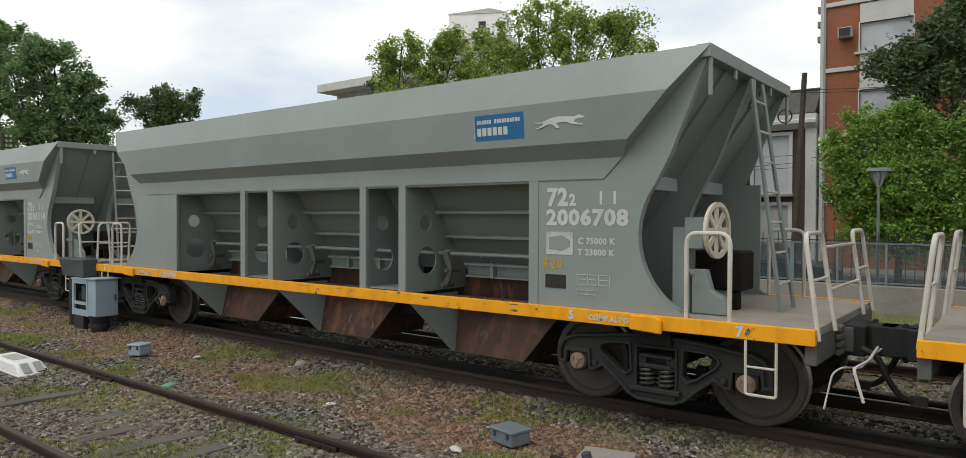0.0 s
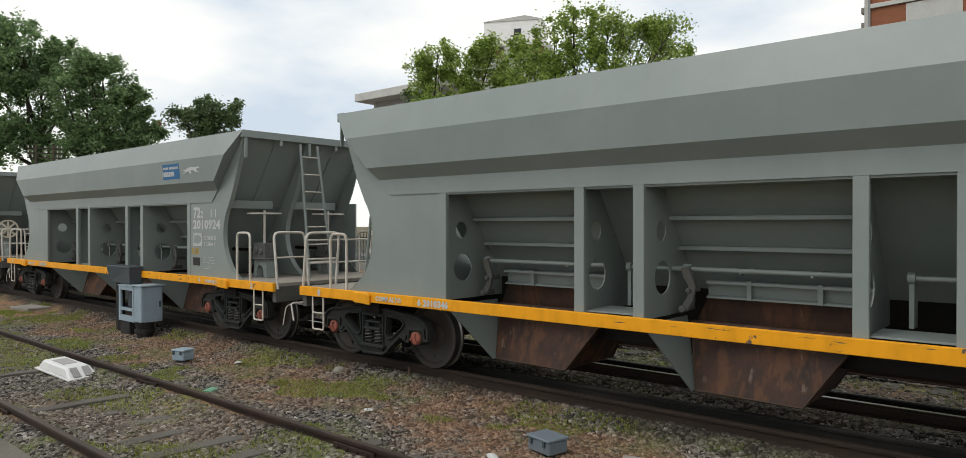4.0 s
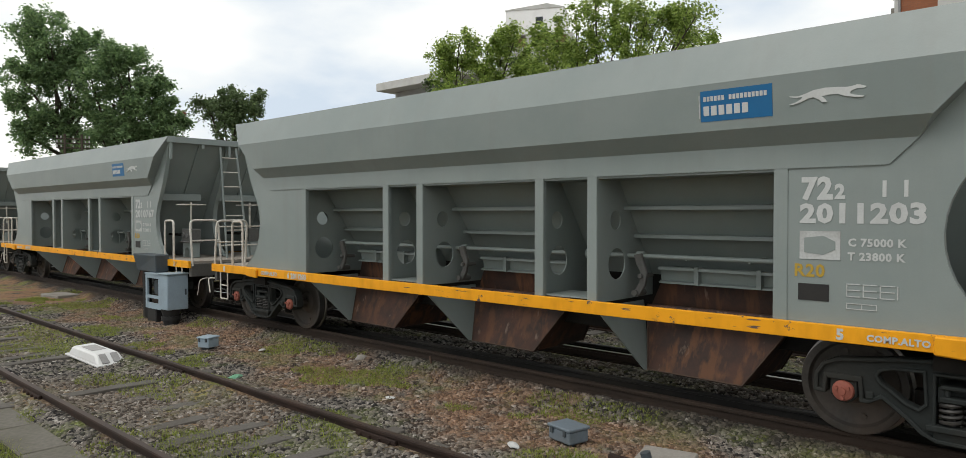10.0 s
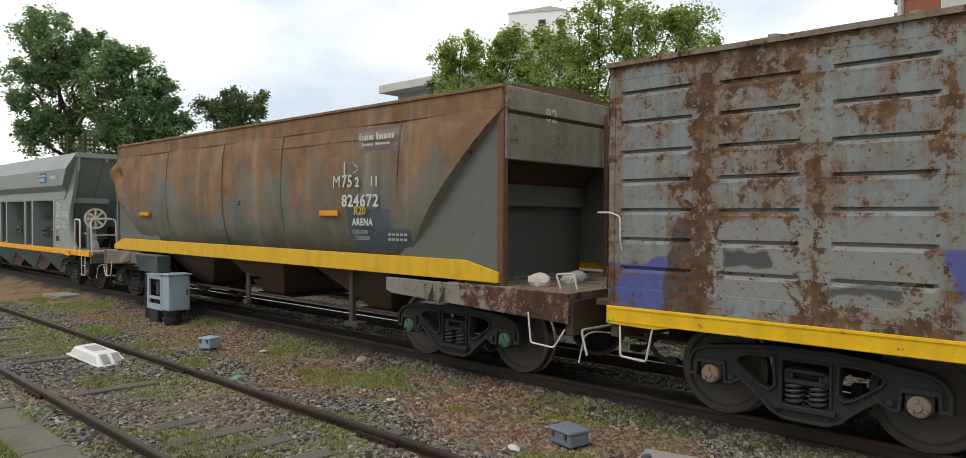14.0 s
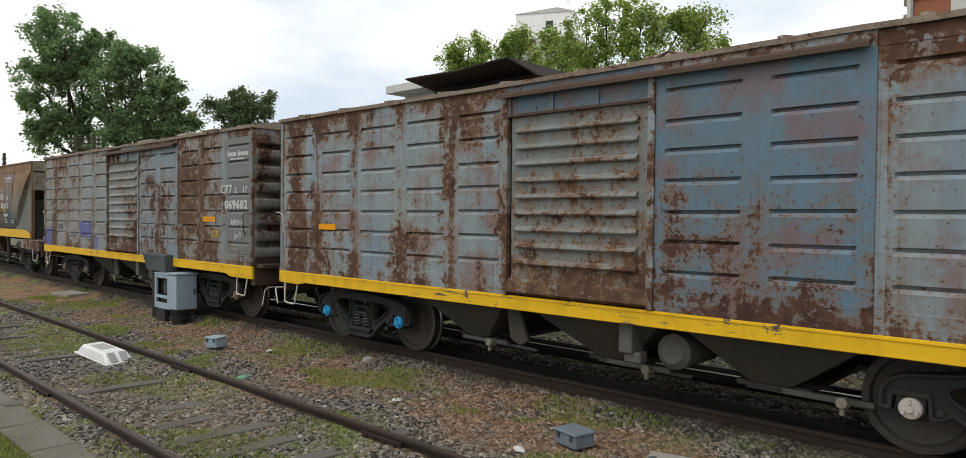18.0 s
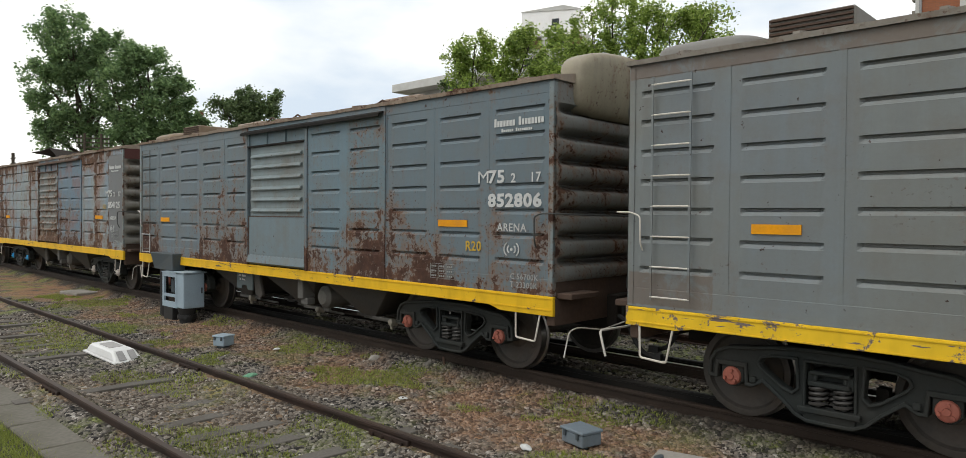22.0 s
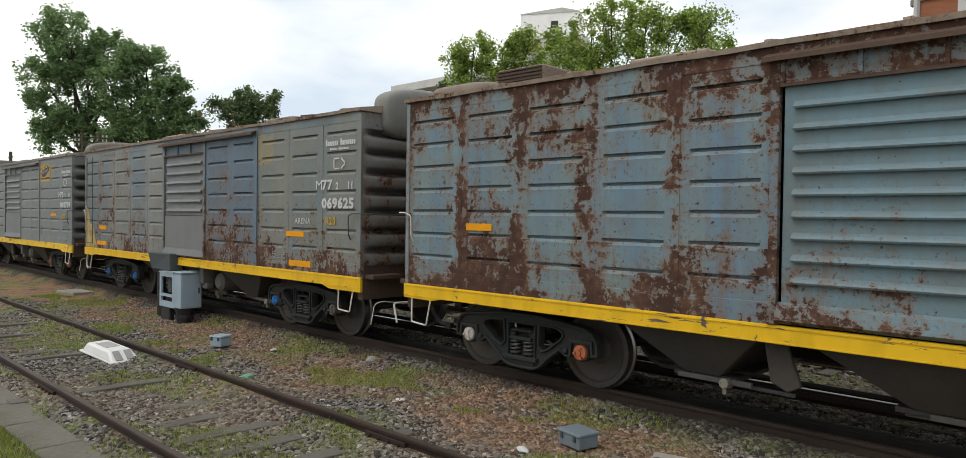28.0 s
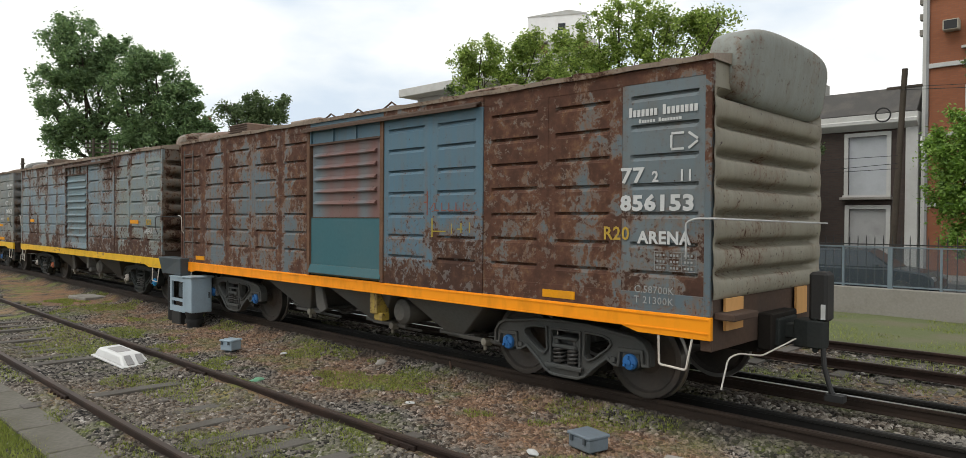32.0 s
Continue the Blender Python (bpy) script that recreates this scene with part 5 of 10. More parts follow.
    b.prism_y([(x - 0.22, 1.10), (x - 0.12, 1.10), (x - 0.10, 1.26), (x - 0.05, 1.32), (x + 0.05, 1.32), (x + 0.10, 1.26), (x + 0.12, 1.10), (x + 0.22, 1.10), (x + 0.20, 1.44), (x - 0.20, 1.44)], y - 0.10, y + 0.10)
    part("stand", b, GREY, wagon, bevel=0.006)
    b = Build()
    b.box(x - 0.20, x + 0.20, y - 0.13, y + 0.13, 1.44, 1.74)
    b.rod((x - 0.08, y - 0.16, 1.60), (x - 0.08, y - 0.12, 1.60), 0.07, 12)
    b.rod((x + 0.09, y - 0.16, 1.58), (x + 0.09, y - 0.12, 1.58), 0.06, 12)
    b.box(x - 0.24, x + 0.24, y - 0.16, y + 0.16, 1.43, 1.46)
    part("gear_case", b, UNDER_GREY, wagon, bevel=0.02)
    b = Build()
    b.rod((x, y, 1.74), (x, y, 2.34), 0.022, 8)
    part("brake_shaft", b, RAILWHITE, wagon)
    b = Build()
    b.ring((x, y, 2.28), (0, 0, 1), 0.27, 0.31, 0.025, 28)
    wheel = part("brake_wheel", b, RAILWHITE, wagon, "thin white brake wheel lying flat on its shaft")
    for k in range(4):
        a = math.pi * k / 4
        part("spoke", Build().rod((x - 0.28 * math.cos(a), y - 0.28 * math.sin(a), 2.28), (x + 0.28 * math.cos(a), y + 0.28 * math.sin(a), 2.28), 0.012, 6), RAILWHITE, wheel)
    b = Build()
    b.rod((x - 0.2, y, 1.60), (x - 1.1, y, 1.60), 0.03, 8)
    part("brake_rod", b, UNDER, wagon)


def hound(wagon, x, z, y):
    """A pale running-animal emblem as a plain shape."""
    outline = [(0.0, 0.02), (0.03, 0.012), (0.10, 0.03), (0.16, 0.055), (0.20, 0.06), (0.25, 0.035), (0.27, 0.012), (0.31, 0.01), (0.30, 0.03), (0.27, 0.062), (0.33, 0.07), (0.40, 0.068),
               (0.45, 0.045), (0.52, 0.03), (0.59, 0.022), (0.60, 0.034), (0.53, 0.046), (0.49, 0.062), (0.50, 0.082), (0.54, 0.098), (0.60, 0.096), (0.62, 0.106), (0.575, 0.124), (0.545, 0.132),
               (0.53, 0.125), (0.47, 0.118), (0.40, 0.126), (0.30, 0.132), (0.20, 0.122), (0.14, 0.10), (0.07, 0.082), (0.0, 0.09), (0.0, 0.082), (0.06, 0.07), (0.11, 0.075), (0.10, 0.055), (0.05, 0.03)]
    b = Build().prism_y([(x + a, z + c) for a, c in outline], y - 0.006, y + 0.006)
    part("emblem", b, STENCIL, wagon, "white running-animal emblem")


def hopper(number, caps, brake, front_wheel=False, sill_no="4", extra="2"):
    wagon = thing("hopper_wagon", "grey ballast hopper wagon with orange sills and rusty discharge chutes", "railway wagon", "wagons of the train")
    for key in SHARED:
        ob = new(HM[key].name.split(".")[0], HM[key])
        ob.parent = wagon
    bogie(wagon, -5.32, caps)
    bogie(wagon, 5.34, caps)
    end_gear(wagon, HL + 0.30, 1.25)
    for s in (-1, 1):
        stirrup(wagon, s * 6.42, -1.40, 0.46, 0.97, 0.27, 1)
    yy = -HW - 0.004
    lettering("72", 4.10, yy, 2.21, 0.185, STENCIL, wagon, 0.012, 0.95)
    lettering("2", 4.38, yy, 2.21, 0.12, STENCIL, wagon, 0.008, 0.95)
    lettering("1", 4.72, yy, 2.22, 0.13, STENCIL, wagon, 0.006, 1.0)
    lettering("1", 4.88, yy, 2.22, 0.13, STENCIL, wagon, 0.006, 1.0)
    lettering(number, 4.09, yy, 2.00, 0.16, STENCIL, wagon, 0.010, 1.16)
    b = Build()
    b.box(4.09, 4.43, yy - 0.003, yy + 0.003, 1.67, 1.92)
    part("marking", b, STENCIL_FADED, wagon)
    b = Build().prism_y([(4.13, 1.73), (4.29, 1.71), (4.39, 1.76), (4.39, 1.83), (4.29, 1.88), (4.13, 1.86)], yy - 0.007, yy)
    part("marking", b, GREY, wagon)
    lettering("C 75000 K", 4.49, yy, 1.795, 0.065, STENCIL, wagon, 0.003)
    lettering("T 23800 K", 4.49, yy, 1.675, 0.065, STENCIL, wagon, 0.003)
    lettering("R20", 4.04, yy, 1.515, 0.11, STENCIL_YELLOW, wagon, 0.004)
    part("marking", Build().box(4.08, 4.34, yy - 0.003, yy + 0.003, 1.30, 1.45), BLACK, wagon)
    rows = [(4.48 + 0.13 * k, 4.59 + 0.13 * k, zz, zz + 0.008) for k in range(3) for zz in (1.355, 1.41, 1.462)]
    rows += [(4.48 + 0.13 * k, 4.488 + 0.13 * k, 1.355, 1.47) for k in range(4)] + [(4.48, 4.72, 1.25, 1.256), (4.48, 4.72, 1.295, 1.301), (4.48, 4.486, 1.25, 1.30), (4.60, 4.606, 1.25, 1.30), (4.714, 4.72, 1.25, 1.30)]
    bars(rows, yy, STENCIL_FADED, wagon)
    # blue name panel: plain bars in place of its brand lettering
    def on_band(rows, mat, name, off):
        for x0, x1, z0, z1 in rows:
            bb = Build()
            y_at = lambda z: -1.51 + (z - 2.865) / (3.31 - 2.865) * -0.04 - off
            bb.hexa([(x0, y_at(z0), z0), (x1, y_at(z0), z0), (x1, y_at(z0) + 0.004, z0), (x0, y_at(z0) + 0.004, z0), (x0, y_at(z1), z1), (x1, y_at(z1), z1), (x1, y_at(z1) + 0.004, z1), (x0, y_at(z1) + 0.004, z1)])
            part(name, bb, mat, wagon)
    on_band([(3.22, 3.90, 2.955, 3.245)], LOGO_BLUE, "name_panel", 0.004)
    on_band([(3.205, 3.213, 2.99, 3.205)] + [(3.25 + 0.036 * k, 3.276 + 0.036 * k, 3.145, 3.19) for k in range(17) if k != 6] + [(3.25 + 0.075 * k, 3.305 + 0.075 * k, 3.01, 3.10) for k in range(6)], STENCIL, "letter_bar", 0.008)
    hound(wagon, 4.05, 3.02, -1.532)
    lettering("COMP.ALTO", 4.66, -1.425, 1.0, 0.055, STENCIL, wagon, 0.003)
    lettering(sill_no, 4.42, -1.425, 0.99, 0.09, STENCIL, wagon, 0.006)
    lettering(extra, 6.20, -1.425, 0.985, 0.095, STENCIL, wagon, 0.006)
    lettering("COMP.ALTO", -5.05, -1.425, 1.0, 0.062, STENCIL, wagon, 0.003)
    lettering("6 " + number, -4.2, -1.425, 0.99, 0.085, STENCIL, wagon, 0.006)
    lettering("8", -6.4, -1.425, 0.985, 0.095, STENCIL, wagon, 0.006)
    m = Matrix(((0.0, -0.817, 0.577, 5.70), (1.0, 0.0, 0.0, 0.10), (0.0, 0.577, 0.817, 3.40), (0.0, 0.0, 0.0, 1.0)))
    part("lettering", text_mesh(number[:3] + " " + number[3:], 0.15, 0.006, 1.05), STENCIL_FAINT, wagon, at=m)
    if brake == "upright":
        b = Build()
        b.box(5.40, 5.58, -0.99, -0.80, 1.09, 1.98)
        b.box(5.54, 5.74, -1.02, -0.78, 1.76, 2.08)
        b.rod((5.70, -0.9, 1.95), (5.84, -0.9, 1.95), 0.03, 8)
        part("brake_stand", b, GREY, wagon, bevel=0.01)
        brake_wheel(wagon, (5.84, -0.9, 1.95), (0.995, -0.10, 0))
        b = Build()
        b.prism_y([(5.60, 1.10), (5.98, 1.10), (5.92, 1.28), (5.80, 1.34), (5.74, 1.55), (5.60, 1.55)], -0.96, -0.84)
        b.tube([(5.66, -1.05, 1.50), (5.60, -1.10, 1.56)], 0.03, 8)
        part("brake_bracket", b, GREY, wagon, bevel=0.008)
        b = Build()
        b.box(5.40, 5.95, -0.45, -0.05, 1.30, 1.72)
        b.box(5.50, 5.60, -0.40, -0.30, 1.09, 1.30)
        b.box(5.80, 5.90, -0.40, -0.30, 1.09, 1.30)
        part("brake_cylinder", b, UNDER, wagon, bevel=0.02)
    else:
        gear_stand(wagon, 5.53, -0.72)
        gear_stand(wagon, 5.58, 0.68)
    # dark equipment box on the front deck
    box = part("equipment_box", Build().box(-5.95, -5.35, -0.15, 0.55, 1.10, 1.66), BOXDARK, wagon, "dark grey equipment box on the deck", bevel=0.012)
    part("front_plate", Build().box(-6.02, -5.95, -0.12, 0.22, 1.12, 1.50), GREY, box, bevel=0.008)
    part("connector", Build().rod((-6.10, 0.05, 1.34), (-6.02, 0.05, 1.34), 0.06, 10), BLACK, box)
    # bent bars and rods on the front deck
    b = Build()
    hoop = lambda x0, x1, y0, y1, top: b.tube([(x0, y0, 1.09), (x0, y0, top), (x1, y1, top), (x1, y1, 1.09)], 0.022, 8, 0.11)
    b.tube([(-6.87, -1.36, 1.02), (-6.77, -1.36, 1.94), (-6.77, -0.72, 1.94), (-6.87, -0.72, 1.04)], 0.022, 8, 0.11)
    b.rod((-6.82, -1.36, 1.52), (-6.82, -0.72, 1.52), 0.015, 6)
    part("handrail", b, RAILWHITE, wagon, smooth=True)
    b = Build()
    hoop(-6.13, -5.75, -1.38, -1.38, 1.93)
    part("handrail", b, RAILWHITE, wagon, smooth=True)
    b = Build()
    b.tube([(-6.87, 1.36, 1.02), (-6.77, 1.36, 1.94), (-6.77, 0.72, 1.94), (-6.87, 0.72, 1.04)], 0.022, 8, 0.11)
    b.rod((-6.82, 1.36, 1.52), (-6.82, 0.72, 1.52), 0.015, 6)
    part("handrail", b, RAILWHITE, wagon, smooth=True)
    b = Build()
    p, q = Vector((-6.30, -0.35, 1.09)), Vector((-5.96, -0.35, 3.62))
    for dy in (-0.23, 0.23):
        b.rod(p + Vector((0, dy, 0)), q + Vector((0, dy * 0.9, 0)), 0.024, 6)
    for k in range(8):
        c = p.lerp(q, (k + 0.6) / 8.2)
        b.rod(c + Vector((0, -0.17, 0)), c + Vector((0, 0.17, 0)), 0.013, 6)
    part("ladder", b, GREY, wagon)
    return wagon


TRAIN = []
for number, cx, caps, brake, sn, ex in (("2006701", -37.45, BROWN_CAP, "upright", "5", "2"), ("2006314", -22.89, BROWN_CAP, "upright", "5", "2"),
                                ("2006708", -8.33, BROWN_CAP, "upright", "5", "7"), ("2010924", 6.18, RED_CAP, "flat", "4", "2"), ("2010346", 20.69, RED_CAP, "flat", "4", "2"),
                                ("2010767", 35.29, GREY_CAP, "flat", "4", "2"), ("2011203", 50.04, RED_CAP, "upright", "5", "7")):
    TRAIN.append((hopper(number, (caps, caps), brake, sill_no=sn, extra=ex), cx))

# ---- rusted covered sand hopper with round sides ----
TANK_GREY = rusted_paint("grey_green_end_paint", (0.120, 0.132, 0.116), amount=0.12, seed=2.2, rust=(0.15, 0.082, 0.045), grime=0.3)
TANK_TAN = rusted_paint("tan_end_box_paint", (0.265, 0.245, 0.195), amount=0.40, high=0.08, seed=2.7, rust=(0.15, 0.082, 0.045), grime=0.5)
RUST_PANEL = worn("rust_brown_steel", (0.16, 0.085, 0.05), 0.85, 0, 0.4, 3, (0.06, 0.04, 0.03), 0.6, 0.4)


DUSTY_RUST = rusted_paint("dusty_rusted_deck", (0.26, 0.225, 0.18), amount=0.62, seed=3.9, rust=(0.12, 0.065, 0.04), grime=0.6)


def letter_rows(x0, x1, z, h, n):
    """Small upright blocks in place of letters that must not be spelt out."""
    w = (x1 - x0) / n
    return [(x0 + w * i, x0 + w * (i + 0.72), z, z + h * (1.0 if i in (0, n // 2) else 0.72)) for i in range(n) if i != n // 2 - 1]


def tank_profile(n=1):
    """Half section, eaves to foot, in y, z, with n steps between its corners."""
    knots = [(-1.44, 3.42), (-1.48, 3.20), (-1.505, 2.90), (-1.515, 2.60), (-1.51, 2.30), (-1.485, 2.05), (-1.445, 1.82), (-1.39, 1.62), (-1.33, 1.47)]
    out = []
    for p, q in zip(knots, knots[1:]):
        out += [(p[0] + (q[0] - p[0]) * i / n, p[1] + (q[1] - p[1]) * i / n) for i in range(n)]
    return out + [knots[-1]]


def slope_x(z):
    """Where the sloping end cuts the side, from the middle, at a height."""
    u = z - 1.54
    return 4.19 + 0.70 * u + 0.126 * u * u


def slope_front(z):
    """The same at the battered front end, where the corner is pushed out."""
    u = max(z - 1.50, 0.0)
    return min(6.20, 4.72 + 1.35 * u ** 0.75) + 0.20 * math.exp(-((u - 1.55) / 0.17) ** 2)


BEAM_RUST = rusted_paint("flaking_beam_paint", (0.150, 0.128, 0.098), amount=0.62, seed=17.0, ledges=0.0)
BEAM_PALE = rusted_paint("pale_beam_paint", (0.25, 0.235, 0.20), amount=0.50, seed=18.0, ledges=0.0, zones=((5.2, 7.1, 0.25),))


def round_wagon():
    wagon = thing("hopper_wagon", "rusted brown covered hopper wagon with bulging sides and a yellow sill", "railway wagon", "wagons of the train")
    b = Build()
    prof = tank_profile(4)
    us = [-1 + 0.22 * i / 36 for i in range(36)] + [-0.78 + 1.78 * i / 44 for i in range(45)]
    n = len(us) - 1
    vs, fs = [], []
    for u in us:
        for (y, z) in prof:
            x = u * (slope_x(z) if u > 0 else slope_front(z))
            bulge = 0.012 * math.cos(u * 9.0 * math.pi / 2) + 0.014 * noise.noise((x * 0.9, z * 1.1, 4.0))
            # a blow near the upper front corner
            dent = 0.075 * math.exp(-(((x + 6.02) / 0.20) ** 2 + ((z - 2.98) / 0.12) ** 2)) - 0.10 * math.exp(-(((x + 6.30) / 0.15) ** 2 + ((z - 3.06) / 0.22) ** 2))
            dent += 0.10 * math.exp(-(((x + 5.62 + (z - 2.45) * 0.8) / 0.10) ** 2 + ((z - 2.60) / 0.45) ** 2)) - 0.07 * math.exp(-(((x + 5.85 + (z - 2.45) * 0.6) / 0.10) ** 2 + ((z - 2.45) / 0.3) ** 2))
            vs.append((x, y - bulge + dent, z))
    m = len(prof)
    for i in range(n):
        for j in range(m - 1):
            fs.append((i * m + j, i * m + j + 1, (i + 1) * m + j + 1, (i + 1) * m + j))
    b.add(vs, fs)
    vs2 = [(x, y + 0.02, z) for x, y, z in vs]
    b.add(vs2, [f[::-1] for f in fs])
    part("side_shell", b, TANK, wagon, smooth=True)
    b = Build()
    b.add([(x, -y, z) for x, y, z in vs], [f[::-1] for f in fs])
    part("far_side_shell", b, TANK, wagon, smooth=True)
    # weld seams
    for x in (-3.43, -1.0, 1.04, 4.05):
        b = Build()
        b.tube([(x, y - 0.008, z) for y, z in prof], 0.010, 5)
        part("weld_seam", b, TANK, wagon, smooth=True)
    for x0, x1, j in ((-1.0, 3.7, 4),):
        y, z = prof[j]
        part("weld_seam", Build().rod((x0, y - 0.004, z), (x1, y - 0.004, z), 0.007, 5), TANK, wagon)
    # upper fascia and roof
    b = Build()
    b.box(-6.18, 5.93, -1.45, -1.41, 3.40, 3.68)
    b.box(-6.20, 5.95, -1.475, -1.41, 3.655, 3.70)
    part("eaves_fascia", b, TANK, wagon, bevel=0.006)
    b = Build()
    b.prism_x([(-1.46, 3.66), (1.46, 3.66), (1.46, 3.70), (0.0, 3.82), (-1.46, 3.70)], -6.18, 5.93)
    part("roof", b, RUST_PANEL, wagon)
    part("roof_loop", Build().tube([(-5.95, -1.40, 3.70), (-5.95, -1.40, 3.88), (-5.50, -1.40, 3.88), (-5.50, -1.40, 3.70)], 0.014, 6, 0.04), UNDER_GREY, wagon, smooth=True)
    # Flat dark plate painted in for the shade of the crumpled hollow.
    part("torn_gap", Build().prism_y([(-6.27, 2.96), (-6.20, 2.82), (-6.00, 2.90), (-5.96, 3.00)], -1.402, -1.397), UNDER, wagon)
    part("corner_angle", Build().box(-6.22, -6.14, -1.46, -1.40, 3.38, 3.71), UNDER_GREY, wagon, bevel=0.006)
    part("bent_plate", Build().plate([(-5.95, -1.52, 0.99), (-5.62, -1.60, 0.95), (-5.66, -1.53, 1.19), (-5.98, -1.51, 1.20)], 0.015).plate([(-5.62, -1.60, 0.95), (-5.34, -1.51, 1.00), (-5.36, -1.51, 1.20), (-5.66, -1.53, 1.19)], 0.015), BEAM_RUST, wagon)
    # end webs, end boxes and open ends
    for s in (-1, 1):
        ox = 5.92 if s > 0 else 6.36
        pts = [(s * 3.95, 1.48), (s * ox, 1.30), (s * ox, 3.60 if s > 0 else 3.30), (s * 5.80, 3.40 if s > 0 else 3.30)]
        part("end_web", Build().prism_y(pts if s > 0 else pts[::-1], -1.395, -1.375), TANK_GREY, wagon)
        part("far_end_web", Build().prism_y(pts if s > 0 else pts[::-1], 1.385, 1.40), TANK_GREY, wagon)
        b = Build()
        b.plate([(s * 5.98, -s * 1.38, 3.40), (s * 5.98, s * 1.38, 3.40), (s * 4.20, s * 1.38, 1.40), (s * 4.20, -s * 1.38, 1.40)], 0.02)
        part("end_slope_sheet", b, UNDER_RUST, wagon)
        part("end_box", Build().box(min(s * 5.86, s * 5.96), max(s * 5.86, s * 5.96), -1.40, 1.40, 2.78, 3.69), TANK_TAN if s > 0 else TANK, wagon, bevel=0.01)
        for yy in (-1.43, 1.33):
            part("corner_post", Build().box(min(s * (ox - 0.08), s * (ox + 0.02)), max(s * (ox - 0.08), s * (ox + 0.02)), yy, yy + 0.10, 1.20, 3.70 if s > 0 else 3.00), RUST_PANEL if s > 0 else TANK_GREY, wagon, bevel=0.008)
        # strip that closes the edge of the shell against the web
        edge = []
        for y, z in prof:
            ex = slope_x(z) if s > 0 else slope_front(z)
            edge += [(s * (ex - 0.01), y + 0.004, z), (s * (ex + 0.035), -1.375, z)]
        b = Build()
        b.add(edge, [(2 * i, 2 * i + 1, 2 * i + 3, 2 * i + 2) for i in range(len(prof) - 1)])
        b.add([(x - s * 0.012, y, z) for x, y, z in edge], [(2 * i + 2, 2 * i + 3, 2 * i + 1, 2 * i) for i in range(len(prof) - 1)])
        part("shell_edge", b, TANK_TAN, wagon, smooth=True)
        part("cross_beam", Build().box(min(s * 5.2, s * 5.28), max(s * 5.2, s * 5.28), -1.30, 1.30, 2.22, 2.52), TANK_GREY, wagon)
        part("end_bulkhead", Build().box(min(s * 5.1, s * 5.14), max(s * 5.1, s * 5.14), -1.36, 1.36, 1.2, 2.24), UNDER_GREY, wagon)
        for yy in (-1.1, -0.62):
            part("end_strut", Build().box(min(s * 5.22, s * 5.27), max(s * 5.22, s * 5.27), yy, yy + 0.04, 1.2, 2.24), TANK_GREY, wagon)
        # ladder on the end
        for yy in (0.72, 1.06):
            part("ladder_stile", Build().box(min(s * 6.0, s * 6.04), max(s * 6.0, s * 6.04), yy, yy + 0.04, 1.22, 3.55), RUST_PANEL, wagon)
        for k in range(8):
            part("rung", Build().rod((s * 6.02, 0.74, 1.45 + 0.27 * k), (s * 6.02, 1.08, 1.45 + 0.27 * k), 0.012, 6), TANK_GREY, wagon)
        # platform
        part("deck", Build().box(min(s * 5.0, s * 6.98), max(s * 5.0, s * 6.98), -1.46, 1.46, 1.13, 1.21), DUSTY_RUST, wagon, bevel=0.005)
        b = Build()
        b.prism_y([(3.80, 1.02), (3.92, 0.98), (6.98, 0.86), (6.98, 1.20), (3.80, 1.20)] if s > 0 else [(-4.35, 1.20), (-6.98, 1.20), (-6.98, 0.86), (-4.47, 0.98), (-4.35, 1.02)], -1.50, -1.45)
        part("bolster_beam", b, BEAM_PALE if s > 0 else BEAM_RUST, wagon, bevel=0.006)
        b = Build()
        for dx in (0.0, 0.22):
            b.prism_x([(-1.50, 0.93), (-1.62, 0.93), (-1.50, 1.16)], s * 4.75 + dx, s * 4.75 + dx + 0.02)
        b.box(s * 4.75 - 0.06, s * 4.75 + 0.30, -1.63, -1.50, 0.92, 0.94)
        part("jacking_bracket", b, UNDER_GREY, wagon)
        part("end_sill", Build().box(min(s * 6.90, s * 7.0), max(s * 6.90, s * 7.0), -1.44, 1.44, 0.72, 1.13), UNDER_RUST, wagon, bevel=0.01)
        b = Build()
        for k in range(4):
            b.box(min(s * 7.0, s * 7.06), max(s * 7.0, s * 7.06), -0.6, -0.42, 0.74 + 0.085 * k, 0.80 + 0.085 * k)
        b.box(min(s * 7.0, s * 7.1), max(s * 7.0, s * 7.1), -0.4, 0.4, 0.70, 1.04)
        part("draft_stop", b, UNDER, wagon)
        b = Build()
        b.tube([(s * 6.42, -1.52, 0.95), (s * 6.47, -1.53, 0.60), (s * 6.80, -1.53, 0.58), (s * 6.95, -1.52, 0.80)], 0.011, 6, 0.03)
        part("step", b, RAILWHITE, wagon, smooth=True)
        bogie(wagon, 4.92 if s > 0 else -5.72, (GREEN_CAP, GREEN_CAP), CAST)
    b = Build()
    b.prism_y([(-6.39, 1.25), (5.90, 1.25), (5.90, 1.38), (5.33, 1.51), (-5.3, 1.51), (-5.87, 1.51), (-6.39, 1.36)], -1.475, -1.43)
    part("side_sill", b, YELLOW3, wagon, bevel=0.004)
    part("far_sill", Build().box(-6.2, 6.0, 1.43, 1.475, 1.25, 1.49), YELLOW3, wagon)
    for x0, x1 in ((-6.95, -2.6), (2.7, 6.95)):
        part("centre_sill", Build().box(x0, x1, -0.25, 0.25, 0.62, 1.1), UNDER, wagon)
    for y, z in ((-0.35, 0.98), (0.4, 0.90)):
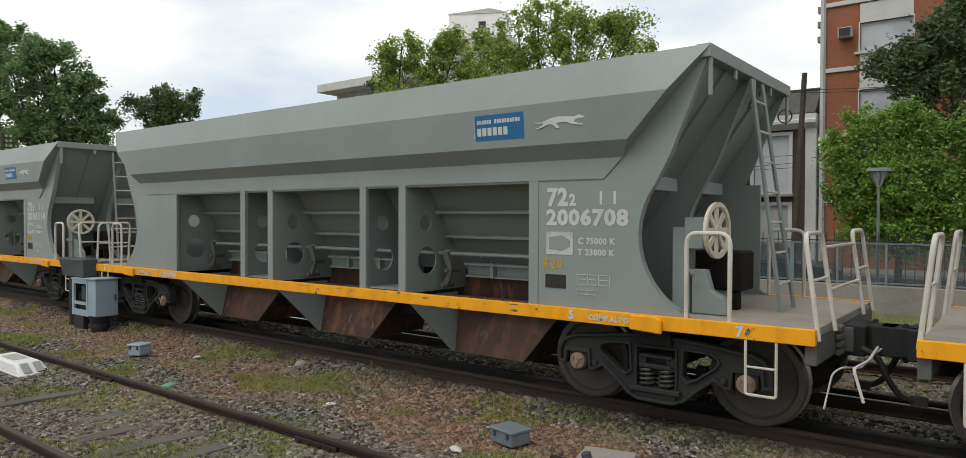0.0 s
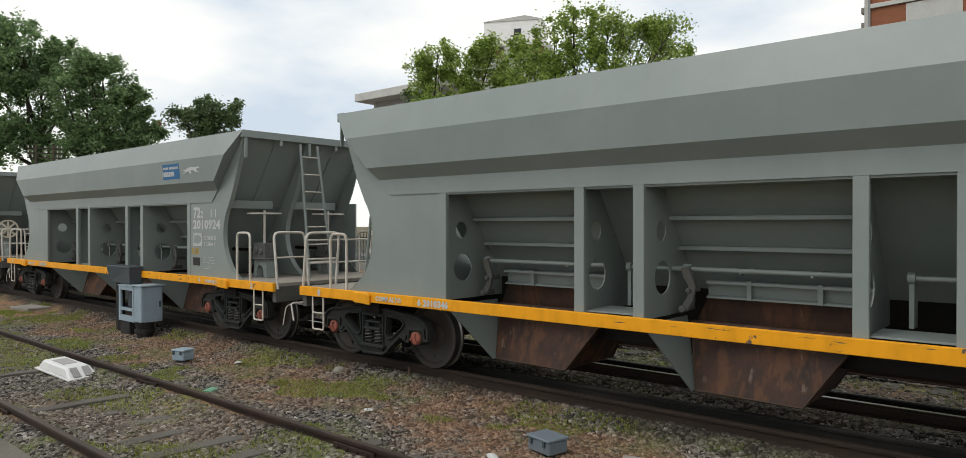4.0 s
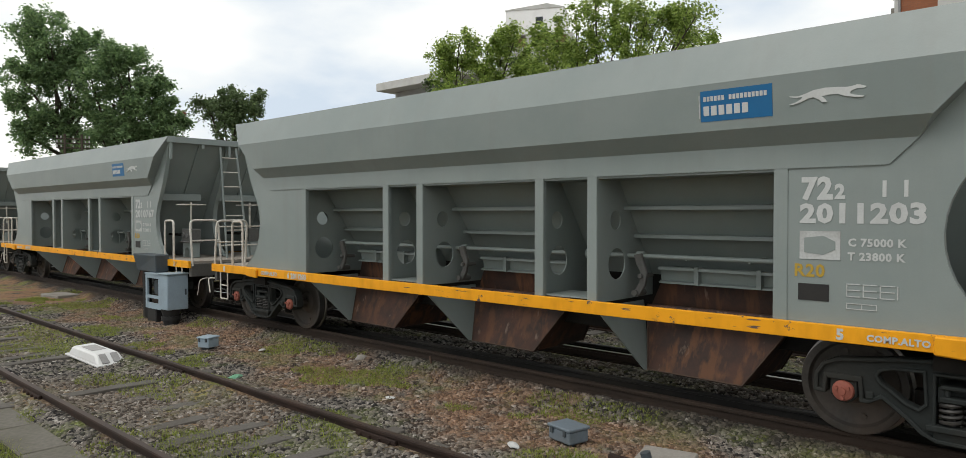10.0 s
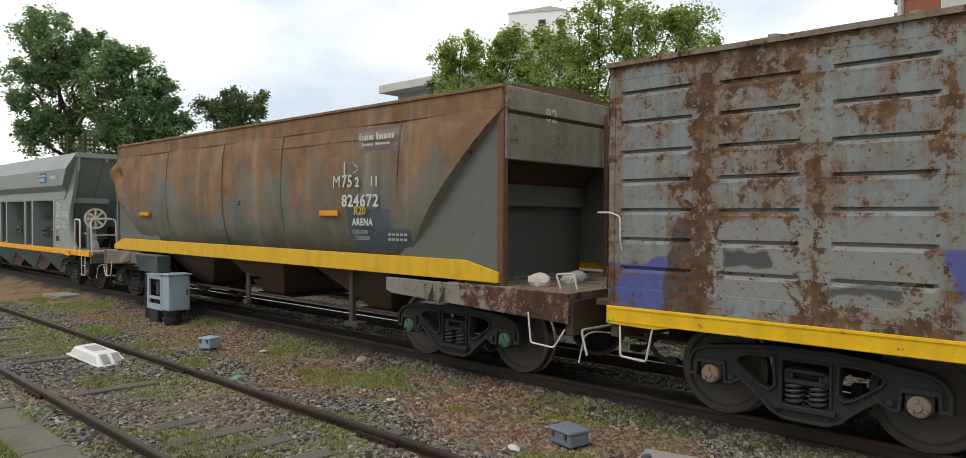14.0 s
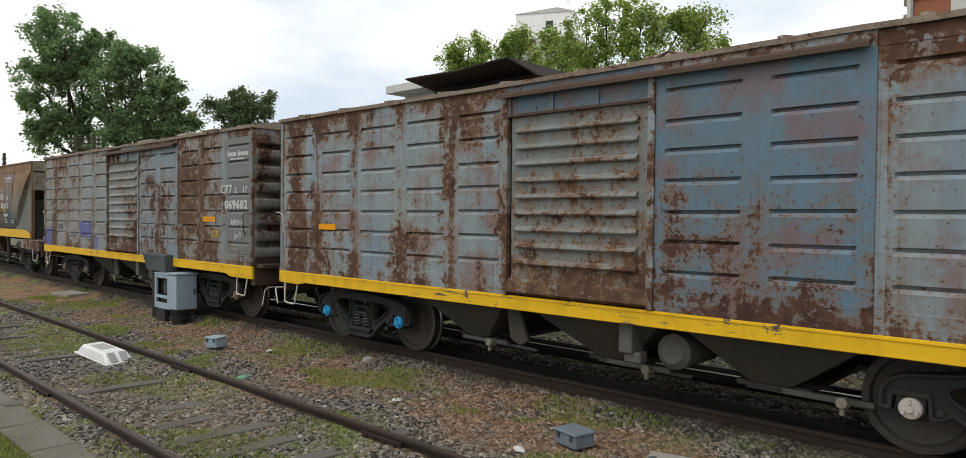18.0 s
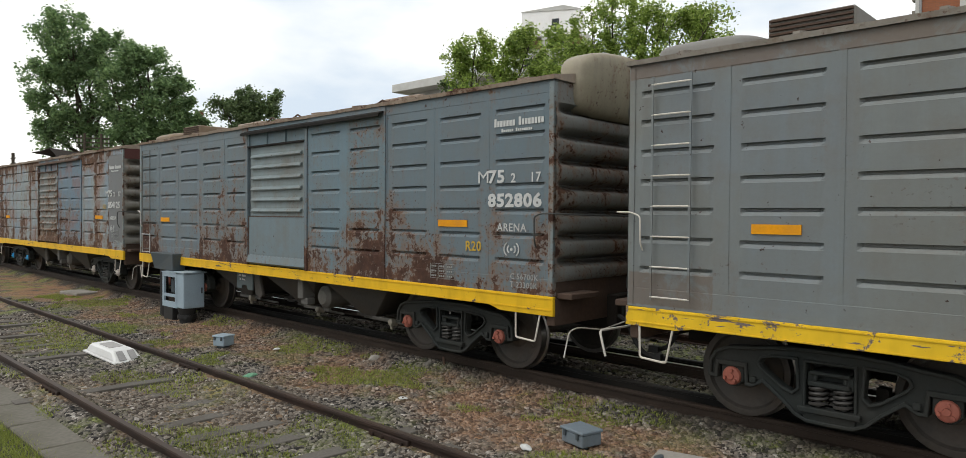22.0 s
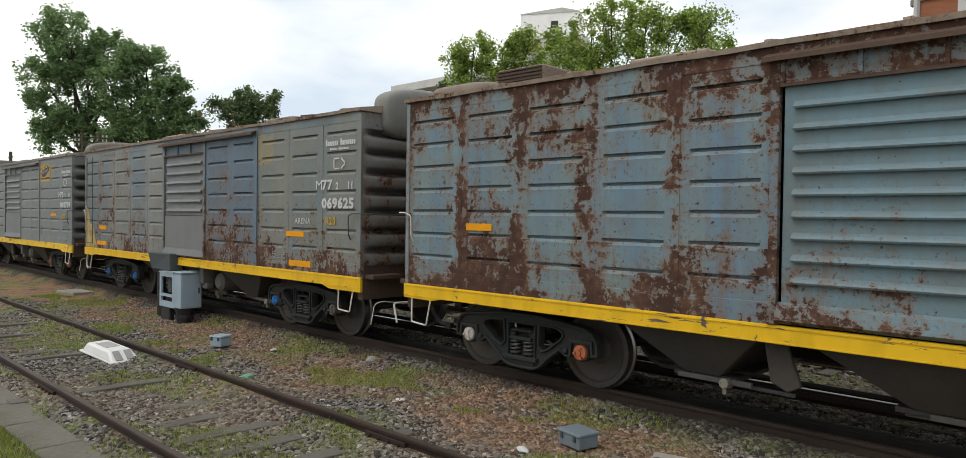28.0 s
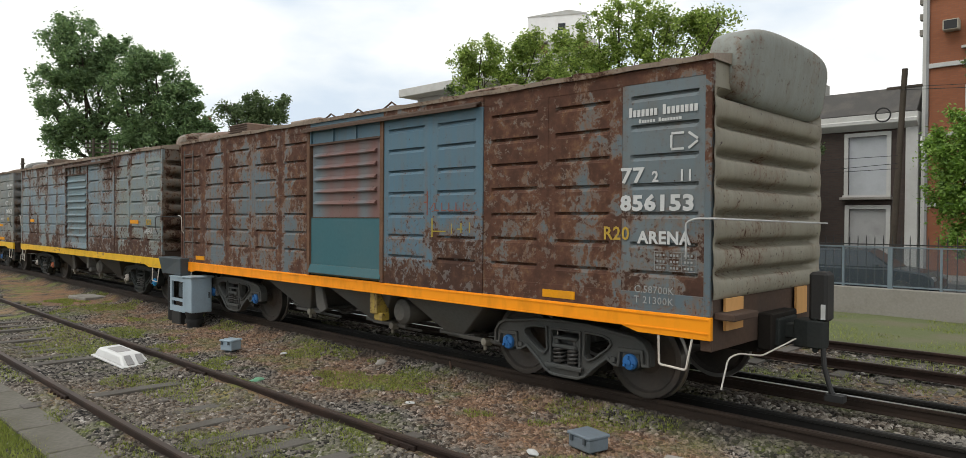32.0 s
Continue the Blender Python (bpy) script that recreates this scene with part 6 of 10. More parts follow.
        part("brake_rod", Build().rod((-2.7, y, z), (2.8, y, z - 0.05), 0.03, 6), UNDER, wagon)
    for k, (x0, x1, m0, m1, mat) in enumerate(((-4.05, -1.74, -3.30, -2.80, UNDER_RUST), (-1.23, 0.75, -0.69, 0.02, UNDER_RUST), (1.6, 3.6, 2.55, 3.1, UNDER_RUST))):
        b = Build()
        b.hexa([(m0, -0.80, 0.60), (m1, -0.80, 0.60), (m1, 0.80, 0.60), (m0, 0.80, 0.60), (x0, -1.28, 1.26), (x1, -1.28, 1.26), (x1, 1.28, 1.26), (x0, 1.28, 1.26)])
        part("discharge_hopper", b, mat, wagon, bevel=0.01)
        b = Build()
        b.box(m0 - 0.12, m1 + 0.12, -0.85, 0.85, 0.54, 0.60)
        part("discharge_gate", b, UNDER, wagon)
    for x in (2.75,):
        b = Build()
        b.box(x - 0.04, x + 0.05, -1.34, -1.26, 0.42, 1.25)
        b.box(x - 0.1, x + 0.22, -1.38, -1.2, 0.36, 0.44)
        part("gate_lever", b, UNDER_DARK, wagon, bevel=0.008)
    b = Build()
    b.rod((-3.6, -1.05, 0.60), (3.8, -1.05, 0.60), 0.022, 6)
    part("brake_rod", b, UNDER_RUST, wagon)
    part("side_stringer", Build().box(-3.9, 3.9, 1.06, 1.12, 0.72, 0.78), UNDER_RUST, wagon)
    part("hanger", Build().box(-1.50, -1.45, -0.42, -0.36, 0.62, 1.30), UNDER_RUST, wagon)
    b = Build().box(-0.56, -0.44, -1.26, -1.22, 0.48, 0.98)
    b.box(-0.62, -0.46, -1.30, -1.20, 0.42, 0.50)
    part("gate_lever", b, UNDER_DARK, wagon, bevel=0.008)
    part("gate_lever_arm", Build().box(-0.52, -0.48, -1.22, -0.30, 0.86, 0.92), UNDER, wagon)
    end_gear(wagon, 7.25, 1.3)
    # writing
    yy = -1.548
    DX = 1.60
    lettering("M", 0.97 + DX, yy, 2.50, 0.18, STENCIL, wagon, 0.0)
    lettering("75", 1.20 + DX, yy, 2.50, 0.18, STENCIL, wagon, 0.004)
    lettering("2", 1.53 + DX, yy, 2.50, 0.14, STENCIL, wagon, 0.006)
    lettering("11", 1.87 + DX, yy, 2.50, 0.14, STENCIL, wagon, 0.004)
    lettering("824672", 1.20 + DX, yy, 2.21, 0.175, STENCIL, wagon, 0.006, 1.10)
    lettering("ARENA", 1.42 + DX, -1.512, 1.93, 0.10, STENCIL, wagon, 0.004)
    lettering("C58200K", 1.42 + DX, -1.506, 1.80, 0.065, STENCIL_FAINT, wagon, 0.0)
    lettering("T23800K", 1.46 + DX, -1.492, 1.71, 0.065, STENCIL_FAINT, wagon, 0.0)
    bars([(2.25 + DX + 0.085 * k, 2.31 + DX + 0.085 * k, z0, z0 + 0.035) for k in range(5) for z0 in (1.79, 1.72)], -1.505, STENCIL_FAINT, wagon)
    lettering("R20", 1.50 + DX, yy, 2.09, 0.12, STENCIL_YELLOW, wagon, 0.004)
    part("marking", Build().box(0.62 + DX, 1.10 + DX, yy - 0.002, yy + 0.004, 2.07, 2.15), MARK_ORANGE, wagon)
    part("marking", Build().box(-4.73, -4.26, -1.545, -1.50, 2.05, 2.13), MARK_ORANGE, wagon)
    bars(letter_rows(1.60 + DX, 2.40 + DX, 3.17, 0.10, 14) + letter_rows(1.66 + DX, 2.30 + DX, 3.09, 0.045, 14), -1.522, STENCIL_FADED, wagon, "name_bars")
    b = Build()
    for p, q in (((1.27, 2.68), (1.27, 2.86)), ((1.27, 2.86), (1.50, 2.85)), ((1.50, 2.85), (1.60, 2.77)), ((1.60, 2.77), (1.50, 2.69)), ((1.50, 2.69), (1.27, 2.68))):
        p, q = (p[0] + DX, p[1]), (q[0] + DX, q[1])
        b.hexa([(p[0] - 0.012, yy - 0.002, p[1] - 0.012), (p[0] + 0.012, yy - 0.002, p[1] - 0.012), (p[0] + 0.012, yy + 0.004, p[1] - 0.012), (p[0] - 0.012, yy + 0.004, p[1] - 0.012),
                (q[0] - 0.012, yy - 0.002, q[1] + 0.012), (q[0] + 0.012, yy - 0.002, q[1] + 0.012), (q[0] + 0.012, yy + 0.004, q[1] + 0.012), (q[0] - 0.012, yy + 0.004, q[1] + 0.012)])
    part("marking", b, STENCIL, wagon)
    lettering("82", 0, 0, 0, 0.17, STENCIL_FADED, wagon, 0.006).matrix_basis = pose(5.966, -0.62, 3.32, 0, 0, 90)
    part("latch_plate", Build().box(-0.40, -0.30, -1.545, -1.51, 2.26, 2.34), UNDER_GREY, wagon, bevel=0.01)
    # litter on the rear platform rides along
    for x, y, r, m in ((6.22, -1.05, 0.12, RAILWHITE), (6.28, -0.5, 0.10, STENCIL_FADED), (6.24, -0.25, 0.11, STENCIL_FADED), (6.75, 0.7, 0.11, UNDER_RUST)):
        bm = bmesh.new()
        bmesh.ops.create_icosphere(bm, subdivisions=2, radius=1.0)
        for v in bm.verts:
            v.co *= 1 + 0.25 * noise.noise(v.co * 1.7 + Vector((x * 9, y * 7, 0)))
            v.co = Vector((x + v.co.x * r * 1.3, y + v.co.y * r, 1.21 + max(0, (v.co.z + 0.55)) * r * 0.9))
        me = bpy.data.meshes.new("rag")
        bm.to_mesh(me)
        bm.free()
        part("litter", me, m, wagon)
    b = Build()
    b.rod((6.6, 0.45, 1.26), (6.8, 0.3, 1.26), 0.05, 10)
    part("litter", b, worn("light_blue_plastic", (0.15, 0.42, 0.55), 0.4), wagon, smooth=True)
    b = Build()
    b.tube([(6.62, -1.15, 1.21), (6.55, -1.15, 1.38), (6.78, -1.12, 1.40), (6.84, -1.12, 1.21)], 0.014, 6, 0.03)
    part("grab_iron", b, RAILWHITE, wagon, smooth=True)
    return wagon


TRAIN.append((round_wagon(), 65.21))


# ---- ribbed box wagons ----
BL, BW = 6.15, 1.48
FRONT_COLS = (-6.15, -5.08, -4.06, -3.00, -1.98, -1.0)
REAR_COLS = (1.0, 2.06, 3.06, 4.08, 5.10, 6.15)


def grooved(b, x0, x1, z0, z1, grooves, y, g0, g1, depth=0.052):
    """A sheet with pressed-in grooves: a narrow slot under an overhanging edge, above a ledge that slopes back to the face."""
    e = 0.045
    xs = (x0, g0, g0 + e, g1 - e, g1, x1)
    k = (0.0, 0.0, 1.0, 1.0, 0.0, 0.0)
    rows = [(z0, 0.0)]
    for z in sorted(grooves):
        rows += [(z - 0.046, -0.10), (z - 0.040, 0.06), (z - 0.010, 0.36), (z - 0.004, 1.0), (z + 0.022, 1.0), (z + 0.027, 0.0)]
    rows.append((z1, 0.0))
    vs = [(x, y + depth * d * kk, z) for z, d in rows for x, kk in zip(xs, k)]
    n = len(xs)
    b.add(vs, [(j * n + i, j * n + i + 1, (j + 1) * n + i + 1, (j + 1) * n + i) for j in range(len(rows) - 1) for i in range(n - 1)])
    b.box(x0, x1, y + 0.055, y + 0.07, z0, z1)
    for x in (x0, x1):
        b.add([(x, y, z0), (x, y + 0.055, z0), (x, y + 0.055, z1), (x, y, z1)], [(0, 1, 2, 3)])


def end_sheet_mesh(mat, s, deep=0.16, share=0.44):
    """The corrugated end with seven folds and deep hollows between them."""
    def make():
        b = Build()
        zs = np.linspace(1.30, 3.40, 113)
        ys = [-1.47, -1.43, -1.37, -1.30, -1.22, -1.12, -0.6, 0, 0.6, 1.12, 1.22, 1.30, 1.37, 1.43, 1.47]
        vs = []
        for z in zs:
            ph = ((z - 1.30) / 0.30) % 1.0
            dent = math.sin(math.pi * ((ph - 1 + share) / share)) ** 1.1 if ph > 1 - share else 0.0
            swell = math.sin(math.pi * ph / (1 - share)) ** 0.5 if 0 < ph < 1 - share else 0.0
            for y in ys:
                k = 1 - min(1.0, max(0, (abs(y) - 1.10) / 0.33)) ** 1.6
                out = 0.06 + 0.03 * swell * (0.4 + 0.6 * k) - deep * dent * k + 0.012 * noise.noise((y * 1.2, z * 1.3, s * 3.0))
                vs.append((s * (BL - 0.04 + out), y, z))
        n = len(ys)
        fs = [(i * n + j, i * n + j + 1, (i + 1) * n + j + 1, (i + 1) * n + j) for i in range(len(zs) - 1) for j in range(n - 1)]
        b.add(vs, fs)
        b.add([(x - s * 0.03, y, z) for x, y, z in vs], [f[::-1] for f in fs])
        return b.mesh("end_sheet", smooth=True, mats=(mat,))
    return cached("end%s%d" % (mat.name, s), make)


def hood_mesh(mat, x0, x1, y0, y1, z0, z1, slope=0.12):
    """A moulded hood with broad rounded edges, drawn in towards its foot."""
    b = Build()
    nu, nv = 40, 20
    bend = lambda c: math.copysign(abs(c) ** 0.42, c)
    for j in range(nv + 1):
        t = -math.pi / 2 + math.pi * j / nv
        for i in range(nu):
            a = 2 * math.pi * i / nu
            u, v, w = bend(math.cos(t)) * bend(math.cos(a)), bend(math.cos(t)) * bend(math.sin(a)), bend(math.sin(t))
            b.v.append(((x0 + x1) / 2 + u * (x1 - x0) / 2 - slope * (0.5 - 0.5 * w) * (0.5 + 0.5 * u), (y0 + y1) / 2 + v * (y1 - y0) / 2, (z0 + z1) / 2 + w * (z1 - z0) / 2 - 0.06 * (0.5 + 0.5 * w) * (v * v)))
    b.f = [(j * nu + i, j * nu + (i + 1) % nu, (j + 1) * nu + (i + 1) % nu, (j + 1) * nu + i) for j in range(nv) for i in range(nu)]
    b.mi = [0] * len(b.f)
    return b.mesh("hood", smooth=True, mats=(mat,))


def box_wagon(cfg):
    side, alt, door_mat, end_mat, sill_mat = cfg["side"], cfg["alt"], cfg["door"], cfg["end"], cfg["sill"]
    roof_mat = cfg.get("roof", RUST_ROOF)
    wagon = thing("box_wagon", cfg["label"], "railway wagon", "wagons of the train")
    rng = random.Random(cfg["seed"])
    ribs_z = [3.36 - 0.305 * k for k in range(7)]
    for cols in (FRONT_COLS, REAR_COLS):
        for i, (x0, x1) in enumerate(zip(cols, cols[1:])):
            b = Build()
            lift = 0.0
            mat = side
            if cols is REAR_COLS and i < 2:
                mat, lift = alt, 0.022
            if cols is REAR_COLS and i == 4:
                mat = cfg.get("last", side)
            bow = rng.uniform(-0.002, 0.002)
            plain = cfg.get("plain_last") and cols is REAR_COLS and i == 4
            zs = [] if plain else [z + rng.uniform(-0.008, 0.008) for z in ribs_z]
            grooved(b, x0 + 0.0006, x1 - 0.0006, 1.32, 3.52, zs, -BW - lift + bow, x0 + 0.13, x1 - 0.13)
            part("side_panel", b, mat, wagon)
        # seam straps
        for x in cols[1:-1]:
            if cols is REAR_COLS and x < 2.5:
                continue
            part("seam_strap", Build().box(x - 0.030, x + 0.030, -BW - 0.004, -BW, 1.33, 3.52), side, wagon)
    for x0, x1, mat in ((-BL, -1.0, side), (1.0, 3.06, alt), (3.06, BL, side)):
        part("skirt_panel", Build().box(x0, x1, -BW - (0.018 if mat is alt else 0.005), -BW + 0.03, 1.125, 1.326), mat, wagon, bevel=0.003)
        part("eaves_panel", Build().box(x0, x1, -BW - (0.020 if mat is alt else 0.004), -BW + 0.03, 3.515, 3.66), side, wagon, bevel=0.003)
    part("eaves_panel", Build().box(-0.998, 0.998, -BW - 0.003, -BW + 0.03, 3.535, 3.66), alt, wagon)
    for x in (-BL + 0.03, BL - 0.03):
        part("corner_post", Build().box(x - 0.035, x + 0.035, -BW - 0.014, -BW + 0.06, 1.13, 3.64), cfg.get("post", side), wagon, bevel=0.006)
    # door
    b = Build()
    b.box(-0.93, 0.93, -BW + 0.006, -BW + 0.05, 1.16, 3.30)
    lo = cfg.get("door_ribs_to", 1.35)
    z, pitch = cfg.get("rib_start", 3.09), cfg.get("rib_pitch", 0.196)
    ribs = []
    while z > lo:
        ribs.append(Build().prism_x([(-BW + 0.01, z + 0.062), (-BW - 0.034, z + 0.032), (-BW - 0.050, z + 0.006), (-BW - 0.040, z - 0.012), (-BW + 0.01, z - 0.006)], -0.84, 0.82))
        z -= pitch
    door = part("door", b, door_mat, wagon)
    for r in ribs:
        part("door_rib", r, door_mat, door)
    if lo > 1.6:
        plate = part("door_plate", Build().box(-0.95, 0.95, -BW - 0.020, -BW + 0.006, 1.30, lo - 0.02), cfg.get("plate", door_mat), wagon, bevel=0.004)
        for xa, xb, za, zb in ((-0.95, 0.95, lo - 0.035, lo - 0.02), (-0.95, 0.95, 1.30, 1.315), (0.935, 0.95, 1.315, lo - 0.035), (-0.95, -0.935, 1.315, lo - 0.035)):
            part("rusty_seam", Build().box(xa, xb, -BW - 0.026, -BW - 0.018, za, zb), UNDER_RUST, plate)
    b = Build()
    b.prism_x([(-BW + 0.01, 1.34), (-BW - 0.03, 1.31), (-BW - 0.06, 1.18), (-BW + 0.01, 1.14)], -0.97, 0.97)
    part("door_lip", b, cfg.get("plate", door_mat), wagon)
    for x in (-1.0, 0.985):
        part("door_post", Build().box(x - 0.04, x + 0.04, -BW - 0.045, -BW + 0.03, 1.13, 3.54), cfg.get("door_frame", side), wagon, bevel=0.005)
    b = Build()
    b.box(-0.96, 0.96, -BW - 0.006, -BW + 0.03, 3.29, 3.54)
    part("door_header", b, alt, wagon)
    for x in (-0.96, -0.32, 0.30, 0.93):
        part("header_stiffener", Build().box(x, x + 0.035, -BW - 0.035, -BW, 3.30, 3.54), alt, wagon)
    part("header_bar", Build().box(-0.96, 0.96, -BW - 0.05, -BW, 3.28, 3.31), cfg.get("track", UNDER_RUST), wagon)
    b = Build()
    b.prism_x([(-BW, 3.60), (-BW - 0.12, 3.55), (-BW - 0.125, 3.505), (-BW - 0.11, 3.505), (-BW - 0.10, 3.54), (-BW, 3.57)], -1.10, 3.02)
    part("door_track", b, cfg.get("track", UNDER_RUST), wagon)
    # roof
    b = Build()
    nx = 42
    vs = []
    for i in range(nx + 1):
        x = -BL - 0.03 + (2 * BL + 0.06) * i / nx
        w = 0.012 * noise.noise((x * 1.6, cfg["seed"], 0))
        vs += [(x, -1.52, 3.655 + w), (x, -1.53, 3.705 + w), (x, -0.75, 3.83 + w), (x, 0.0, 3.90), (x, 0.75, 3.83), (x, 1.52, 3.70), (x, 1.50, 3.65)]
    fs = [(i * 7 + j, (i + 1) * 7 + j, (i + 1) * 7 + j + 1, i * 7 + j + 1) for i in range(nx) for j in range(6)]
    fs += [tuple(range(7)), tuple(range(nx * 7 + 6, nx * 7 - 1, -1))]
    b.add(vs, fs)
    part("roof", b, roof_mat, wagon)
    for k in range(11):
        x = -5.6 + 1.12 * k
        b = Build()
        b.prism_x([(-1.50, 3.70), (-1.50, 3.735), (-0.75, 3.865), (0, 3.935), (0.75, 3.865), (1.5, 3.73), (1.5, 3.69), (0, 3.89)][::-1], x, x + 0.06)
        part("roof_seam", b, roof_mat, wagon)
    for k, (x, w) in enumerate(cfg.get("hatches", ((-2.6, 1.0), (2.3, 1.0)))):
        b = Build()
        b.box(x - w / 2, x + w / 2, -0.62, 0.2, 3.84, 3.98)
        part("roof_hatch", b, roof_mat, wagon, bevel=0.02)
    for x, h in cfg.get("wires", ()):
        b = Build()
        b.tube([(x - 0.28, -0.9, 3.80), (x + 0.04, -0.9, 3.80 + h), (x + 0.16, -0.9, 3.80 + h * 0.5), (x + 0.18, -0.9, 3.80)], 0.016, 5)
        part("roof_bracket", b, UNDER_RUST, wagon)
    for x0, x1, tilt in cfg.get("sheets", ()):
        b = Build()
        b.plate([(x0, -1.0, 3.86 + tilt), (x1, -1.0, 3.90), (x1, -0.1, 4.00), (x0, -0.1, 4.02 + tilt)], 0.03)
        b.plate([(x0 - 0.05, -1.0, 3.84 + tilt * 0.4), (x1 + 0.2, -1.0, 3.86), (x1 + 0.2, -0.1, 3.95), (x0 - 0.05, -0.1, 3.98)], 0.03)
        part("loose_roof_sheet", b, RUST_PANEL, wagon)
    if cfg.get("flap"):
        # One near-black colour for all the raised sheets.
        dark = worn("tarred_sheet_underside", (0.022, 0.017, 0.014), 0.9, 0, 0.3, 5, (0.06, 0.035, 0.022), 0.4)
        for quad in ([(-3.36, -1.10, 4.12), (-2.3, -1.10, 4.10), (-2.3, 0.1, 3.96), (-3.40, 0.1, 3.95)], [(-2.3, -1.10, 4.10), (-1.35, -1.10, 4.15), (-1.05, 0.1, 3.98), (-2.3, 0.1, 3.96)],
                     [(-1.35, -1.10, 4.15), (-0.88, -1.02, 3.86), (-0.75, 0.1, 3.93), (-1.05, 0.1, 3.98)], [(-3.30, -0.6, 3.80), (-1.0, -0.6, 3.80), (-1.1, -0.55, 4.02), (-3.30, -0.55, 4.02)]):
            part("loose_roof_sheet", Build().plate(quad, 0.02), dark, wagon, "dark roof sheet bent up along its edge")
    # ends
    for s in (1, -1):
        part("end_sheet", end_sheet_mesh(end_mat, s, *cfg.get("folds", ())), end_mat, wagon)
        b = Build()
        pts = [(-1.47, 3.39), (1.47, 3.39), (1.47, 3.66), (0.75, 3.80), (0, 3.87), (-0.75, 3.80), (-1.47, 3.66)]
        b.prism_x(pts, min(s * (BL - 0.05), s * BL), max(s * (BL - 0.05), s * BL))
        part("gable", b, cfg.get("gable", end_mat), wagon)
        part("end_sill", Build().box(min(s * (BL - 0.12), s * BL), max(s * (BL - 0.12), s * BL), -1.44, 1.44, 0.78, 1.31), cfg.get("end_sill", UNDER_RUST), wagon, bevel=0.01)
        part("end_shelf", Build().box(min(s * BL, s * (BL + 0.22)), max(s * BL, s * (BL + 0.22)), -1.40, -0.85, 1.10, 1.17), UNDER_RUST, wagon, bevel=0.01)
        part("draft_stop", Build().box(min(s * BL, s * (BL + 0.16)), max(s * BL, s * (BL + 0.16)), -0.36, 0.36, 0.68, 1.08), UNDER, wagon, bevel=0.015)
    if cfg.get("gable_patch"):
        part("gable_panel", Build().prism_x([(cfg["gable_patch"][1], 3.41), (cfg["gable_patch"][2], 3.41), (cfg["gable_patch"][2], 3.70), (cfg["gable_patch"][1], 3.68)], BL + 0.002, BL + 0.02), cfg["gable_patch"][0], wagon)
    if cfg.get("hood_rear"):
        part("end_hood", hood_mesh(cfg["hood_rear"], 5.84, 6.40, -1.12, 1.36, 3.28, 4.12), cfg["hood_rear"], wagon)
    if cfg.get("hood_front"):
        part("end_hood", hood_mesh(cfg["hood_front"], -6.12, -5.0, -1.25, 1.2, 3.55, 3.98, -0.1), cfg["hood_front"], wagon)
        vent = part("roof_vent", Build().box(-4.9, -4.1, -1.0, 0.6, 3.70, 4.02), cfg["hood_front"], wagon, bevel=0.02)
        for k in range(5):
            part("vent_slat", Build().box(-4.88, -4.12, -1.03, -1.0, 3.80 + 0.045 * k, 3.82 + 0.045 * k), UNDER_RUST, vent)
    # sill
    b = Build()
    b.prism_y([(-BL - 0.02, 0.93), (-5.6, 0.92), (-5.4, 0.955), (5.15, 0.955), (5.35, 0.90), (BL + 0.02, 0.90), (BL + 0.02, 1.13), (-BL - 0.02, 1.125)], -BW - 0.02, -BW + 0.03)
    sill = part("side_sill", b, sill_mat, wagon, bevel=0.004)
    for z in (0.962, 1.098):
        part("sill_lip", Build().box(-BL + 0.01, BL - 0.01, -BW - 0.029, -BW - 0.018, z, z + 0.012), sill_mat, sill)
    part("far_side_wall", Build().box(-BL, BL, BW - 0.03, BW, 1.12, 3.66), side, wagon)
    part("far_sill", Build().box(-BL, BL, BW - 0.03, BW + 0.01, 0.93, 1.12), sill_mat, wagon)
    part("floor_frame", Build().box(-BL + 0.05, BL - 0.05, -1.44, 1.44, 1.0, 1.12), UNDER, wagon)
    part("centre_sill", Build().box(-BL + 0.05, BL - 0.05, -0.22, 0.22, 0.62, 1.0), UNDER, wagon)
    # running gear below the floor
    ug = UNDER_GREY if cfg.get("tail") else UNDER_DARK
    for x0, x1, m0, m1 in ((-2.75, -1.15, -2.08, -1.70), (-0.75, 1.05, 0.05, 0.45), (1.25, 3.0, 1.85, 2.25)):
        b = Build()
        b.hexa([(m0, -1.02, 0.46), (m1, -1.02, 0.46), (m1, 1.02, 0.46), (m0, 1.02, 0.46), (x0, -1.36, 0.98), (x1, -1.36, 0.98), (x1, 1.36, 0.98), (x0, 1.36, 0.98)])
        part("discharge_hopper", b, ug, wagon, bevel=0.012)
        b = Build()
        b.box(m0 - 0.16, m1 + 0.16, -0.98, 0.98, 0.41, 0.46)
        part("discharge_gate", b, ug, wagon, bevel=0.006)
        part("gate_shaft", Build().rod((m0 - 0.1, -0.86, 0.38), (m1 + 0.7, -0.86, 0.36), 0.022, 6), UNDER_GREY, wagon)
    b = Build()
    b.prism_y([(-1.15, 0.97), (-0.95, 0.97), (-0.80, 0.55), (-0.92, 0.48), (-1.08, 0.56)][::-1], -1.30, -1.24)
    part("bracket", b, ug, wagon, bevel=0.01)
    b = Build()
    b.rod((1.12, -1.22, 0.68), (1.12, -0.45, 0.68), 0.19, 18)
    b.rod((1.12, -1.28, 0.68), (1.12, -1.22, 0.68), 0.12, 18, r2=0.19)
    part("air_reservoir", b, UNDER_GREY, wagon, smooth=True)
    b = Build()
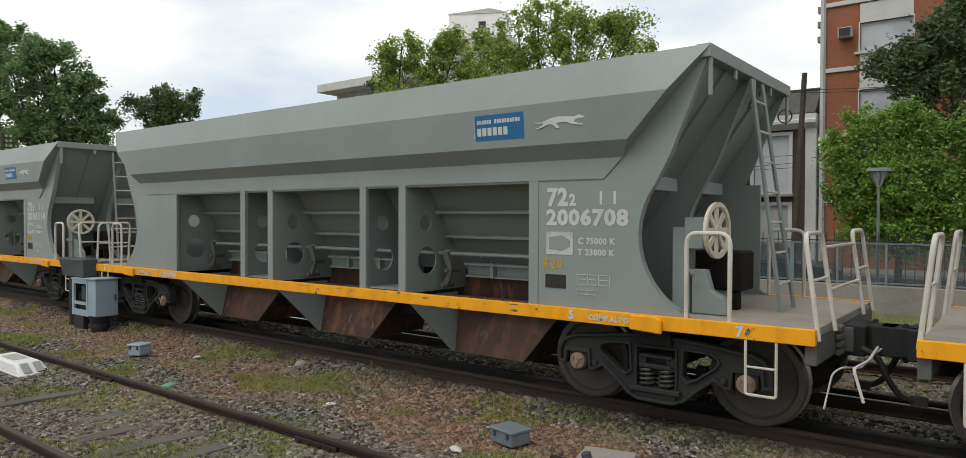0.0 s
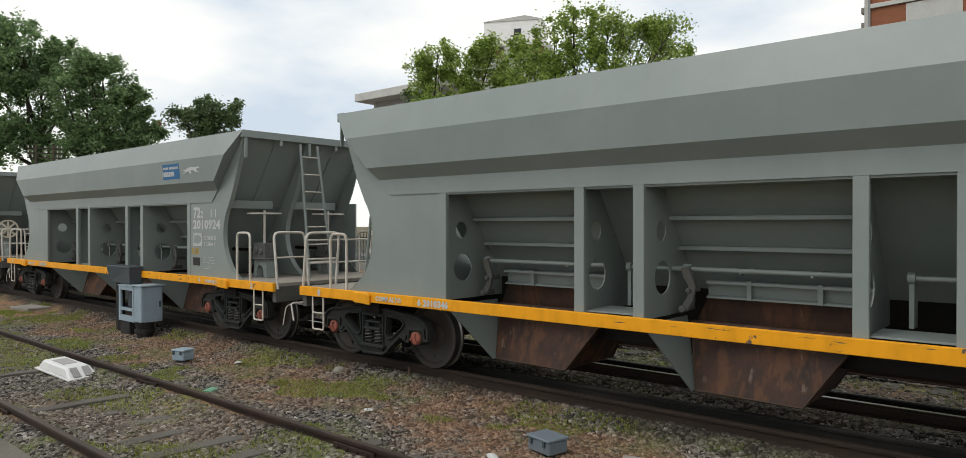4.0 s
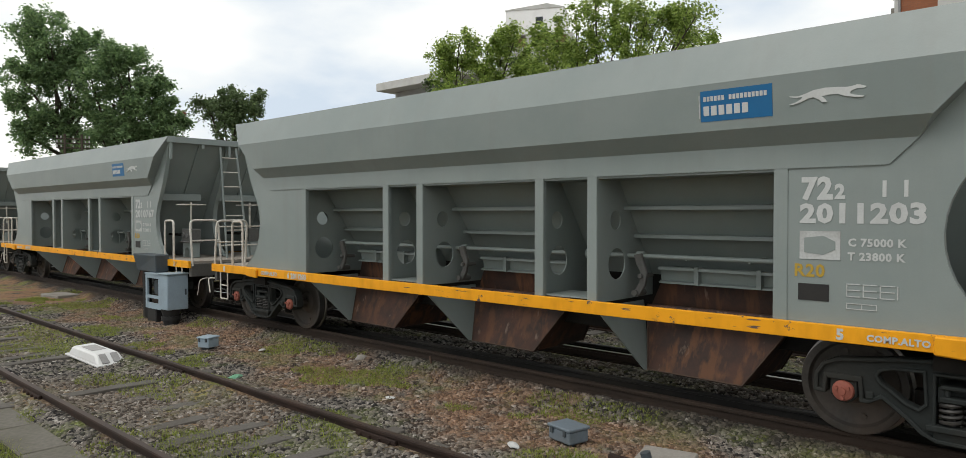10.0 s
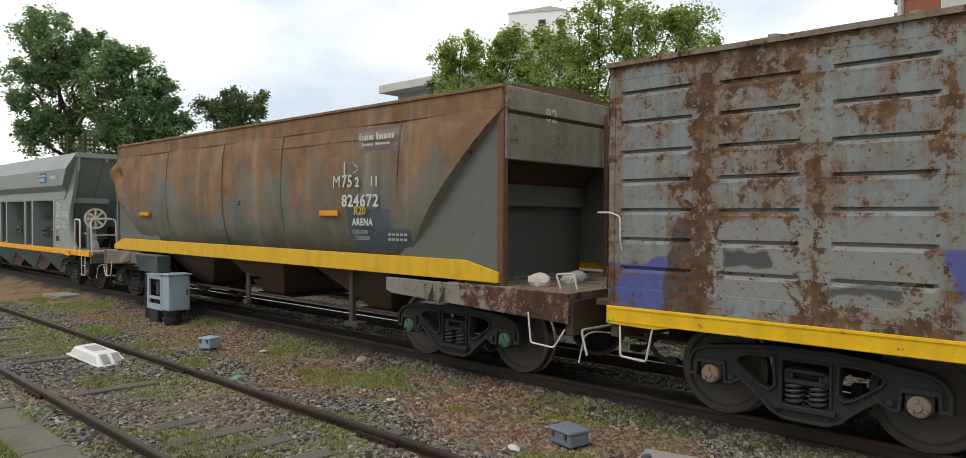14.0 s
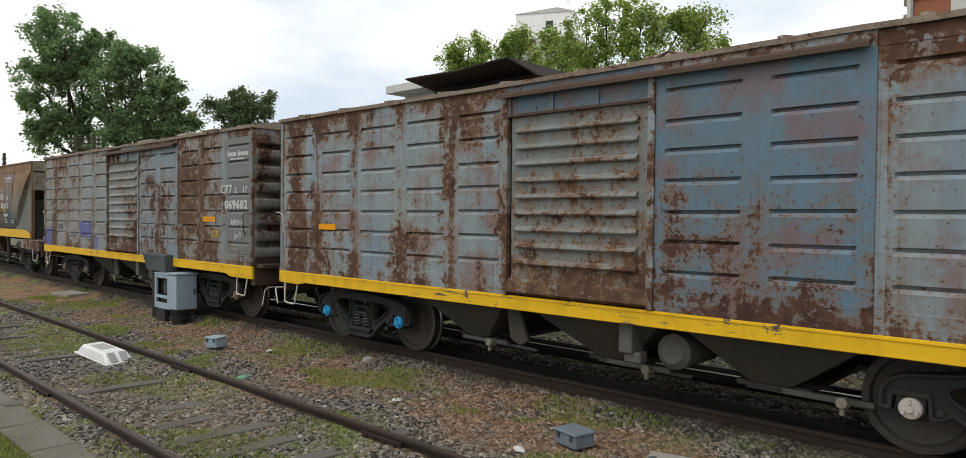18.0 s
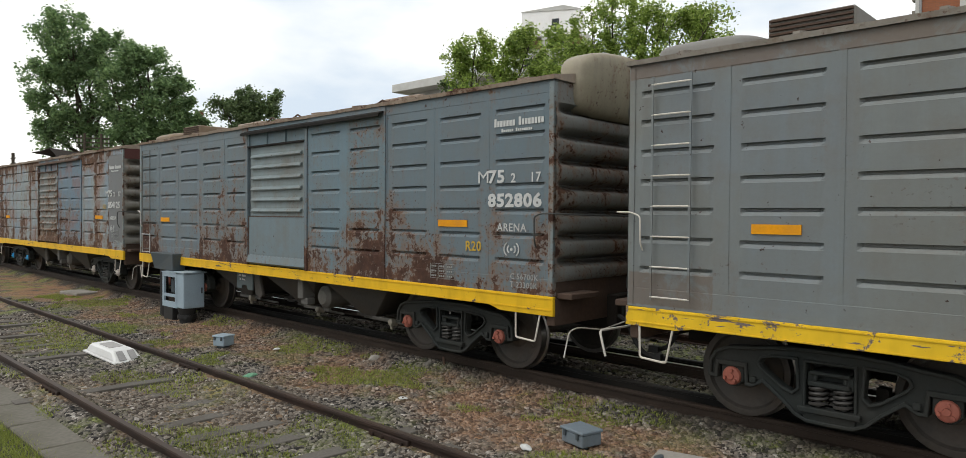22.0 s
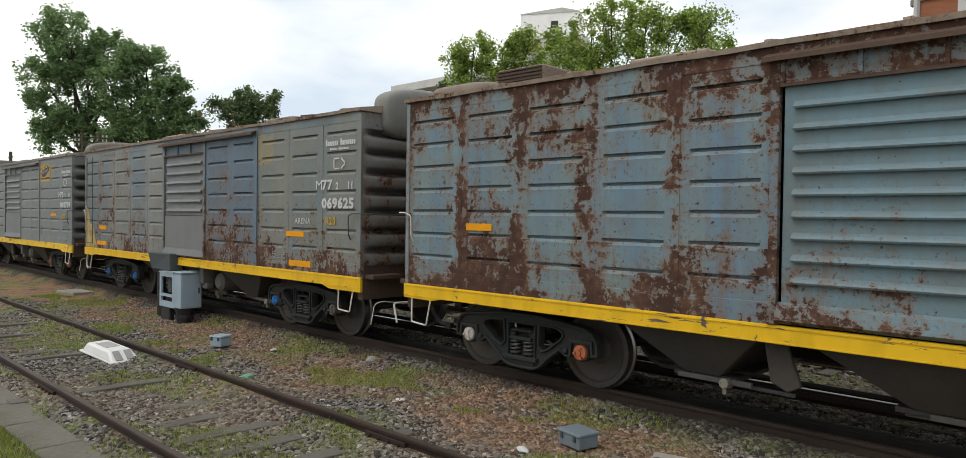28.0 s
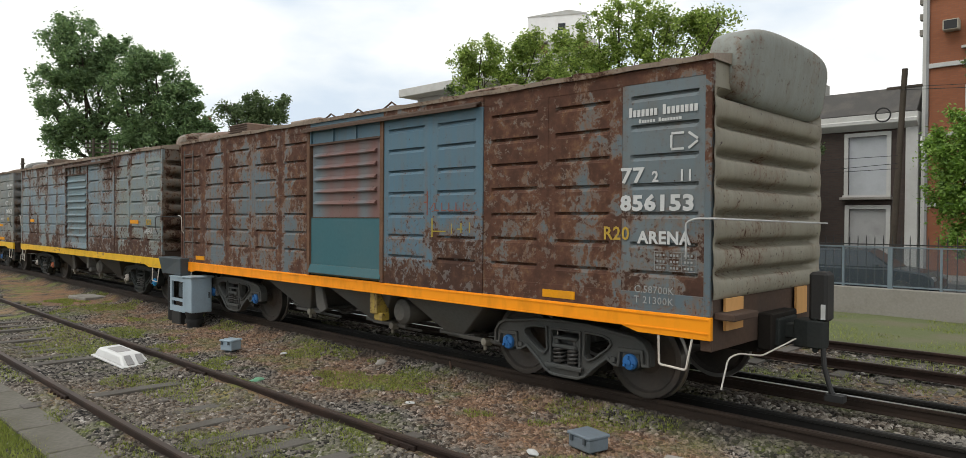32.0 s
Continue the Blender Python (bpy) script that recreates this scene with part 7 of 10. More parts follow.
    b.box(0.55, 0.72, -1.40, -1.15, 0.62, 0.96)
    b.box(0.60, 0.80, -1.36, -1.2, 0.52, 0.64)
    part("brake_valve", b, rusted_paint("dirty_yellow_valve", (0.50, 0.35, 0.04), amount=0.5, seed=9.3) if cfg.get("tail") else UNDER_GREY, wagon, bevel=0.015)
    for x in (-1.62, 0.72, 2.72):
        b = Build()
        b.rod((x, -1.12, 0.42), (x, -0.98, 0.40), 0.055, 8)
        b.box(x - 0.02, x + 0.02, -1.10, -1.06, 0.30, 0.42)
        part("gate_knob", b, TANK_TAN, wagon, bevel=0.008)
        part("gate_strap", Build().box(x - 0.55, x + 0.25, -1.03, -0.99, 0.40, 0.45), UNDER_GREY, wagon)
    part("brake_rod", Build().rod((-2.6, -0.9, 0.52), (2.6, -0.9, 0.48), 0.02, 6), UNDER, wagon)
    bogie(wagon, -4.20, cfg["caps"][0], cfg.get("cast"))
    bogie(wagon, 4.20, cfg["caps"][1], cfg.get("cast"))
    end_gear(wagon, BL + 0.30, 1.30, hose=not cfg.get("tail"))
    for x in (-5.85, 5.75):
        b = Build()
        b.tube([(x - 0.16, -BW, 0.95), (x - 0.14, -BW - 0.02, 0.60), (x + 0.16, -BW - 0.02, 0.58), (x + 0.22, -BW, 0.92)], 0.012, 6, 0.03)
        part("step", b, RAILWHITE, wagon, smooth=True)
    # grab irons and ladder
    b = Build()
    b.tube([(5.90, -BW - 0.01, 1.70), (5.92, -BW - 0.06, 1.78), (5.92, -BW - 0.07, 2.06), (6.02, -BW - 0.07, 2.10), (BL + 0.08, -BW - 0.06, 2.10), (BL + 0.2, -1.2, 2.09), (BL + 0.2, 1.2, 2.06)], 0.010, 6, 0.04)
    part("grab_iron", b, STENCIL_FADED if cfg.get("tail") else CAST_GREY, wagon, smooth=True)
    b = Build()
    b.tube([(-5.98, -BW - 0.01, 1.72), (-5.98, -BW - 0.06, 1.80), (-5.98, -BW - 0.07, 2.08), (-6.1, -BW - 0.07, 2.12), (-BL - 0.15, -BW - 0.02, 2.12), (-BL - 0.2, -1.0, 2.10)], 0.009, 6, 0.04)
    part("grab_iron", b, RAILWHITE, wagon, smooth=True)
    if cfg.get("ladder"):
        lm = cfg["ladder"]
        for x in (-5.86, -5.44):
            part("ladder_stile", Build().box(x, x + 0.022, -BW - 0.072, -BW - 0.057, 1.22, 3.50), side if lm is RAILWHITE else lm, wagon)
        for k in range(8):
            part("rung", Build().rod((-5.86, -BW - 0.065, 1.25 + 0.31 * k), (-5.42, -BW - 0.065, 1.25 + 0.31 * k), 0.009, 6), lm, wagon)
    if cfg.get("ladder_foot"):
        for x in (-5.87, -5.43):
            part("ladder_stile", Build().rod((x + 0.02, -BW - 0.075, 1.16), (x + 0.02, -BW - 0.075, 1.60), 0.009, 6), STENCIL_FADED, wagon)
        for z in (1.18, 1.58):
            part("rung", Build().rod((-5.86, -BW - 0.075, z), (-5.40, -BW - 0.075, z), 0.010, 6), STENCIL_FADED, wagon)
    if cfg.get("tag_plate"):
        x0, x1 = cfg["tag_plate"]
        w = x1 - x0
        b = Build().prism_y([(x0, 0.98), (x0, 0.63), (x0 + 0.30 * w, 0.63), (x0 + 0.36 * w, 0.70), (x0 + 0.62 * w, 0.70), (x0 + 0.70 * w, 0.62), (x1, 0.62), (x1, 0.98)], -1.33, -1.30)
        tag = part("tag_plate", b, worn("blue_green_plate_paint", (0.075, 0.10, 0.105), 0.6, dirt=(0.12, 0.11, 0.10)), wagon, "blue-green plate with faded lettering")
        bars(letter_rows(x0 + 0.08, x0 + 0.36, 0.86, 0.05, 9) + letter_rows(x0 + 0.12, x0 + 0.34, 0.79, 0.04, 7), -1.334, STENCIL_FADED, tag)
    if cfg.get("tail"):
        chalk_red, chalk_yellow = worn("faded_red_chalk", (0.24, 0.085, 0.06), 0.9, 0, 0.3, 20, (0.11, 0.15, 0.18), 0.6), worn("faded_yellow_chalk", (0.40, 0.30, 0.03), 0.9, 0, 0.3, 20, (0.11, 0.17, 0.2), 0.5)
        bars([(2.14 + 0.14 * k, 2.235 + 0.14 * k, 2.185, 2.205) for k in range(5)] + [(2.14 + 0.14 * k, 2.16 + 0.14 * k, 2.205, 2.30) for k in range(5)] + [(1.985, 2.005, 2.13, 2.46), (1.93, 1.985, 2.30, 2.32)], -BW - 0.025, chalk_red, wagon, "scrawl_bars")
        bars([(2.085, 2.11, 1.83, 2.09), (2.11, 2.37, 1.905, 1.92), (2.48, 2.495, 1.88, 2.02), (2.59, 2.70, 1.94, 1.955), (2.66, 2.68, 1.90, 2.03), (2.82, 2.835, 1.90, 2.04)], -BW - 0.025, chalk_yellow, wagon, "scrawl_bars")
    if cfg.get("brake_wheel"):
        c = brake_wheel(wagon, (BL + 0.42, -0.62, 2.58), (1, 0, 0), 0.27)
        part("brake_stand", Build().box(BL + 0.06, BL + 0.34, -0.67, -0.57, 2.49, 2.61), UNDER, wagon, bevel=0.02)
        b = Build()
        b.tube([(BL + 0.3, -0.62, 2.40), (BL + 0.33, -0.60, 2.25), (BL + 0.25, -0.62, 1.2)], 0.014, 5)
        part("brake_chain", b, UNDER_RUST, wagon)
        b = Build()
        b.tube([(BL + 0.38, -0.66, 2.42), (BL + 0.42, -0.68, 2.30), (BL + 0.46, -0.70, 2.14)], 0.02, 6)
        part("brake_lever", b, RAILWHITE, wagon)
    # writing
    y0 = -BW - 0.012
    wide = cfg.get("digits", 1.22)
    for body, x, z, h, m, bold in cfg["text"]:
        large = h > 0.14 and m is not STENCIL_YELLOW
        lettering(body, x, y0, z, h, m, wagon, bold, (wide if len(body) == 6 else 1.24) if large else 1.0)
    sc = STENCIL if not cfg.get("faded") else STENCIL_FAINT
    bars(letter_rows(5.22, 6.02, 3.17, 0.10, 16) + letter_rows(5.34, 5.84, 3.10, 0.04, 15), y0, sc, wagon, "name_bars")
    tx, tz = cfg.get("table", (5.5, 1.55))
    rows = [(tx + 0.155 * k, tx + 0.147 + 0.155 * k, tz + 0.065 * r, tz + 0.065 * r + 0.003) for k in range(3) for r in range(4)] + [(tx + 0.155 * k, tx + 0.004 + 0.155 * k, tz, tz + 0.2) for k in range(4)]
    rows += [(tx + 0.025 + 0.155 * k + 0.036 * q, tx + 0.045 + 0.155 * k + 0.036 * q, tz + 0.022 + 0.065 * r, tz + 0.044 + 0.065 * r) for k in range(3) for r in range(3) for q in range(3)]
    bars(rows, y0, STENCIL_FAINT, wagon)
    for x0, x1, z0, z1 in cfg["marks"]:
        part("marking", Build().box(x0, x1, y0 - 0.002, y0 + 0.038, z0, z1), MARK_ORANGE, wagon)
    if cfg.get("arrow"):
        b = Build()
        ax, az = cfg["arrow"]
        for p, q in (((0, 0.02), (0, 0.15)), ((0, 0.165), (0.14, 0.165)), ((0.19, 0.165), (0.29, 0.095)), ((0.19, 0.005), (0.29, 0.075)), ((0, 0.005), (0.14, 0.005))):
            d = Vector((q[0] - p[0], q[1] - p[1])).normalized() * 0.012
            a, c, g, h = [(ax + u[0] + v * -d.y, az + u[1] + v * d.x) for u, v in ((p, -1), (q, -1), (q, 1), (p, 1))]
            b.prism_y([a, c, g, h], y0 - 0.002, y0 + 0.003)
        part("marking", b, sc, wagon)
    if cfg.get("waves"):
        b = Build()
        wx, wz = cfg["waves"]
        for r in (0.055, 0.10):
            for a0 in (-50, 130):
                b.tube([(wx + r * 1.2 * math.cos(radians(a0 + a)), y0, wz + r * math.sin(radians(a0 + a))) for a in range(0, 101, 20)], 0.009, 4)
        b.rod((wx, y0 - 0.003, wz), (wx, y0 + 0.003, wz), 0.02, 8)
        part("marking", b, sc, wagon)
    return wagon


RUST_ROOF = rusted_paint("rusty_roof_sheet", (0.33, 0.26, 0.20), amount=0.62, seed=8.0)
GREYP = (0.165, 0.175, 0.180)
S, SF, SFT, SY = STENCIL, STENCIL_FADED, STENCIL_FAINT, STENCIL_YELLOW


def ident(klass, tail, number, faded=False, letter="M", lx=4.88):
    m = SFT if faded else S
    rows = [(klass[:2], 5.12, 2.48, 0.155, m, 0.006), (klass[2:], 5.50, 2.48, 0.11, m, 0.004), (tail, 5.80, 2.48, 0.115, m, 0.002), (number, 5.12, 2.185, 0.155, m, 0.009)]
    return ([(letter, lx + 0.05, 2.48, 0.155, m, 0.0)] if letter else []) + rows


CORNER = rusted_paint("flaking_corner_paint", (0.200, 0.250, 0.265), amount=0.62, seed=14.0)
WAGONS = [
    (78.86, dict(label="heavily rusted pale blue box wagon with a yellow sill", seed=1, side=rusted_paint("paint_pale_blue_rusted", (0.230, 0.262, 0.268), amount=0.52, grime=0.55, columns=0.15, high=0.08, low=0.05, seed=1.0, rust=(0.128, 0.068, 0.038), ledges=0.06, seams=0.08, mottle=0.4, zones=((3.0, 5.0, 0.13), (-5.3, -4.0, 0.05)), marks=((-5.25, -3.15, 1.26, 2.08, (0.235, 0.230, 0.215)), (-5.45, -5.20, 1.10, 2.02, (0.035, 0.04, 0.05)), (-6.15, -5.42, 1.08, 1.62, (0.055, 0.075, 0.29)), (-3.05, -2.15, 1.42, 1.88, (0.06, 0.08, 0.30)), (-2.05, -1.62, 1.08, 1.50, (0.10, 0.11, 0.27)), (-4.90, -4.40, 1.58, 1.80, (0.04, 0.045, 0.05)), (-4.05, -3.35, 1.38, 1.50, (0.05, 0.055, 0.06)))),
                alt=rusted_paint("paint_blue_panel_rusted", (0.19, 0.265, 0.315), amount=0.70, seed=1.6), door=rusted_paint("door_grey_rusted", (0.25, 0.275, 0.275), amount=0.40, low=0.25, seed=2.0, grime=0.7),
                end=rusted_paint("end_blue_rusted", (0.25, 0.265, 0.26), amount=0.62, seed=2.5), sill=YELLOW, last=rusted_paint("end_panel_grey", GREYP, amount=0.15, low=0.12, seed=3.1), gable_patch=(RUST_PANEL, -0.35, 1.3),
                caps=((BROWN_CAP, BROWN_CAP), (BROWN_CAP, BROWN_CAP)), hatches=((-1.0, 0.8), (1.4, 0.9), (2.6, 0.7)), brake_wheel=True, marks=((4.20, 4.72, 1.93, 2.03),), waves=(5.62, 1.68),
                text=ident("772", "17", "069682", letter="C") + [("ARENA", 5.34, 1.88, 0.10, SF, 0.004), ("R20", 4.62, 1.64, 0.12, SY, 0.004), ("57200K", 5.30, 1.38, 0.07, SFT, 0.0), ("22000K", 5.30, 1.25, 0.07, SFT, 0.0)], table=(5.72, 1.22))),
    (92.13, dict(label="blue-grey box wagon with brown rust patches and a loose roof sheet", seed=2, side=rusted_paint("paint_blue_grey_patched", (0.245, 0.300, 0.322), amount=0.35, low=0.14, high=0.18, columns=0.12, seed=12.0, seams=0.13, rust=(0.120, 0.058, 0.034), blush=0.55, mottle=0.5, zones=((-5.98, -5.3, 0.24), (-5.3, -2.4, 0.03))),
                alt=rusted_paint("paint_slate_panel", (0.105, 0.190, 0.260), amount=0.26, low=0.34, seed=12.7, blush=0.5, high=0.08), door=rusted_paint("door_pale_rusted", (0.205, 0.238, 0.240), amount=0.46, low=0.22, seed=5.0, grime=0.6, rust=(0.128, 0.064, 0.036)),
                end=rusted_paint("end_grey_rusted", (0.27, 0.265, 0.24), amount=0.62, seed=6.0), sill=YELLOW, last=rusted_paint("end_panel_slate", (0.145, 0.155, 0.165), amount=0.0, seed=6.6, grime=0.15), plain_last=True, post=CORNER,
                gable_patch=(worn("brown_gable_paint", (0.085, 0.030, 0.026), 0.7), -1.46, 0.35), caps=((BRIGHT_BLUE_CAP, BRIGHT_BLUE_CAP), (WHITE_CAP, WHITE_CAP)), flap=True, hatches=((0.6, 0.5),),
                wires=((0.8, 0.12),), marks=((4.15, 4.70, 1.90, 1.99), (-5.0, -4.55, 1.85, 1.94)), waves=(5.42, 1.66),
                text=ident("752", "17", "854125") + [("ARENA", 5.22, 1.88, 0.098, SF, 0.001), ("R20", 4.72, 2.17, 0.11, SY, 0.0), ("C 56900K", 5.50, 1.30, 0.07, SFT, 0.0), ("T 23700K", 5.46, 1.20, 0.07, SFT, 0.0)], table=(5.36, 1.42), digits=1.14, folds=(0.21, 0.54))),
    (105.5, dict(label="slate-blue box wagon with rust along the foot and a roof hood", seed=3, side=rusted_paint("paint_slate_worn", (0.160, 0.232, 0.256), amount=0.24, low=0.25, columns=0.06, seed=22.0, grime=0.25, seams=0.07, mottle=0.85, skirt=(0.125, 0.170, 0.200)),
                alt=rusted_paint("paint_slate_panel_worn", (0.13, 0.20, 0.24), amount=0.35, low=0.25, seed=22.5), door=rusted_paint("door_grey_scuffed", (0.205, 0.260, 0.275), amount=0.12, low=0.15, seed=23.0, grime=0.5), door_ribs_to=2.05, plate=rusted_paint("door_plate_grey", (0.150, 0.205, 0.232), amount=0.1, low=0.1, seed=23.7),
                end=rusted_paint("end_slate_rusted", (0.19, 0.20, 0.195), amount=0.62, seed=24.0), sill=YELLOW, hood_rear=rusted_paint("hood_grey_green", (0.320, 0.285, 0.205), amount=0.16, high=0.06, seed=25.0), hood_front=rusted_paint("hood_brown", (0.22, 0.16, 0.10), amount=0.5, seed=26.0), post=CORNER,
                caps=((RED_CAP, RED_CAP), (RED_CAP, RED_CAP)), ladder=UNDER_GREY, ladder_foot=True, tag_plate=(-1.73, -1.12), wires=((-1.2, 0.13), (-0.3, 0.10), (2.2, 0.10)), marks=((4.20, 4.75, 1.92, 2.01), (-4.95, -4.5, 1.88, 1.97)), waves=(5.52, 1.66),
                text=ident("752", "17", "852806") + [("ARENA", 5.28, 1.88, 0.098, SF, 0.001), ("R20", 4.72, 1.62, 0.12, SY, 0.004), ("C 56700K", 5.50, 1.30, 0.07, SFT, 0.0), ("T 23300K", 5.50, 1.20, 0.07, SFT, 0.0)], table=(4.05, 1.22), track=UNDER)),
    (118.82, dict(label="clean grey box wagon with a worn yellow emblem panel", seed=4, side=rusted_paint("paint_grey_clean", (0.186, 0.208, 0.210), amount=0.08, low=0.04, seed=32.0, grime=0.30, mottle=0.25, panels=0.05, patches=((3.09, 4.11, 2.97, 3.53, (0.42, 0.255, 0.035), 0.92), (4.12, 4.52, 3.02, 3.50, (0.33, 0.22, 0.07), 0.45), (4.2, 4.7, 2.94, 3.2, (0.11, 0.16, 0.21), 0.4), (1.1, 2.6, 1.36, 1.66, (0.11, 0.125, 0.13), 0.40), (1.15, 1.45, 1.33, 1.42, (0.13, 0.075, 0.04), 0.9), (3.15, 3.35, 1.36, 1.6, (0.10, 0.07, 0.05), 0.5), (-6.15, -1.1, 1.15, 2.5, (0.165, 0.172, 0.160), 0.30), (-6.15, -5.2, 1.15, 1.5, (0.14, 0.09, 0.06), 0.5), (-6.15, -2.0, 3.5, 3.66, (0.15, 0.10, 0.07), 0.6))),
                alt=rusted_paint("paint_grey_panel_clean", (0.180, 0.202, 0.206), amount=0.10, low=0.05, seed=33.0, grime=0.2), door=rusted_paint("door_grey_clean", (0.195, 0.212, 0.215), amount=0.0, seed=34.0, grime=0.2), door_ribs_to=2.05, plate=rusted_paint("door_plate_plain", (0.165, 0.182, 0.188), amount=0.0, seed=35.0, grime=0.06),
                end=rusted_paint("end_grey_clean", (0.150, 0.160, 0.158), amount=0.12, seed=36.0, grime=0.4), sill=YELLOW2, hood_rear=rusted_paint("hood_grey", (0.19, 0.185, 0.17), amount=0.1, high=0.15, seed=37.0), hood_front=rusted_paint("hood_grey_front", (0.20, 0.195, 0.18), amount=0.05, seed=38.0),
                caps=((RED_CAP, RED_CAP), (RED_CAP, RED_CAP)), ladder=RAILWHITE, brake_wheel=True, marks=((4.20, 4.72, 1.93, 2.01), (-4.83, -4.38, 1.92, 2.01)), arrow=(5.42, 2.82), roof=rusted_paint("grey_brown_roof_sheet", (0.30, 0.275, 0.24), amount=0.40, seed=39.0), folds=(0.20, 0.50), rib_start=3.06, rib_pitch=0.185, track=UNDER_GREY,
                text=ident("752", "11", "069799") + [("R20", 5.24, 1.86, 0.13, SY, 0.004), ("C56100K", 5.40, 1.31, 0.07, SFT, 0.0), ("T23900K", 5.40, 1.20, 0.07, SFT, 0.0), ("7", 5.0, 1.22, 0.07, SF, 0.002)], table=(5.34, 1.56), emblem=True)),
    (132.24, dict(label="grey and dark blue box wagon with a peeling yellow corner", seed=5, side=rusted_paint("paint_grey_green_worn", (0.200, 0.215, 0.210), second=(0.125, 0.185, 0.22), amount=0.34, low=0.20, seed=42.0, grime=0.5, mottle=0.5, seams=0.06, patches=((2.95, 3.6, 2.95, 3.52, (0.34, 0.25, 0.06), 0.6), (3.1, 6.2, 1.2, 3.5, (0.205, 0.205, 0.165), 0.45))),
                alt=rusted_paint("paint_navy_panel", (0.095, 0.15, 0.205), amount=0.34, low=0.22, seed=43.0, grime=0.2), door=rusted_paint("door_blue_grey", (0.19, 0.21, 0.22), amount=0.05, seed=44.0, grime=0.3), door_ribs_to=2.05, plate=rusted_paint("door_plate_blue_grey", (0.17, 0.18, 0.185), amount=0.0, seed=45.0, grime=0.2),
                end=rusted_paint("end_slate_worn", (0.17, 0.18, 0.18), amount=0.58, low=0.1, seed=46.0), sill=YELLOW, hood_rear=rusted_paint("hood_grey_rust", (0.22, 0.225, 0.21), amount=0.15, high=0.05, seed=47.0),
                caps=((BLUE_CAP, BLUE_CAP), (BLUE_CAP, GREY_CAP)), ladder=UNDER_GREY, wires=((-1.1, 0.12), (-0.2, 0.12), (0.9, 0.2), (3.0, 0.06)), marks=((4.05, 4.60, 1.70, 1.79), (4.15, 4.80, 1.20, 1.30), (-5.05, -4.55, 1.62, 1.72), (-5.2, -4.55, 1.22, 1.32)), arrow=(5.45, 2.80), corner=True,
                text=ident("772", "11", "069625") + [("ARENA", 4.32, 1.92, 0.098, SF, 0.001), ("R20", 5.22, 1.92, 0.12, SY, 0.004)], table=(3.6, 1.22))),
    (145.60, dict(label="weathered blue-grey box wagon with rust scabs on its upper side", seed=6, side=rusted_paint("paint_blue_grey_scabby", (0.160, 0.235, 0.268), amount=0.34, low=0.24, high=0.20, seed=52.0, seams=0.11, patches=((3.2, 6.2, 1.2, 3.5, (0.205, 0.225, 0.190), 0.55),), mottle=0.7, ledges=0.05, panels=0.04),
                alt=rusted_paint("paint_blue_panel_scabby", (0.150, 0.230, 0.275), amount=0.44, low=0.22, high=0.15, seed=53.0), door=rusted_paint("door_pale_scabby", (0.140, 0.225, 0.262), amount=0.16, low=0.26, seed=54.0, grime=0.4),
                end=rusted_paint("end_brown_rusted", (0.17, 0.15, 0.13), amount=0.7, seed=56.0), sill=YELLOW, hood_rear=rusted_paint("hood_tan", (0.23, 0.20, 0.16), amount=0.5, seed=57.0), hood_front=rusted_paint("hood_rust", (0.20, 0.155, 0.12), amount=0.55, seed=58.0), post=CORNER, faded=True,
                caps=((WHITE_CAP, ORANGE_CAP), (WHITE_CAP, BRIGHT_BLUE_CAP)), brake_wheel=True, marks=((4.18, 4.70, 1.92, 2.01), (-4.95, -4.5, 1.90, 1.99)), arrow=(5.38, 2.80),
                text=ident("752", "17", "853259", faded=True) + [("R20", 5.20, 1.90, 0.13, SY, 0.004), ("ARENA", 5.10, 1.69, 0.10, SF, 0.003), ("C 57000K", 5.40, 1.31, 0.07, SFT, 0.0), ("T 22900K", 5.40, 1.20, 0.07, SFT, 0.0), ("PI", 4.9, 0.985, 0.10, SF, 0.004)], table=(5.62, 1.55))),
    (158.94, dict(label="brown-rusted blue box wagon with a teal door plate and orange sill", seed=7, side=rusted_paint("paint_blue_brown_bands", (0.100, 0.142, 0.168), amount=0.48, columns=0.32, low=0.06, high=0.18, seed=61.0, rust=(0.128, 0.056, 0.034), runs=0.9, seams=0.12, zones=((-6.4, -4.6, 0.13), (-4.6, -1.75, 0.05), (-1.75, -0.8, 0.14), (3.15, 4.6, 0.10), (4.6, 5.2, 0.06))),
                alt=rusted_paint("paint_blue_panel_tail", (0.084, 0.172, 0.236), amount=0.06, low=0.40, seed=63.0, grime=0.10), door=rusted_paint("door_red_brown", (0.185, 0.088, 0.075), second=(0.12, 0.19, 0.225), second_at=0.61, amount=0.15, seed=64.0, grime=0.2), door_ribs_to=2.12, plate=worn("teal_door_plate", (0.032, 0.115, 0.135), 0.6, 0, 0.15, 3, (0.09, 0.13, 0.13), 0.4),
                end=rusted_paint("end_tan_rusted", (0.285, 0.265, 0.205), amount=0.50, seed=66.0), sill=sill_paint("bright_orange_sill", (0.90, 0.31, 0.006), 0.0, 7.0), hood_rear=rusted_paint("hood_tan_grey", (0.270, 0.290, 0.265), amount=0.18, high=0.10, seed=67.0), hood_front=rusted_paint("hood_rust_front", (0.22, 0.14, 0.10), amount=0.6, seed=68.0), door_frame=RUST_PANEL, tail=True, folds=(0.13, 0.36),
                last=rusted_paint("end_panel_tail", (0.135, 0.175, 0.195), amount=0.42, low=0.18, seed=69.0), ladder=UNDER_GREY,
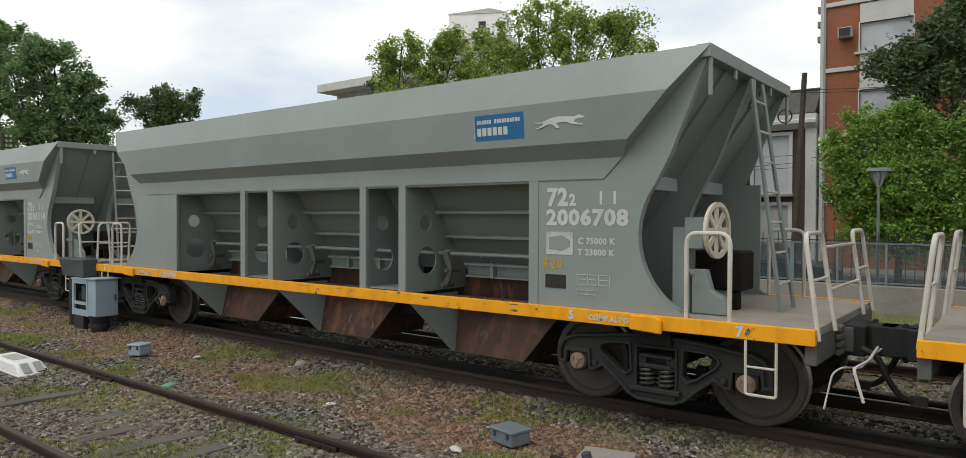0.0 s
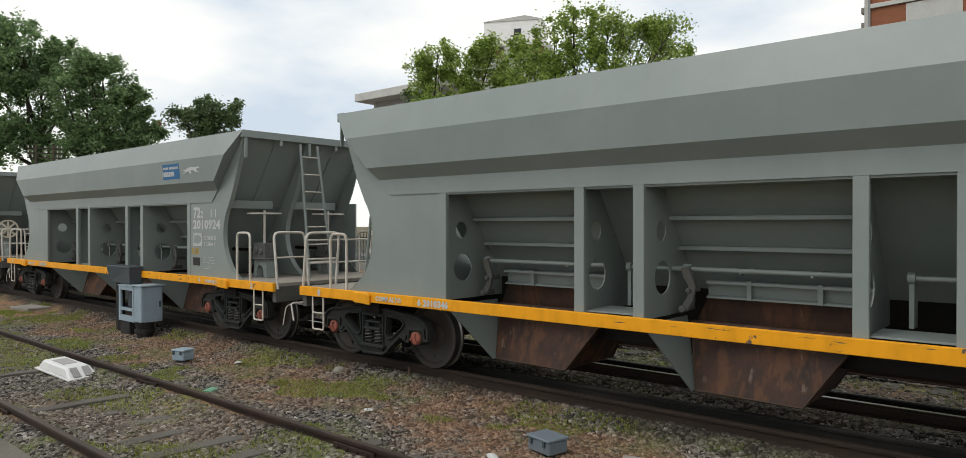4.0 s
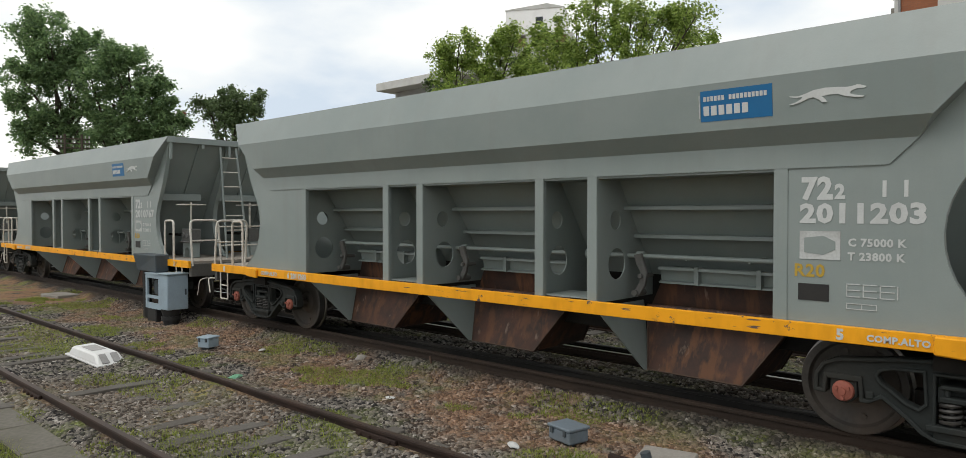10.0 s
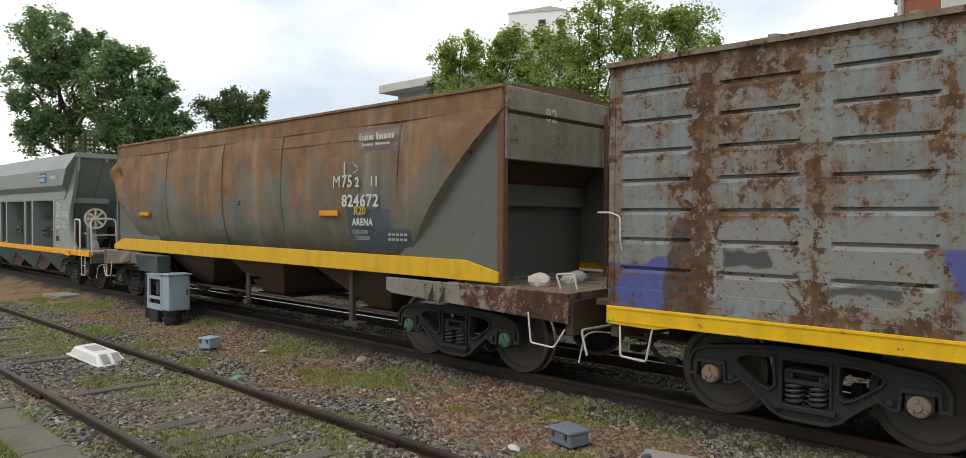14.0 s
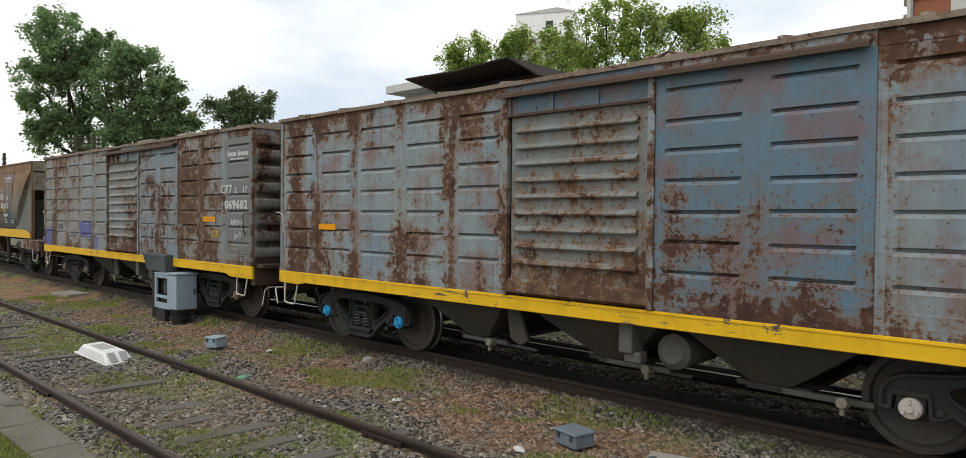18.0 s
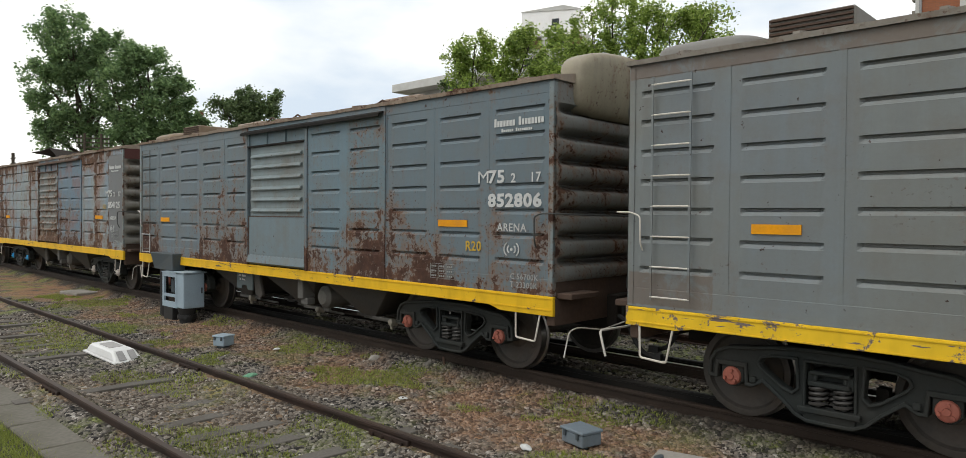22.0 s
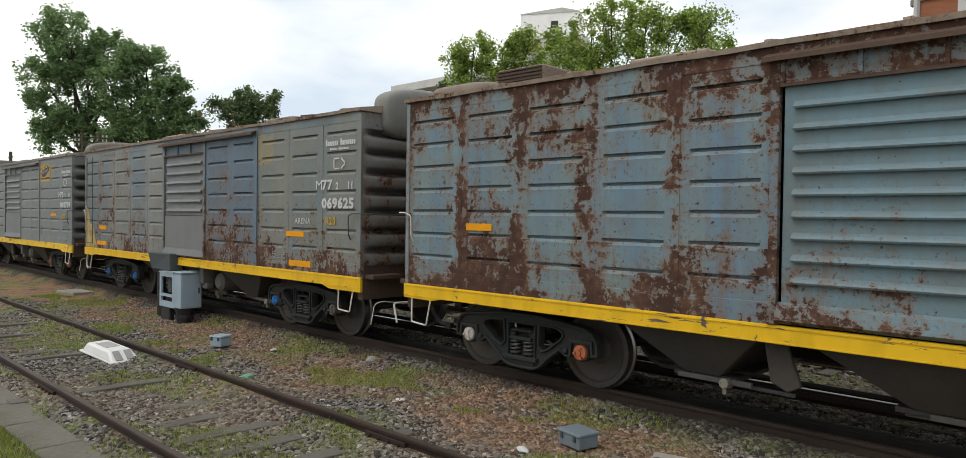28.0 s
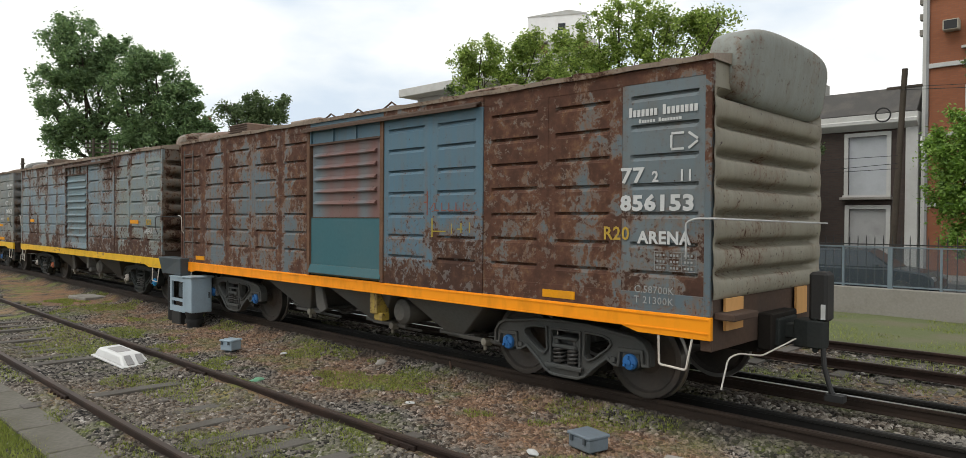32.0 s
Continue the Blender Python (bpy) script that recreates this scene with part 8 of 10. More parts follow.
                caps=((BLUE_CAP, BLUE_CAP), (BLUE_CAP, BLUE_CAP)), wires=((-1.3, 0.12), (-0.5, 0.12), (0.4, 0.14), (2.4, 0.08), (3.6, 0.1)), marks=((4.05, 4.52, 1.17, 1.26), (-5.4, -5.0, 1.19, 1.27)), arrow=(5.72, 2.80), cast=CAST_GREY,
                text=ident("772", "11", "856153", letter="") + [("ARENA", 5.34, 1.84, 0.125, S, 0.006), ("R20", 4.90, 1.87, 0.14, SY, 0.003), ("C.58700K", 5.30, 1.32, 0.075, SFT, 0.0), ("T 21300K", 5.30, 1.21, 0.075, SFT, 0.0)], table=(5.54, 1.56))),
]
for cx, cfg in WAGONS:
    ob = box_wagon(cfg)
    TRAIN.append((ob, cx))
    y0 = -BW - 0.022
    if cfg.get("emblem"):
        # a leaning lens-shaped black emblem, half worn away, on the yellow field
        worn_black = sill_paint("worn_black_emblem", (0.026, 0.027, 0.028), 0.80, 3.0, (0.15, 0.15, 0.15))
        lens = [(3.60 + 0.41 * math.cos(a) * (1 - 0.25 * abs(math.sin(a))), 3.30 + 0.155 * math.sin(a) + 0.075 * math.cos(a)) for a in np.linspace(0, 2 * math.pi, 25)[:-1]]
        part("emblem", Build().prism_y(lens, y0 + 0.016, y0 + 0.021), worn_black, ob, "worn black lens-shaped emblem")
        for x in (3.36, 3.52, 3.68):
            z = 3.355 + 0.18 * (x - 3.55)
            part("emblem_bar", Build().prism_y([(x, z), (x + 0.085, z + 0.015), (x + 0.125, z + 0.080), (x + 0.065, z + 0.070)], y0 + 0.012, y0 + 0.017), YELLOW2, ob)
        for k in range(7):
            x, z = 3.30 + 0.085 * k, 3.205 + 0.014 * k
            part("emblem_bar", Build().prism_y([(x, z), (x + 0.04, z + 0.005), (x + 0.055, z + 0.075), (x + 0.02, z + 0.07)], y0 + 0.012, y0 + 0.017), STENCIL_FAINT, ob)
        for k in range(8):
            part("emblem_bar", Build().box(3.62 + 0.055 * k, 3.655 + 0.055 * k, y0 + 0.014, y0 + 0.02, 3.065, 3.10), worn_black, ob)
    if cfg.get("corner"):
        m = rusted_paint("peeling_yellow_corner", (0.52, 0.38, 0.12), amount=0.42, low=0.05, seed=70.0)
        b = Build().prism_y([(-6.12, 1.14), (-5.25, 1.14), (-5.55, 1.7), (-5.75, 1.78), (-6.0, 2.22), (-6.12, 2.25)], y0 + 0.012, y0 + 0.06)
        part("paint_patch", b, m, ob)
    if cfg["seed"] == 7:
        # tail of the train: marker unit and hanging hose on the coupler
        b = Build()
        b.box(BL + 0.45, BL + 0.64, -0.12, 0.12, 1.01, 1.54)
        part("tail_unit", b, BLACK, ob, "black tail marker unit on the coupler", bevel=0.03)
        part("tail_unit_panel", Build().box(BL + 0.58, BL + 0.625, -0.127, -0.118, 1.04, 1.20), STENCIL, ob)
        b = Build()
        b.tube([(BL + 0.60, -0.1, 0.74), (BL + 0.62, -0.12, 0.55), (BL + 0.68, -0.14, 0.36), (BL + 0.72, -0.16, 0.27)], 0.028, 8)
        b.box(BL + 0.66, BL + 0.84, -0.22, -0.1, 0.21, 0.28)
        part("brake_hose", b, BLACK, ob, smooth=True)
        board = sill_paint("pale_orange_board", (0.62, 0.33, 0.12), 0.2, 4.0)
        for ya, yb in ((-1.25, -0.85), (0.62, 0.95)):
            part("end_board", Build().box(BL + 0.03, BL + 0.06, ya, yb, 0.98, 1.30), board, ob)
        # scrawled red paint, too blurred to read
        b = Build()
        for x0 in (2.05, 2.4, 2.62, 2.84):
            b.tube([(x0, y0 + 0.008, 2.2), (x0 + 0.08, y0 + 0.008, 2.3), (x0 + 0.14, y0 + 0.008, 2.2), (x0 + 0.04, y0 + 0.008, 2.18)], 0.012, 4)
        part("scrawl", b, worn("faded_red_paint", (0.24, 0.09, 0.06), 0.8), ob)

# ---- trees ----
BARK = worn("grey_brown_bark", (0.085, 0.068, 0.052), 0.95, 0, 0.5, 5, (0.03, 0.03, 0.02), 0.5, 0.7)
LEAF_DARK = leaves("dark_green_leaf", (0.115, 0.195, 0.085), (0.340, 0.480, 0.210), 0.5, 0.5)
# Dark tones put the shade inside the crowns into the leaf colour.
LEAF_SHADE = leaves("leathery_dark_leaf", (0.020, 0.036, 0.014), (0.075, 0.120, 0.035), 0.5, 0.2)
LEAF_LIME = leaves("fresh_green_leaf", (0.110, 0.185, 0.028), (0.540, 0.670, 0.170), 0.5, 0.52)
LEAF_BRIGHT = leaves("bright_green_leaf", (0.105, 0.215, 0.028), (0.350, 0.520, 0.100), 0.45, 0.4)
LEAF_DEEP = leaves("deep_green_leaf", (0.070, 0.115, 0.046), (0.220, 0.295, 0.125), 0.5, 0.42)


def crown_mesh(lobes, clumps, per, leaf, seed, spread=0.55, hollow=0.55):
    """Many small leaves in clumps that sit round the outside of a few lobes."""
    rng = np.random.default_rng(seed)
    lobes = np.array(lobes)
    weight = lobes[:, 3] ** 2
    pick = rng.choice(len(lobes), clumps, p=weight / weight.sum())
    d = rng.normal(size=(clumps, 3))
    d /= np.linalg.norm(d, axis=1)[:, None]
    rad = lobes[pick, 3] * (hollow + (1.10 - hollow) * rng.random(clumps) ** 0.6)
    centre = lobes[pick, :3] + d * rad[:, None] * 0.90
    size = spread * (0.4 + 0.9 * rng.random(clumps)) * 0.85
    # half of the clumps sit along shoots that rise out of the lobes
    shoot = rng.normal(size=(len(lobes), 8, 3))
    shoot[..., 2] = np.abs(shoot[..., 2]) + 0.25
    shoot /= np.linalg.norm(shoot, axis=2)[..., None]
    reach = 0.95 + 0.45 * rng.random((len(lobes), 8))
    which = rng.integers(0, 8, clumps)
    along = 0.35 + 0.65 * rng.random(clumps)
    risen = lobes[pick, :3] + shoot[pick, which] * (lobes[pick, 3] * reach[pick, which] * along)[:, None]
    mask = rng.random(clumps) < 0.5
    centre[mask] = risen[mask]
    size[mask] *= (1.25 - 0.75 * along[mask])
    off = rng.normal(size=(clumps, per, 3)) * 0.45
    pos = (centre[:, None] + off * size[:, None, None]).reshape(-1, 3)
    n = len(pos)
    a = rng.normal(size=(n, 3))
    a[:, 2] *= 0.6
    a /= np.linalg.norm(a, axis=1)[:, None]
    c = rng.normal(size=(n, 3))
    c -= a * (a * c).sum(1)[:, None]
    c /= np.linalg.norm(c, axis=1)[:, None]
    s = leaf * (0.6 + 0.8 * rng.random(n))[:, None]
    quad = np.stack([pos - a * s, pos + c * s * 0.55, pos + a * s, pos - c * s * 0.55], 1).reshape(-1, 3)
    me = bpy.data.meshes.new("crown")
    me.vertices.add(4 * n)
    me.vertices.foreach_set("co", quad.ravel())
    me.loops.add(4 * n)
    me.loops.foreach_set("vertex_index", np.arange(4 * n))
    me.polygons.add(n)
    me.polygons.foreach_set("loop_start", np.arange(n) * 4)
    me.polygons.foreach_set("loop_total", np.full(n, 4))
    me.update()
    return me


def tree(label, foot, lobes, leaf_mat, clumps, per, leaf, seed, trunk=0.3, fork=0.35, spread=0.55):
    root = thing("tree", label, "tree", "trees")
    root.matrix_basis = pose(*foot)
    rng = random.Random(seed)
    f = Vector(foot)
    top = Vector((sum(l[0] for l in lobes) / len(lobes), sum(l[1] for l in lobes) / len(lobes), max(l[2] for l in lobes))) - f
    b = Build()
    mid = Vector((top.x * 0.15, top.y * 0.15, top.z * fork))
    b.rod((0, 0, -0.1), mid, trunk, 10, r2=trunk * 0.75)
    part("trunk", b, BARK, root, smooth=True)
    for l in lobes:
        e = Vector(l[:3]) - f
        way = [mid - Vector((0, 0, 0.2))]
        for k in (0.35, 0.7, 1.0):
            way.append(mid.lerp(e, k) + Vector((rng.uniform(-0.3, 0.3), rng.uniform(-0.3, 0.3), rng.uniform(-0.1, 0.4))))
        b = Build()
        for i, (p, q) in enumerate(zip(way, way[1:])):
            b.rod(p, q, trunk * (0.42 - 0.12 * i), 6, r2=trunk * (0.30 - 0.10 * i))
        for k in range(4):
            q = e + Vector((rng.uniform(-1, 1), rng.uniform(-1, 1), rng.uniform(-0.6, 1))) * l[3] * 0.8
            b.rod(way[-2].lerp(way[-1], rng.random()), q, trunk * 0.09, 4, r2=0.01)
        part("limb", b, BARK, root)
    me = crown_mesh([(l[0] - f.x, l[1] - f.y, l[2] - f.z, l[3]) for l in lobes], clumps, per, leaf, seed, spread)
    part("crown", me, leaf_mat, root)
    return root


tree("tall dark green broadleaf tree beyond the train", (-49.6, 15.6, -0.2), [(-50.1, 14.1, 13.2, 1.7), (-49.3, 16.4, 12.3, 1.4), (-50.3, 13.2, 10.2, 1.35), (-49.7, 15.2, 10.4, 1.5), (-50.0, 14.2, 7.6, 1.45), (-50.2, 13.5, 6.7, 1.1), (-49.9, 14.7, 11.8, 1.6), (-50.4, 12.8, 8.9, 0.8), (-49.5, 15.9, 6.5, 1.3), (-49.4, 16.1, 8.4, 1.0)], LEAF_DARK, 640, 62, 0.100, 1, 0.45, 0.42, 0.62)
tree("dark green broadleaf tree with a ragged crown", (-46.6, 18.0, -0.2), [(-46.7, 18.0, 11.0, 1.6), (-46.2, 19.2, 9.7, 1.35), (-47.0, 17.0, 8.8, 1.5), (-46.4, 18.7, 8.1, 1.4), (-47.1, 16.7, 7.5, 1.1), (-46.9, 17.2, 11.5, 1.1), (-45.9, 19.7, 8.7, 0.9), (-46.7, 17.9, 6.8, 1.4), (-47.3, 16.1, 10.3, 1.2), (-45.7, 20.2, 7.7, 1.1), (-47.2, 16.4, 6.4, 1.2), (-46.0, 19.4, 6.8, 1.3)], LEAF_DARK, 680, 62, 0.100, 2, 0.40, 0.35, 0.60)
tree("smaller deep green tree behind the train", (-40.6, 21.8, -0.2), [(-40.6, 21.7, 9.0, 0.8), (-39.9, 22.9, 8.8, 0.7), (-41.4, 20.1, 8.5, 0.6), (-40.9, 21.1, 8.2, 0.9), (-40.2, 22.4, 8.2, 0.8), (-40.7, 21.6, 7.0, 1.2)], LEAF_DEEP, 230, 62, 0.09, 3, 0.25, 0.5, 0.5)
tree("fresh green street tree with an uneven crown", (-18.2, 26.2, -0.2), [(-19.2, 25.6, 9.6, 1.2), (-18.3, 26.3, 10.5, 1.0), (-17.5, 26.8, 11.2, 1.0), (-16.3, 27.5, 10.6, 1.1), (-15.4, 28.0, 10.3, 0.9), (-14.8, 28.4, 9.7, 1.0), (-14.3, 28.6, 10.4, 0.7), (-18.6, 26.1, 8.4, 1.7), (-17.0, 27.1, 8.9, 1.6), (-15.4, 28.0, 8.5, 1.3), (-18.1, 26.4, 6.7, 1.9), (-16.3, 27.5, 6.4, 1.9), (-14.7, 28.4, 6.6, 1.6), (-17.7, 26.7, 4.8, 1.6), (-15.6, 27.9, 4.8, 1.6), (-13.2, 27.5, 9.0, 1.0), (-12.7, 27.8, 7.4, 1.2), (-14.0, 27.4, 7.0, 1.7), (-13.0, 27.8, 5.4, 1.5), (-14.6, 27.2, 4.4, 1.8), (-13.1, 27.6, 3.6, 1.4), (-15.2, 27.4, 2.5, 1.4), (-13.3, 27.8, 10.1, 0.7), (-16.6, 27.0, 3.0, 1.5), (-18.4, 26.6, 3.2, 1.4)], LEAF_LIME, 1020, 80, 0.072, 4, 0.26, 0.22, 0.62)
tree("fresh green street tree with thin upper twigs", (-25.4, 26.2, -0.2), [(-25.8, 25.1, 9.9, 0.8), (-25.2, 25.7, 10.4, 0.8), (-24.0, 26.8, 10.0, 1.1), (-23.1, 27.6, 10.3, 1.2), (-25.0, 25.9, 9.0, 1.6), (-22.9, 27.8, 8.6, 1.6), (-24.3, 26.6, 6.7, 2.2), (-22.4, 28.2, 6.4, 1.9), (-23.3, 27.4, 4.2, 1.9), (-25.6, 25.3, 7.0, 1.6)], LEAF_LIME, 650, 80, 0.072, 5, 0.24, 0.25, 0.62)
tree("leafy green street tree that hides the house corner", (-27.6, 27.2, -0.2), [(-28.6, 26.9, 6.6, 1.4), (-27.0, 27.3, 4.2, 1.6), (-28.6, 26.9, 3.4, 1.6), (-26.0, 27.6, 2.6, 1.4), (-26.4, 27.4, 6.2, 1.6), (-27.4, 27.2, 8.2, 1.2), (-25.0, 27.8, 4.6, 1.5)], LEAF_DEEP, 520, 60, 0.085, 14, 0.2, 0.4, 0.6)
tree("dense street tree behind the fence, leaves coloured dark for shade", (-21.4, 27.8, -0.2), [(-22.2, 27.6, 3.8, 1.7), (-20.8, 27.6, 4.8, 1.6), (-20.4, 27.8, 2.6, 1.4), (-22.4, 27.8, 2.0, 1.3), (-20.2, 27.6, 6.4, 1.5), (-21.6, 27.8, 5.8, 1.6), (-23.6, 27.4, 3.0, 1.4), (-19.2, 27.8, 4.0, 1.4), (-21.2, 27.8, 7.4, 1.2)], LEAF_SHADE, 760, 58, 0.10, 15, 0.22, 0.35, 0.6)
# Added dark leaves stand in for the shaded lower crowns of the street trees.
tree("added leaf mass behind the fence, coloured dark for crown shade", (-15.0, 28.8, -0.2), [(-16.5, 28.8, 3.4, 1.5), (-15.0, 28.8, 2.2, 1.4), (-13.6, 28.8, 3.2, 1.4), (-15.4, 28.8, 5.0, 1.6), (-13.2, 28.8, 5.2, 1.3), (-17.4, 28.6, 2.2, 1.2), (-16.8, 28.6, 5.6, 1.4)], LEAF_SHADE, 520, 54, 0.10, 16, 0.2, 0.35, 0.6)
tree("bright green feathery tree behind the fence", (-3.2, 25.0, -0.2), [(-4.7, 25, 4.0, 0.8), (-3.9, 25.3, 4.6, 0.9), (-3.0, 25, 4.7, 0.8), (-4.2, 24.6, 3.2, 0.9), (-3.2, 24.5, 3.3, 0.9), (-2.2, 25, 4.0, 0.9), (-1.8, 25, 2.7, 0.9), (-2.8, 24.6, 2.4, 0.8), (-3.8, 25, 2.5, 0.6), (-0.8, 25, 3.6, 0.9), (-1.2, 25, 4.5, 0.8), (-4.1, 24.9, 1.7, 0.8), (-3.0, 24.8, 1.5, 0.9), (-1.9, 24.9, 1.6, 0.9), (-0.8, 25, 2.2, 0.9), (-4.8, 25, 2.7, 0.6)], LEAF_BRIGHT, 1250, 64, 0.055, 6, 0.12, 0.25, 0.42)
tree("dark leafy tree before the brick apartment block", (-1.2, 29.0, -0.2), [(-3.9, 29, 7.5, 0.8), (-3.0, 29, 7.8, 1.0), (-2.1, 29, 8.3, 1.1), (-2.3, 29, 6.4, 1.0), (-3.3, 29, 6.5, 0.7), (-4.5, 29, 7.7, 0.4), (-0.9, 29, 7.4, 1.2), (-0.6, 29, 9.0, 1.2), (-1.5, 29, 10.0, 1.0)], LEAF_DEEP, 620, 56, 0.075, 7, 0.2, 0.5, 0.45)
tree("small dark tree on the pavement before the house", (-11.4, 29.5, -0.1), [(-12.0, 29.5, 4.4, 1.0), (-11.0, 29.5, 4.6, 0.9), (-12.6, 29.5, 3.4, 0.9), (-11.6, 29.3, 3.2, 0.9), (-12.3, 29.6, 5.4, 0.7)], LEAF_DEEP, 260, 56, 0.075, 8, 0.10, 0.45, 0.45)

# ---- street beyond the tracks ----
GROUND2, nt2, p2 = material("short_grass_and_earth")
v2 = coords(nt2)
f2 = noise_tex(nt2, v2, 34, 6, 0.7)
b2 = noise_tex(nt2, v2, 0.5, 6, 0.65)
c2 = mixc(nt2, f2, (0.060, 0.075, 0.028), (0.170, 0.190, 0.075))
c2 = mixc(nt2, maths(nt2, "MULTIPLY", ramp(nt2, b2, 0.5, 0.65), 0.7), c2, (0.16, 0.135, 0.095))
nt2.links.new(c2, p2.inputs["Base Color"])
p2.inputs["Roughness"].default_value = 0.95
bump(nt2, p2, f2, 0.8, 0.03)
b = Build()
nx, ny = 120, 14
vs = [(-70 + 84 * i / nx, 13.9 + 5.0 * j / ny, -0.165 + 0.035 * noise.noise((i * 0.35, j * 0.5, 1.0)) - (0.06 if j == 0 else 0)) for j in range(ny + 1) for i in range(nx + 1)]
b.add(vs, [(j * (nx + 1) + i, j * (nx + 1) + i + 1, (j + 1) * (nx + 1) + i + 1, (j + 1) * (nx + 1) + i) for j in range(ny) for i in range(nx)])
solid("lawn", b, GROUND2, "patchy short grass strip before the low wall", "grass", kind="structure", smooth=True)
ASPHALT = worn("grey_asphalt", (0.055, 0.055, 0.056), 0.9, 0, 0.3, 8, (0.09, 0.085, 0.08), 0.4)
PAVING = worn("pale_paving", (0.27, 0.255, 0.235), 0.9, 0, 0.2, 4)
solid("road", Build().box(-120, 60, 20.2, 30.0, -0.4, -0.12), ASPHALT, "grey asphalt street beyond the fence", "road", kind="structure")
solid("pavement", Build().box(-120, 60, 30.0, 32.95, -0.4, 0.02), PAVING, "pale concrete pavement along the houses", "pavement", kind="structure", bevel=0.02)
WALLC = worn("stained_concrete_wall", (0.285, 0.265, 0.235), 0.95, 0, 0.25, 3, (0.13, 0.115, 0.09), 0.8, 0.4)
solid("low_wall", Build().box(-110, 40, 18.88, 19.12, -0.3, 0.49), WALLC, "low stained concrete wall under the fence", "wall", kind="structure", bevel=0.015)
FENCE_STEEL = worn("blue_grey_fence_steel", (0.20, 0.25, 0.28), 0.5, 0.2)
MESHPANE = glass_pane("blue_grey_fence_pane", (0.105, 0.130, 0.145), 0.25, 0.26)
SPIKE = worn("dark_iron", (0.03, 0.03, 0.03), 0.6)
fence = thing("fence", "blue-grey steel fence with translucent panels on the low wall", "fence")
POST_M = Build().box(-0.025, 0.025, -0.025, 0.025, 0.49, 1.50).mesh("post", mats=(FENCE_STEEL,))
THICK_M = Build().box(-0.05, 0.05, -0.04, 0.04, 0.40, 1.50).mesh("post", mats=(FENCE_STEEL,))
PANE_M = Build().box(-0.50, 0.50, -0.006, 0.006, 0.56, 1.47).mesh("pane", mats=(MESHPANE,))
RAIL_M = Build().box(-0.53, 0.53, -0.02, 0.02, 1.465, 1.50).mesh("fence_rail", mats=(FENCE_STEEL,))
LOW_M = Build().box(-0.53, 0.53, -0.02, 0.02, 0.53, 0.565).mesh("fence_rail", mats=(FENCE_STEEL,))
for k in range(40):
    x = -40.46 + 1.05 * k
    part("post", THICK_M if k % 3 == 1 else POST_M, FENCE_STEEL, fence, at=pose(x, 19.0, 0))
    part("pane", PANE_M, MESHPANE, fence, at=pose(x + 0.525, 19.0, 0))
    part("fence_rail", RAIL_M, FENCE_STEEL, fence, at=pose(x + 0.525, 19.0, 0))
    part("fence_rail", LOW_M, FENCE_STEEL, fence, at=pose(x + 0.525, 19.0, 0))
railing = thing("railing", "row of dark iron spikes behind the fence", "railing")
SPIKE_M = Build().box(-0.010, 0.010, -0.010, 0.010, 0.0, 1.78).rod((0, 0, 1.78), (0, 0, 1.90), 0.016, 4, r2=0.002).mesh("spike", mats=(SPIKE,))
for k in range(150):
    part("spike", SPIKE_M, SPIKE, railing, at=pose(-27 + 0.2 * k, 20.1, -0.14))
part("railing_bar", Build().box(-27.1, 3.0, 20.085, 20.115, 1.50, 1.53), SPIKE, railing)


def facade(parent, name, x0, x1, z0, z1, y, thick, holes, mat):
    """A wall with real openings (x0, x1, z0, z1)."""
    xs = sorted({x0, x1, *(h[0] for h in holes), *(h[1] for h in holes)})
    zs = sorted({z0, z1, *(h[2] for h in holes), *(h[3] for h in holes)})
    b = Build()
    for a, c in zip(xs, xs[1:]):
        for d, e in zip(zs, zs[1:]):
            if not any(h[0] <= (a + c) / 2 <= h[1] and h[2] <= (d + e) / 2 <= h[3] for h in holes):
                b.box(a, c, y, y + thick, d, e)
    me = b.mesh(name)
    bm = bmesh.new()
    bm.from_mesh(me)
    bmesh.ops.remove_doubles(bm, verts=bm.verts, dist=0.0005)
    bm.to_mesh(me)
    bm.free()
    return part(name, me, mat, parent)


def window(parent, x0, x1, z0, z1, y, frame_mat, pane_mat, sill=True, shutter=None, f=0.09):
    w = part("window", Build().box(x0 - f, x1 + f, y - 0.05, y + 0.02, z1, z1 + f), frame_mat, parent)
    part("frame", Build().box(x0 - f, x0, y - 0.05, y + 0.02, z0, z1), frame_mat, w)
    part("frame", Build().box(x1, x1 + f, y - 0.05, y + 0.02, z0, z1), frame_mat, w)
    part("shutter" if shutter else "pane", Build().box(x0, x1, y + 0.10, y + 0.13, z0, z1), shutter or pane_mat, w)
    if sill:
        part("sill", Build().box(x0 - 0.18, x1 + 0.18, y - 0.16, y + 0.02, z0 - 0.10, z0), frame_mat, w)


WHITEP = worn("off_white_paint", (0.56, 0.555, 0.53), 0.8, 0, 0.1, 3, (0.35, 0.33, 0.30), 0.5)
BLIND = worn("white_roller_blind", (0.48, 0.50, 0.52), 0.6, 0, 0.08, 3)
DARKPANE = glass_pane("dark_window_glass", (0.02, 0.025, 0.03), 0.05)
HOUSE_BRICK = brick_wall("dark_brown_brick", (0.050, 0.034, 0.028), (0.066, 0.044, 0.035), (0.052, 0.047, 0.042))
RED_BRICK = brick_wall("red_brick", (0.275, 0.098, 0.045), (0.315, 0.115, 0.054), (0.245, 0.105, 0.060))
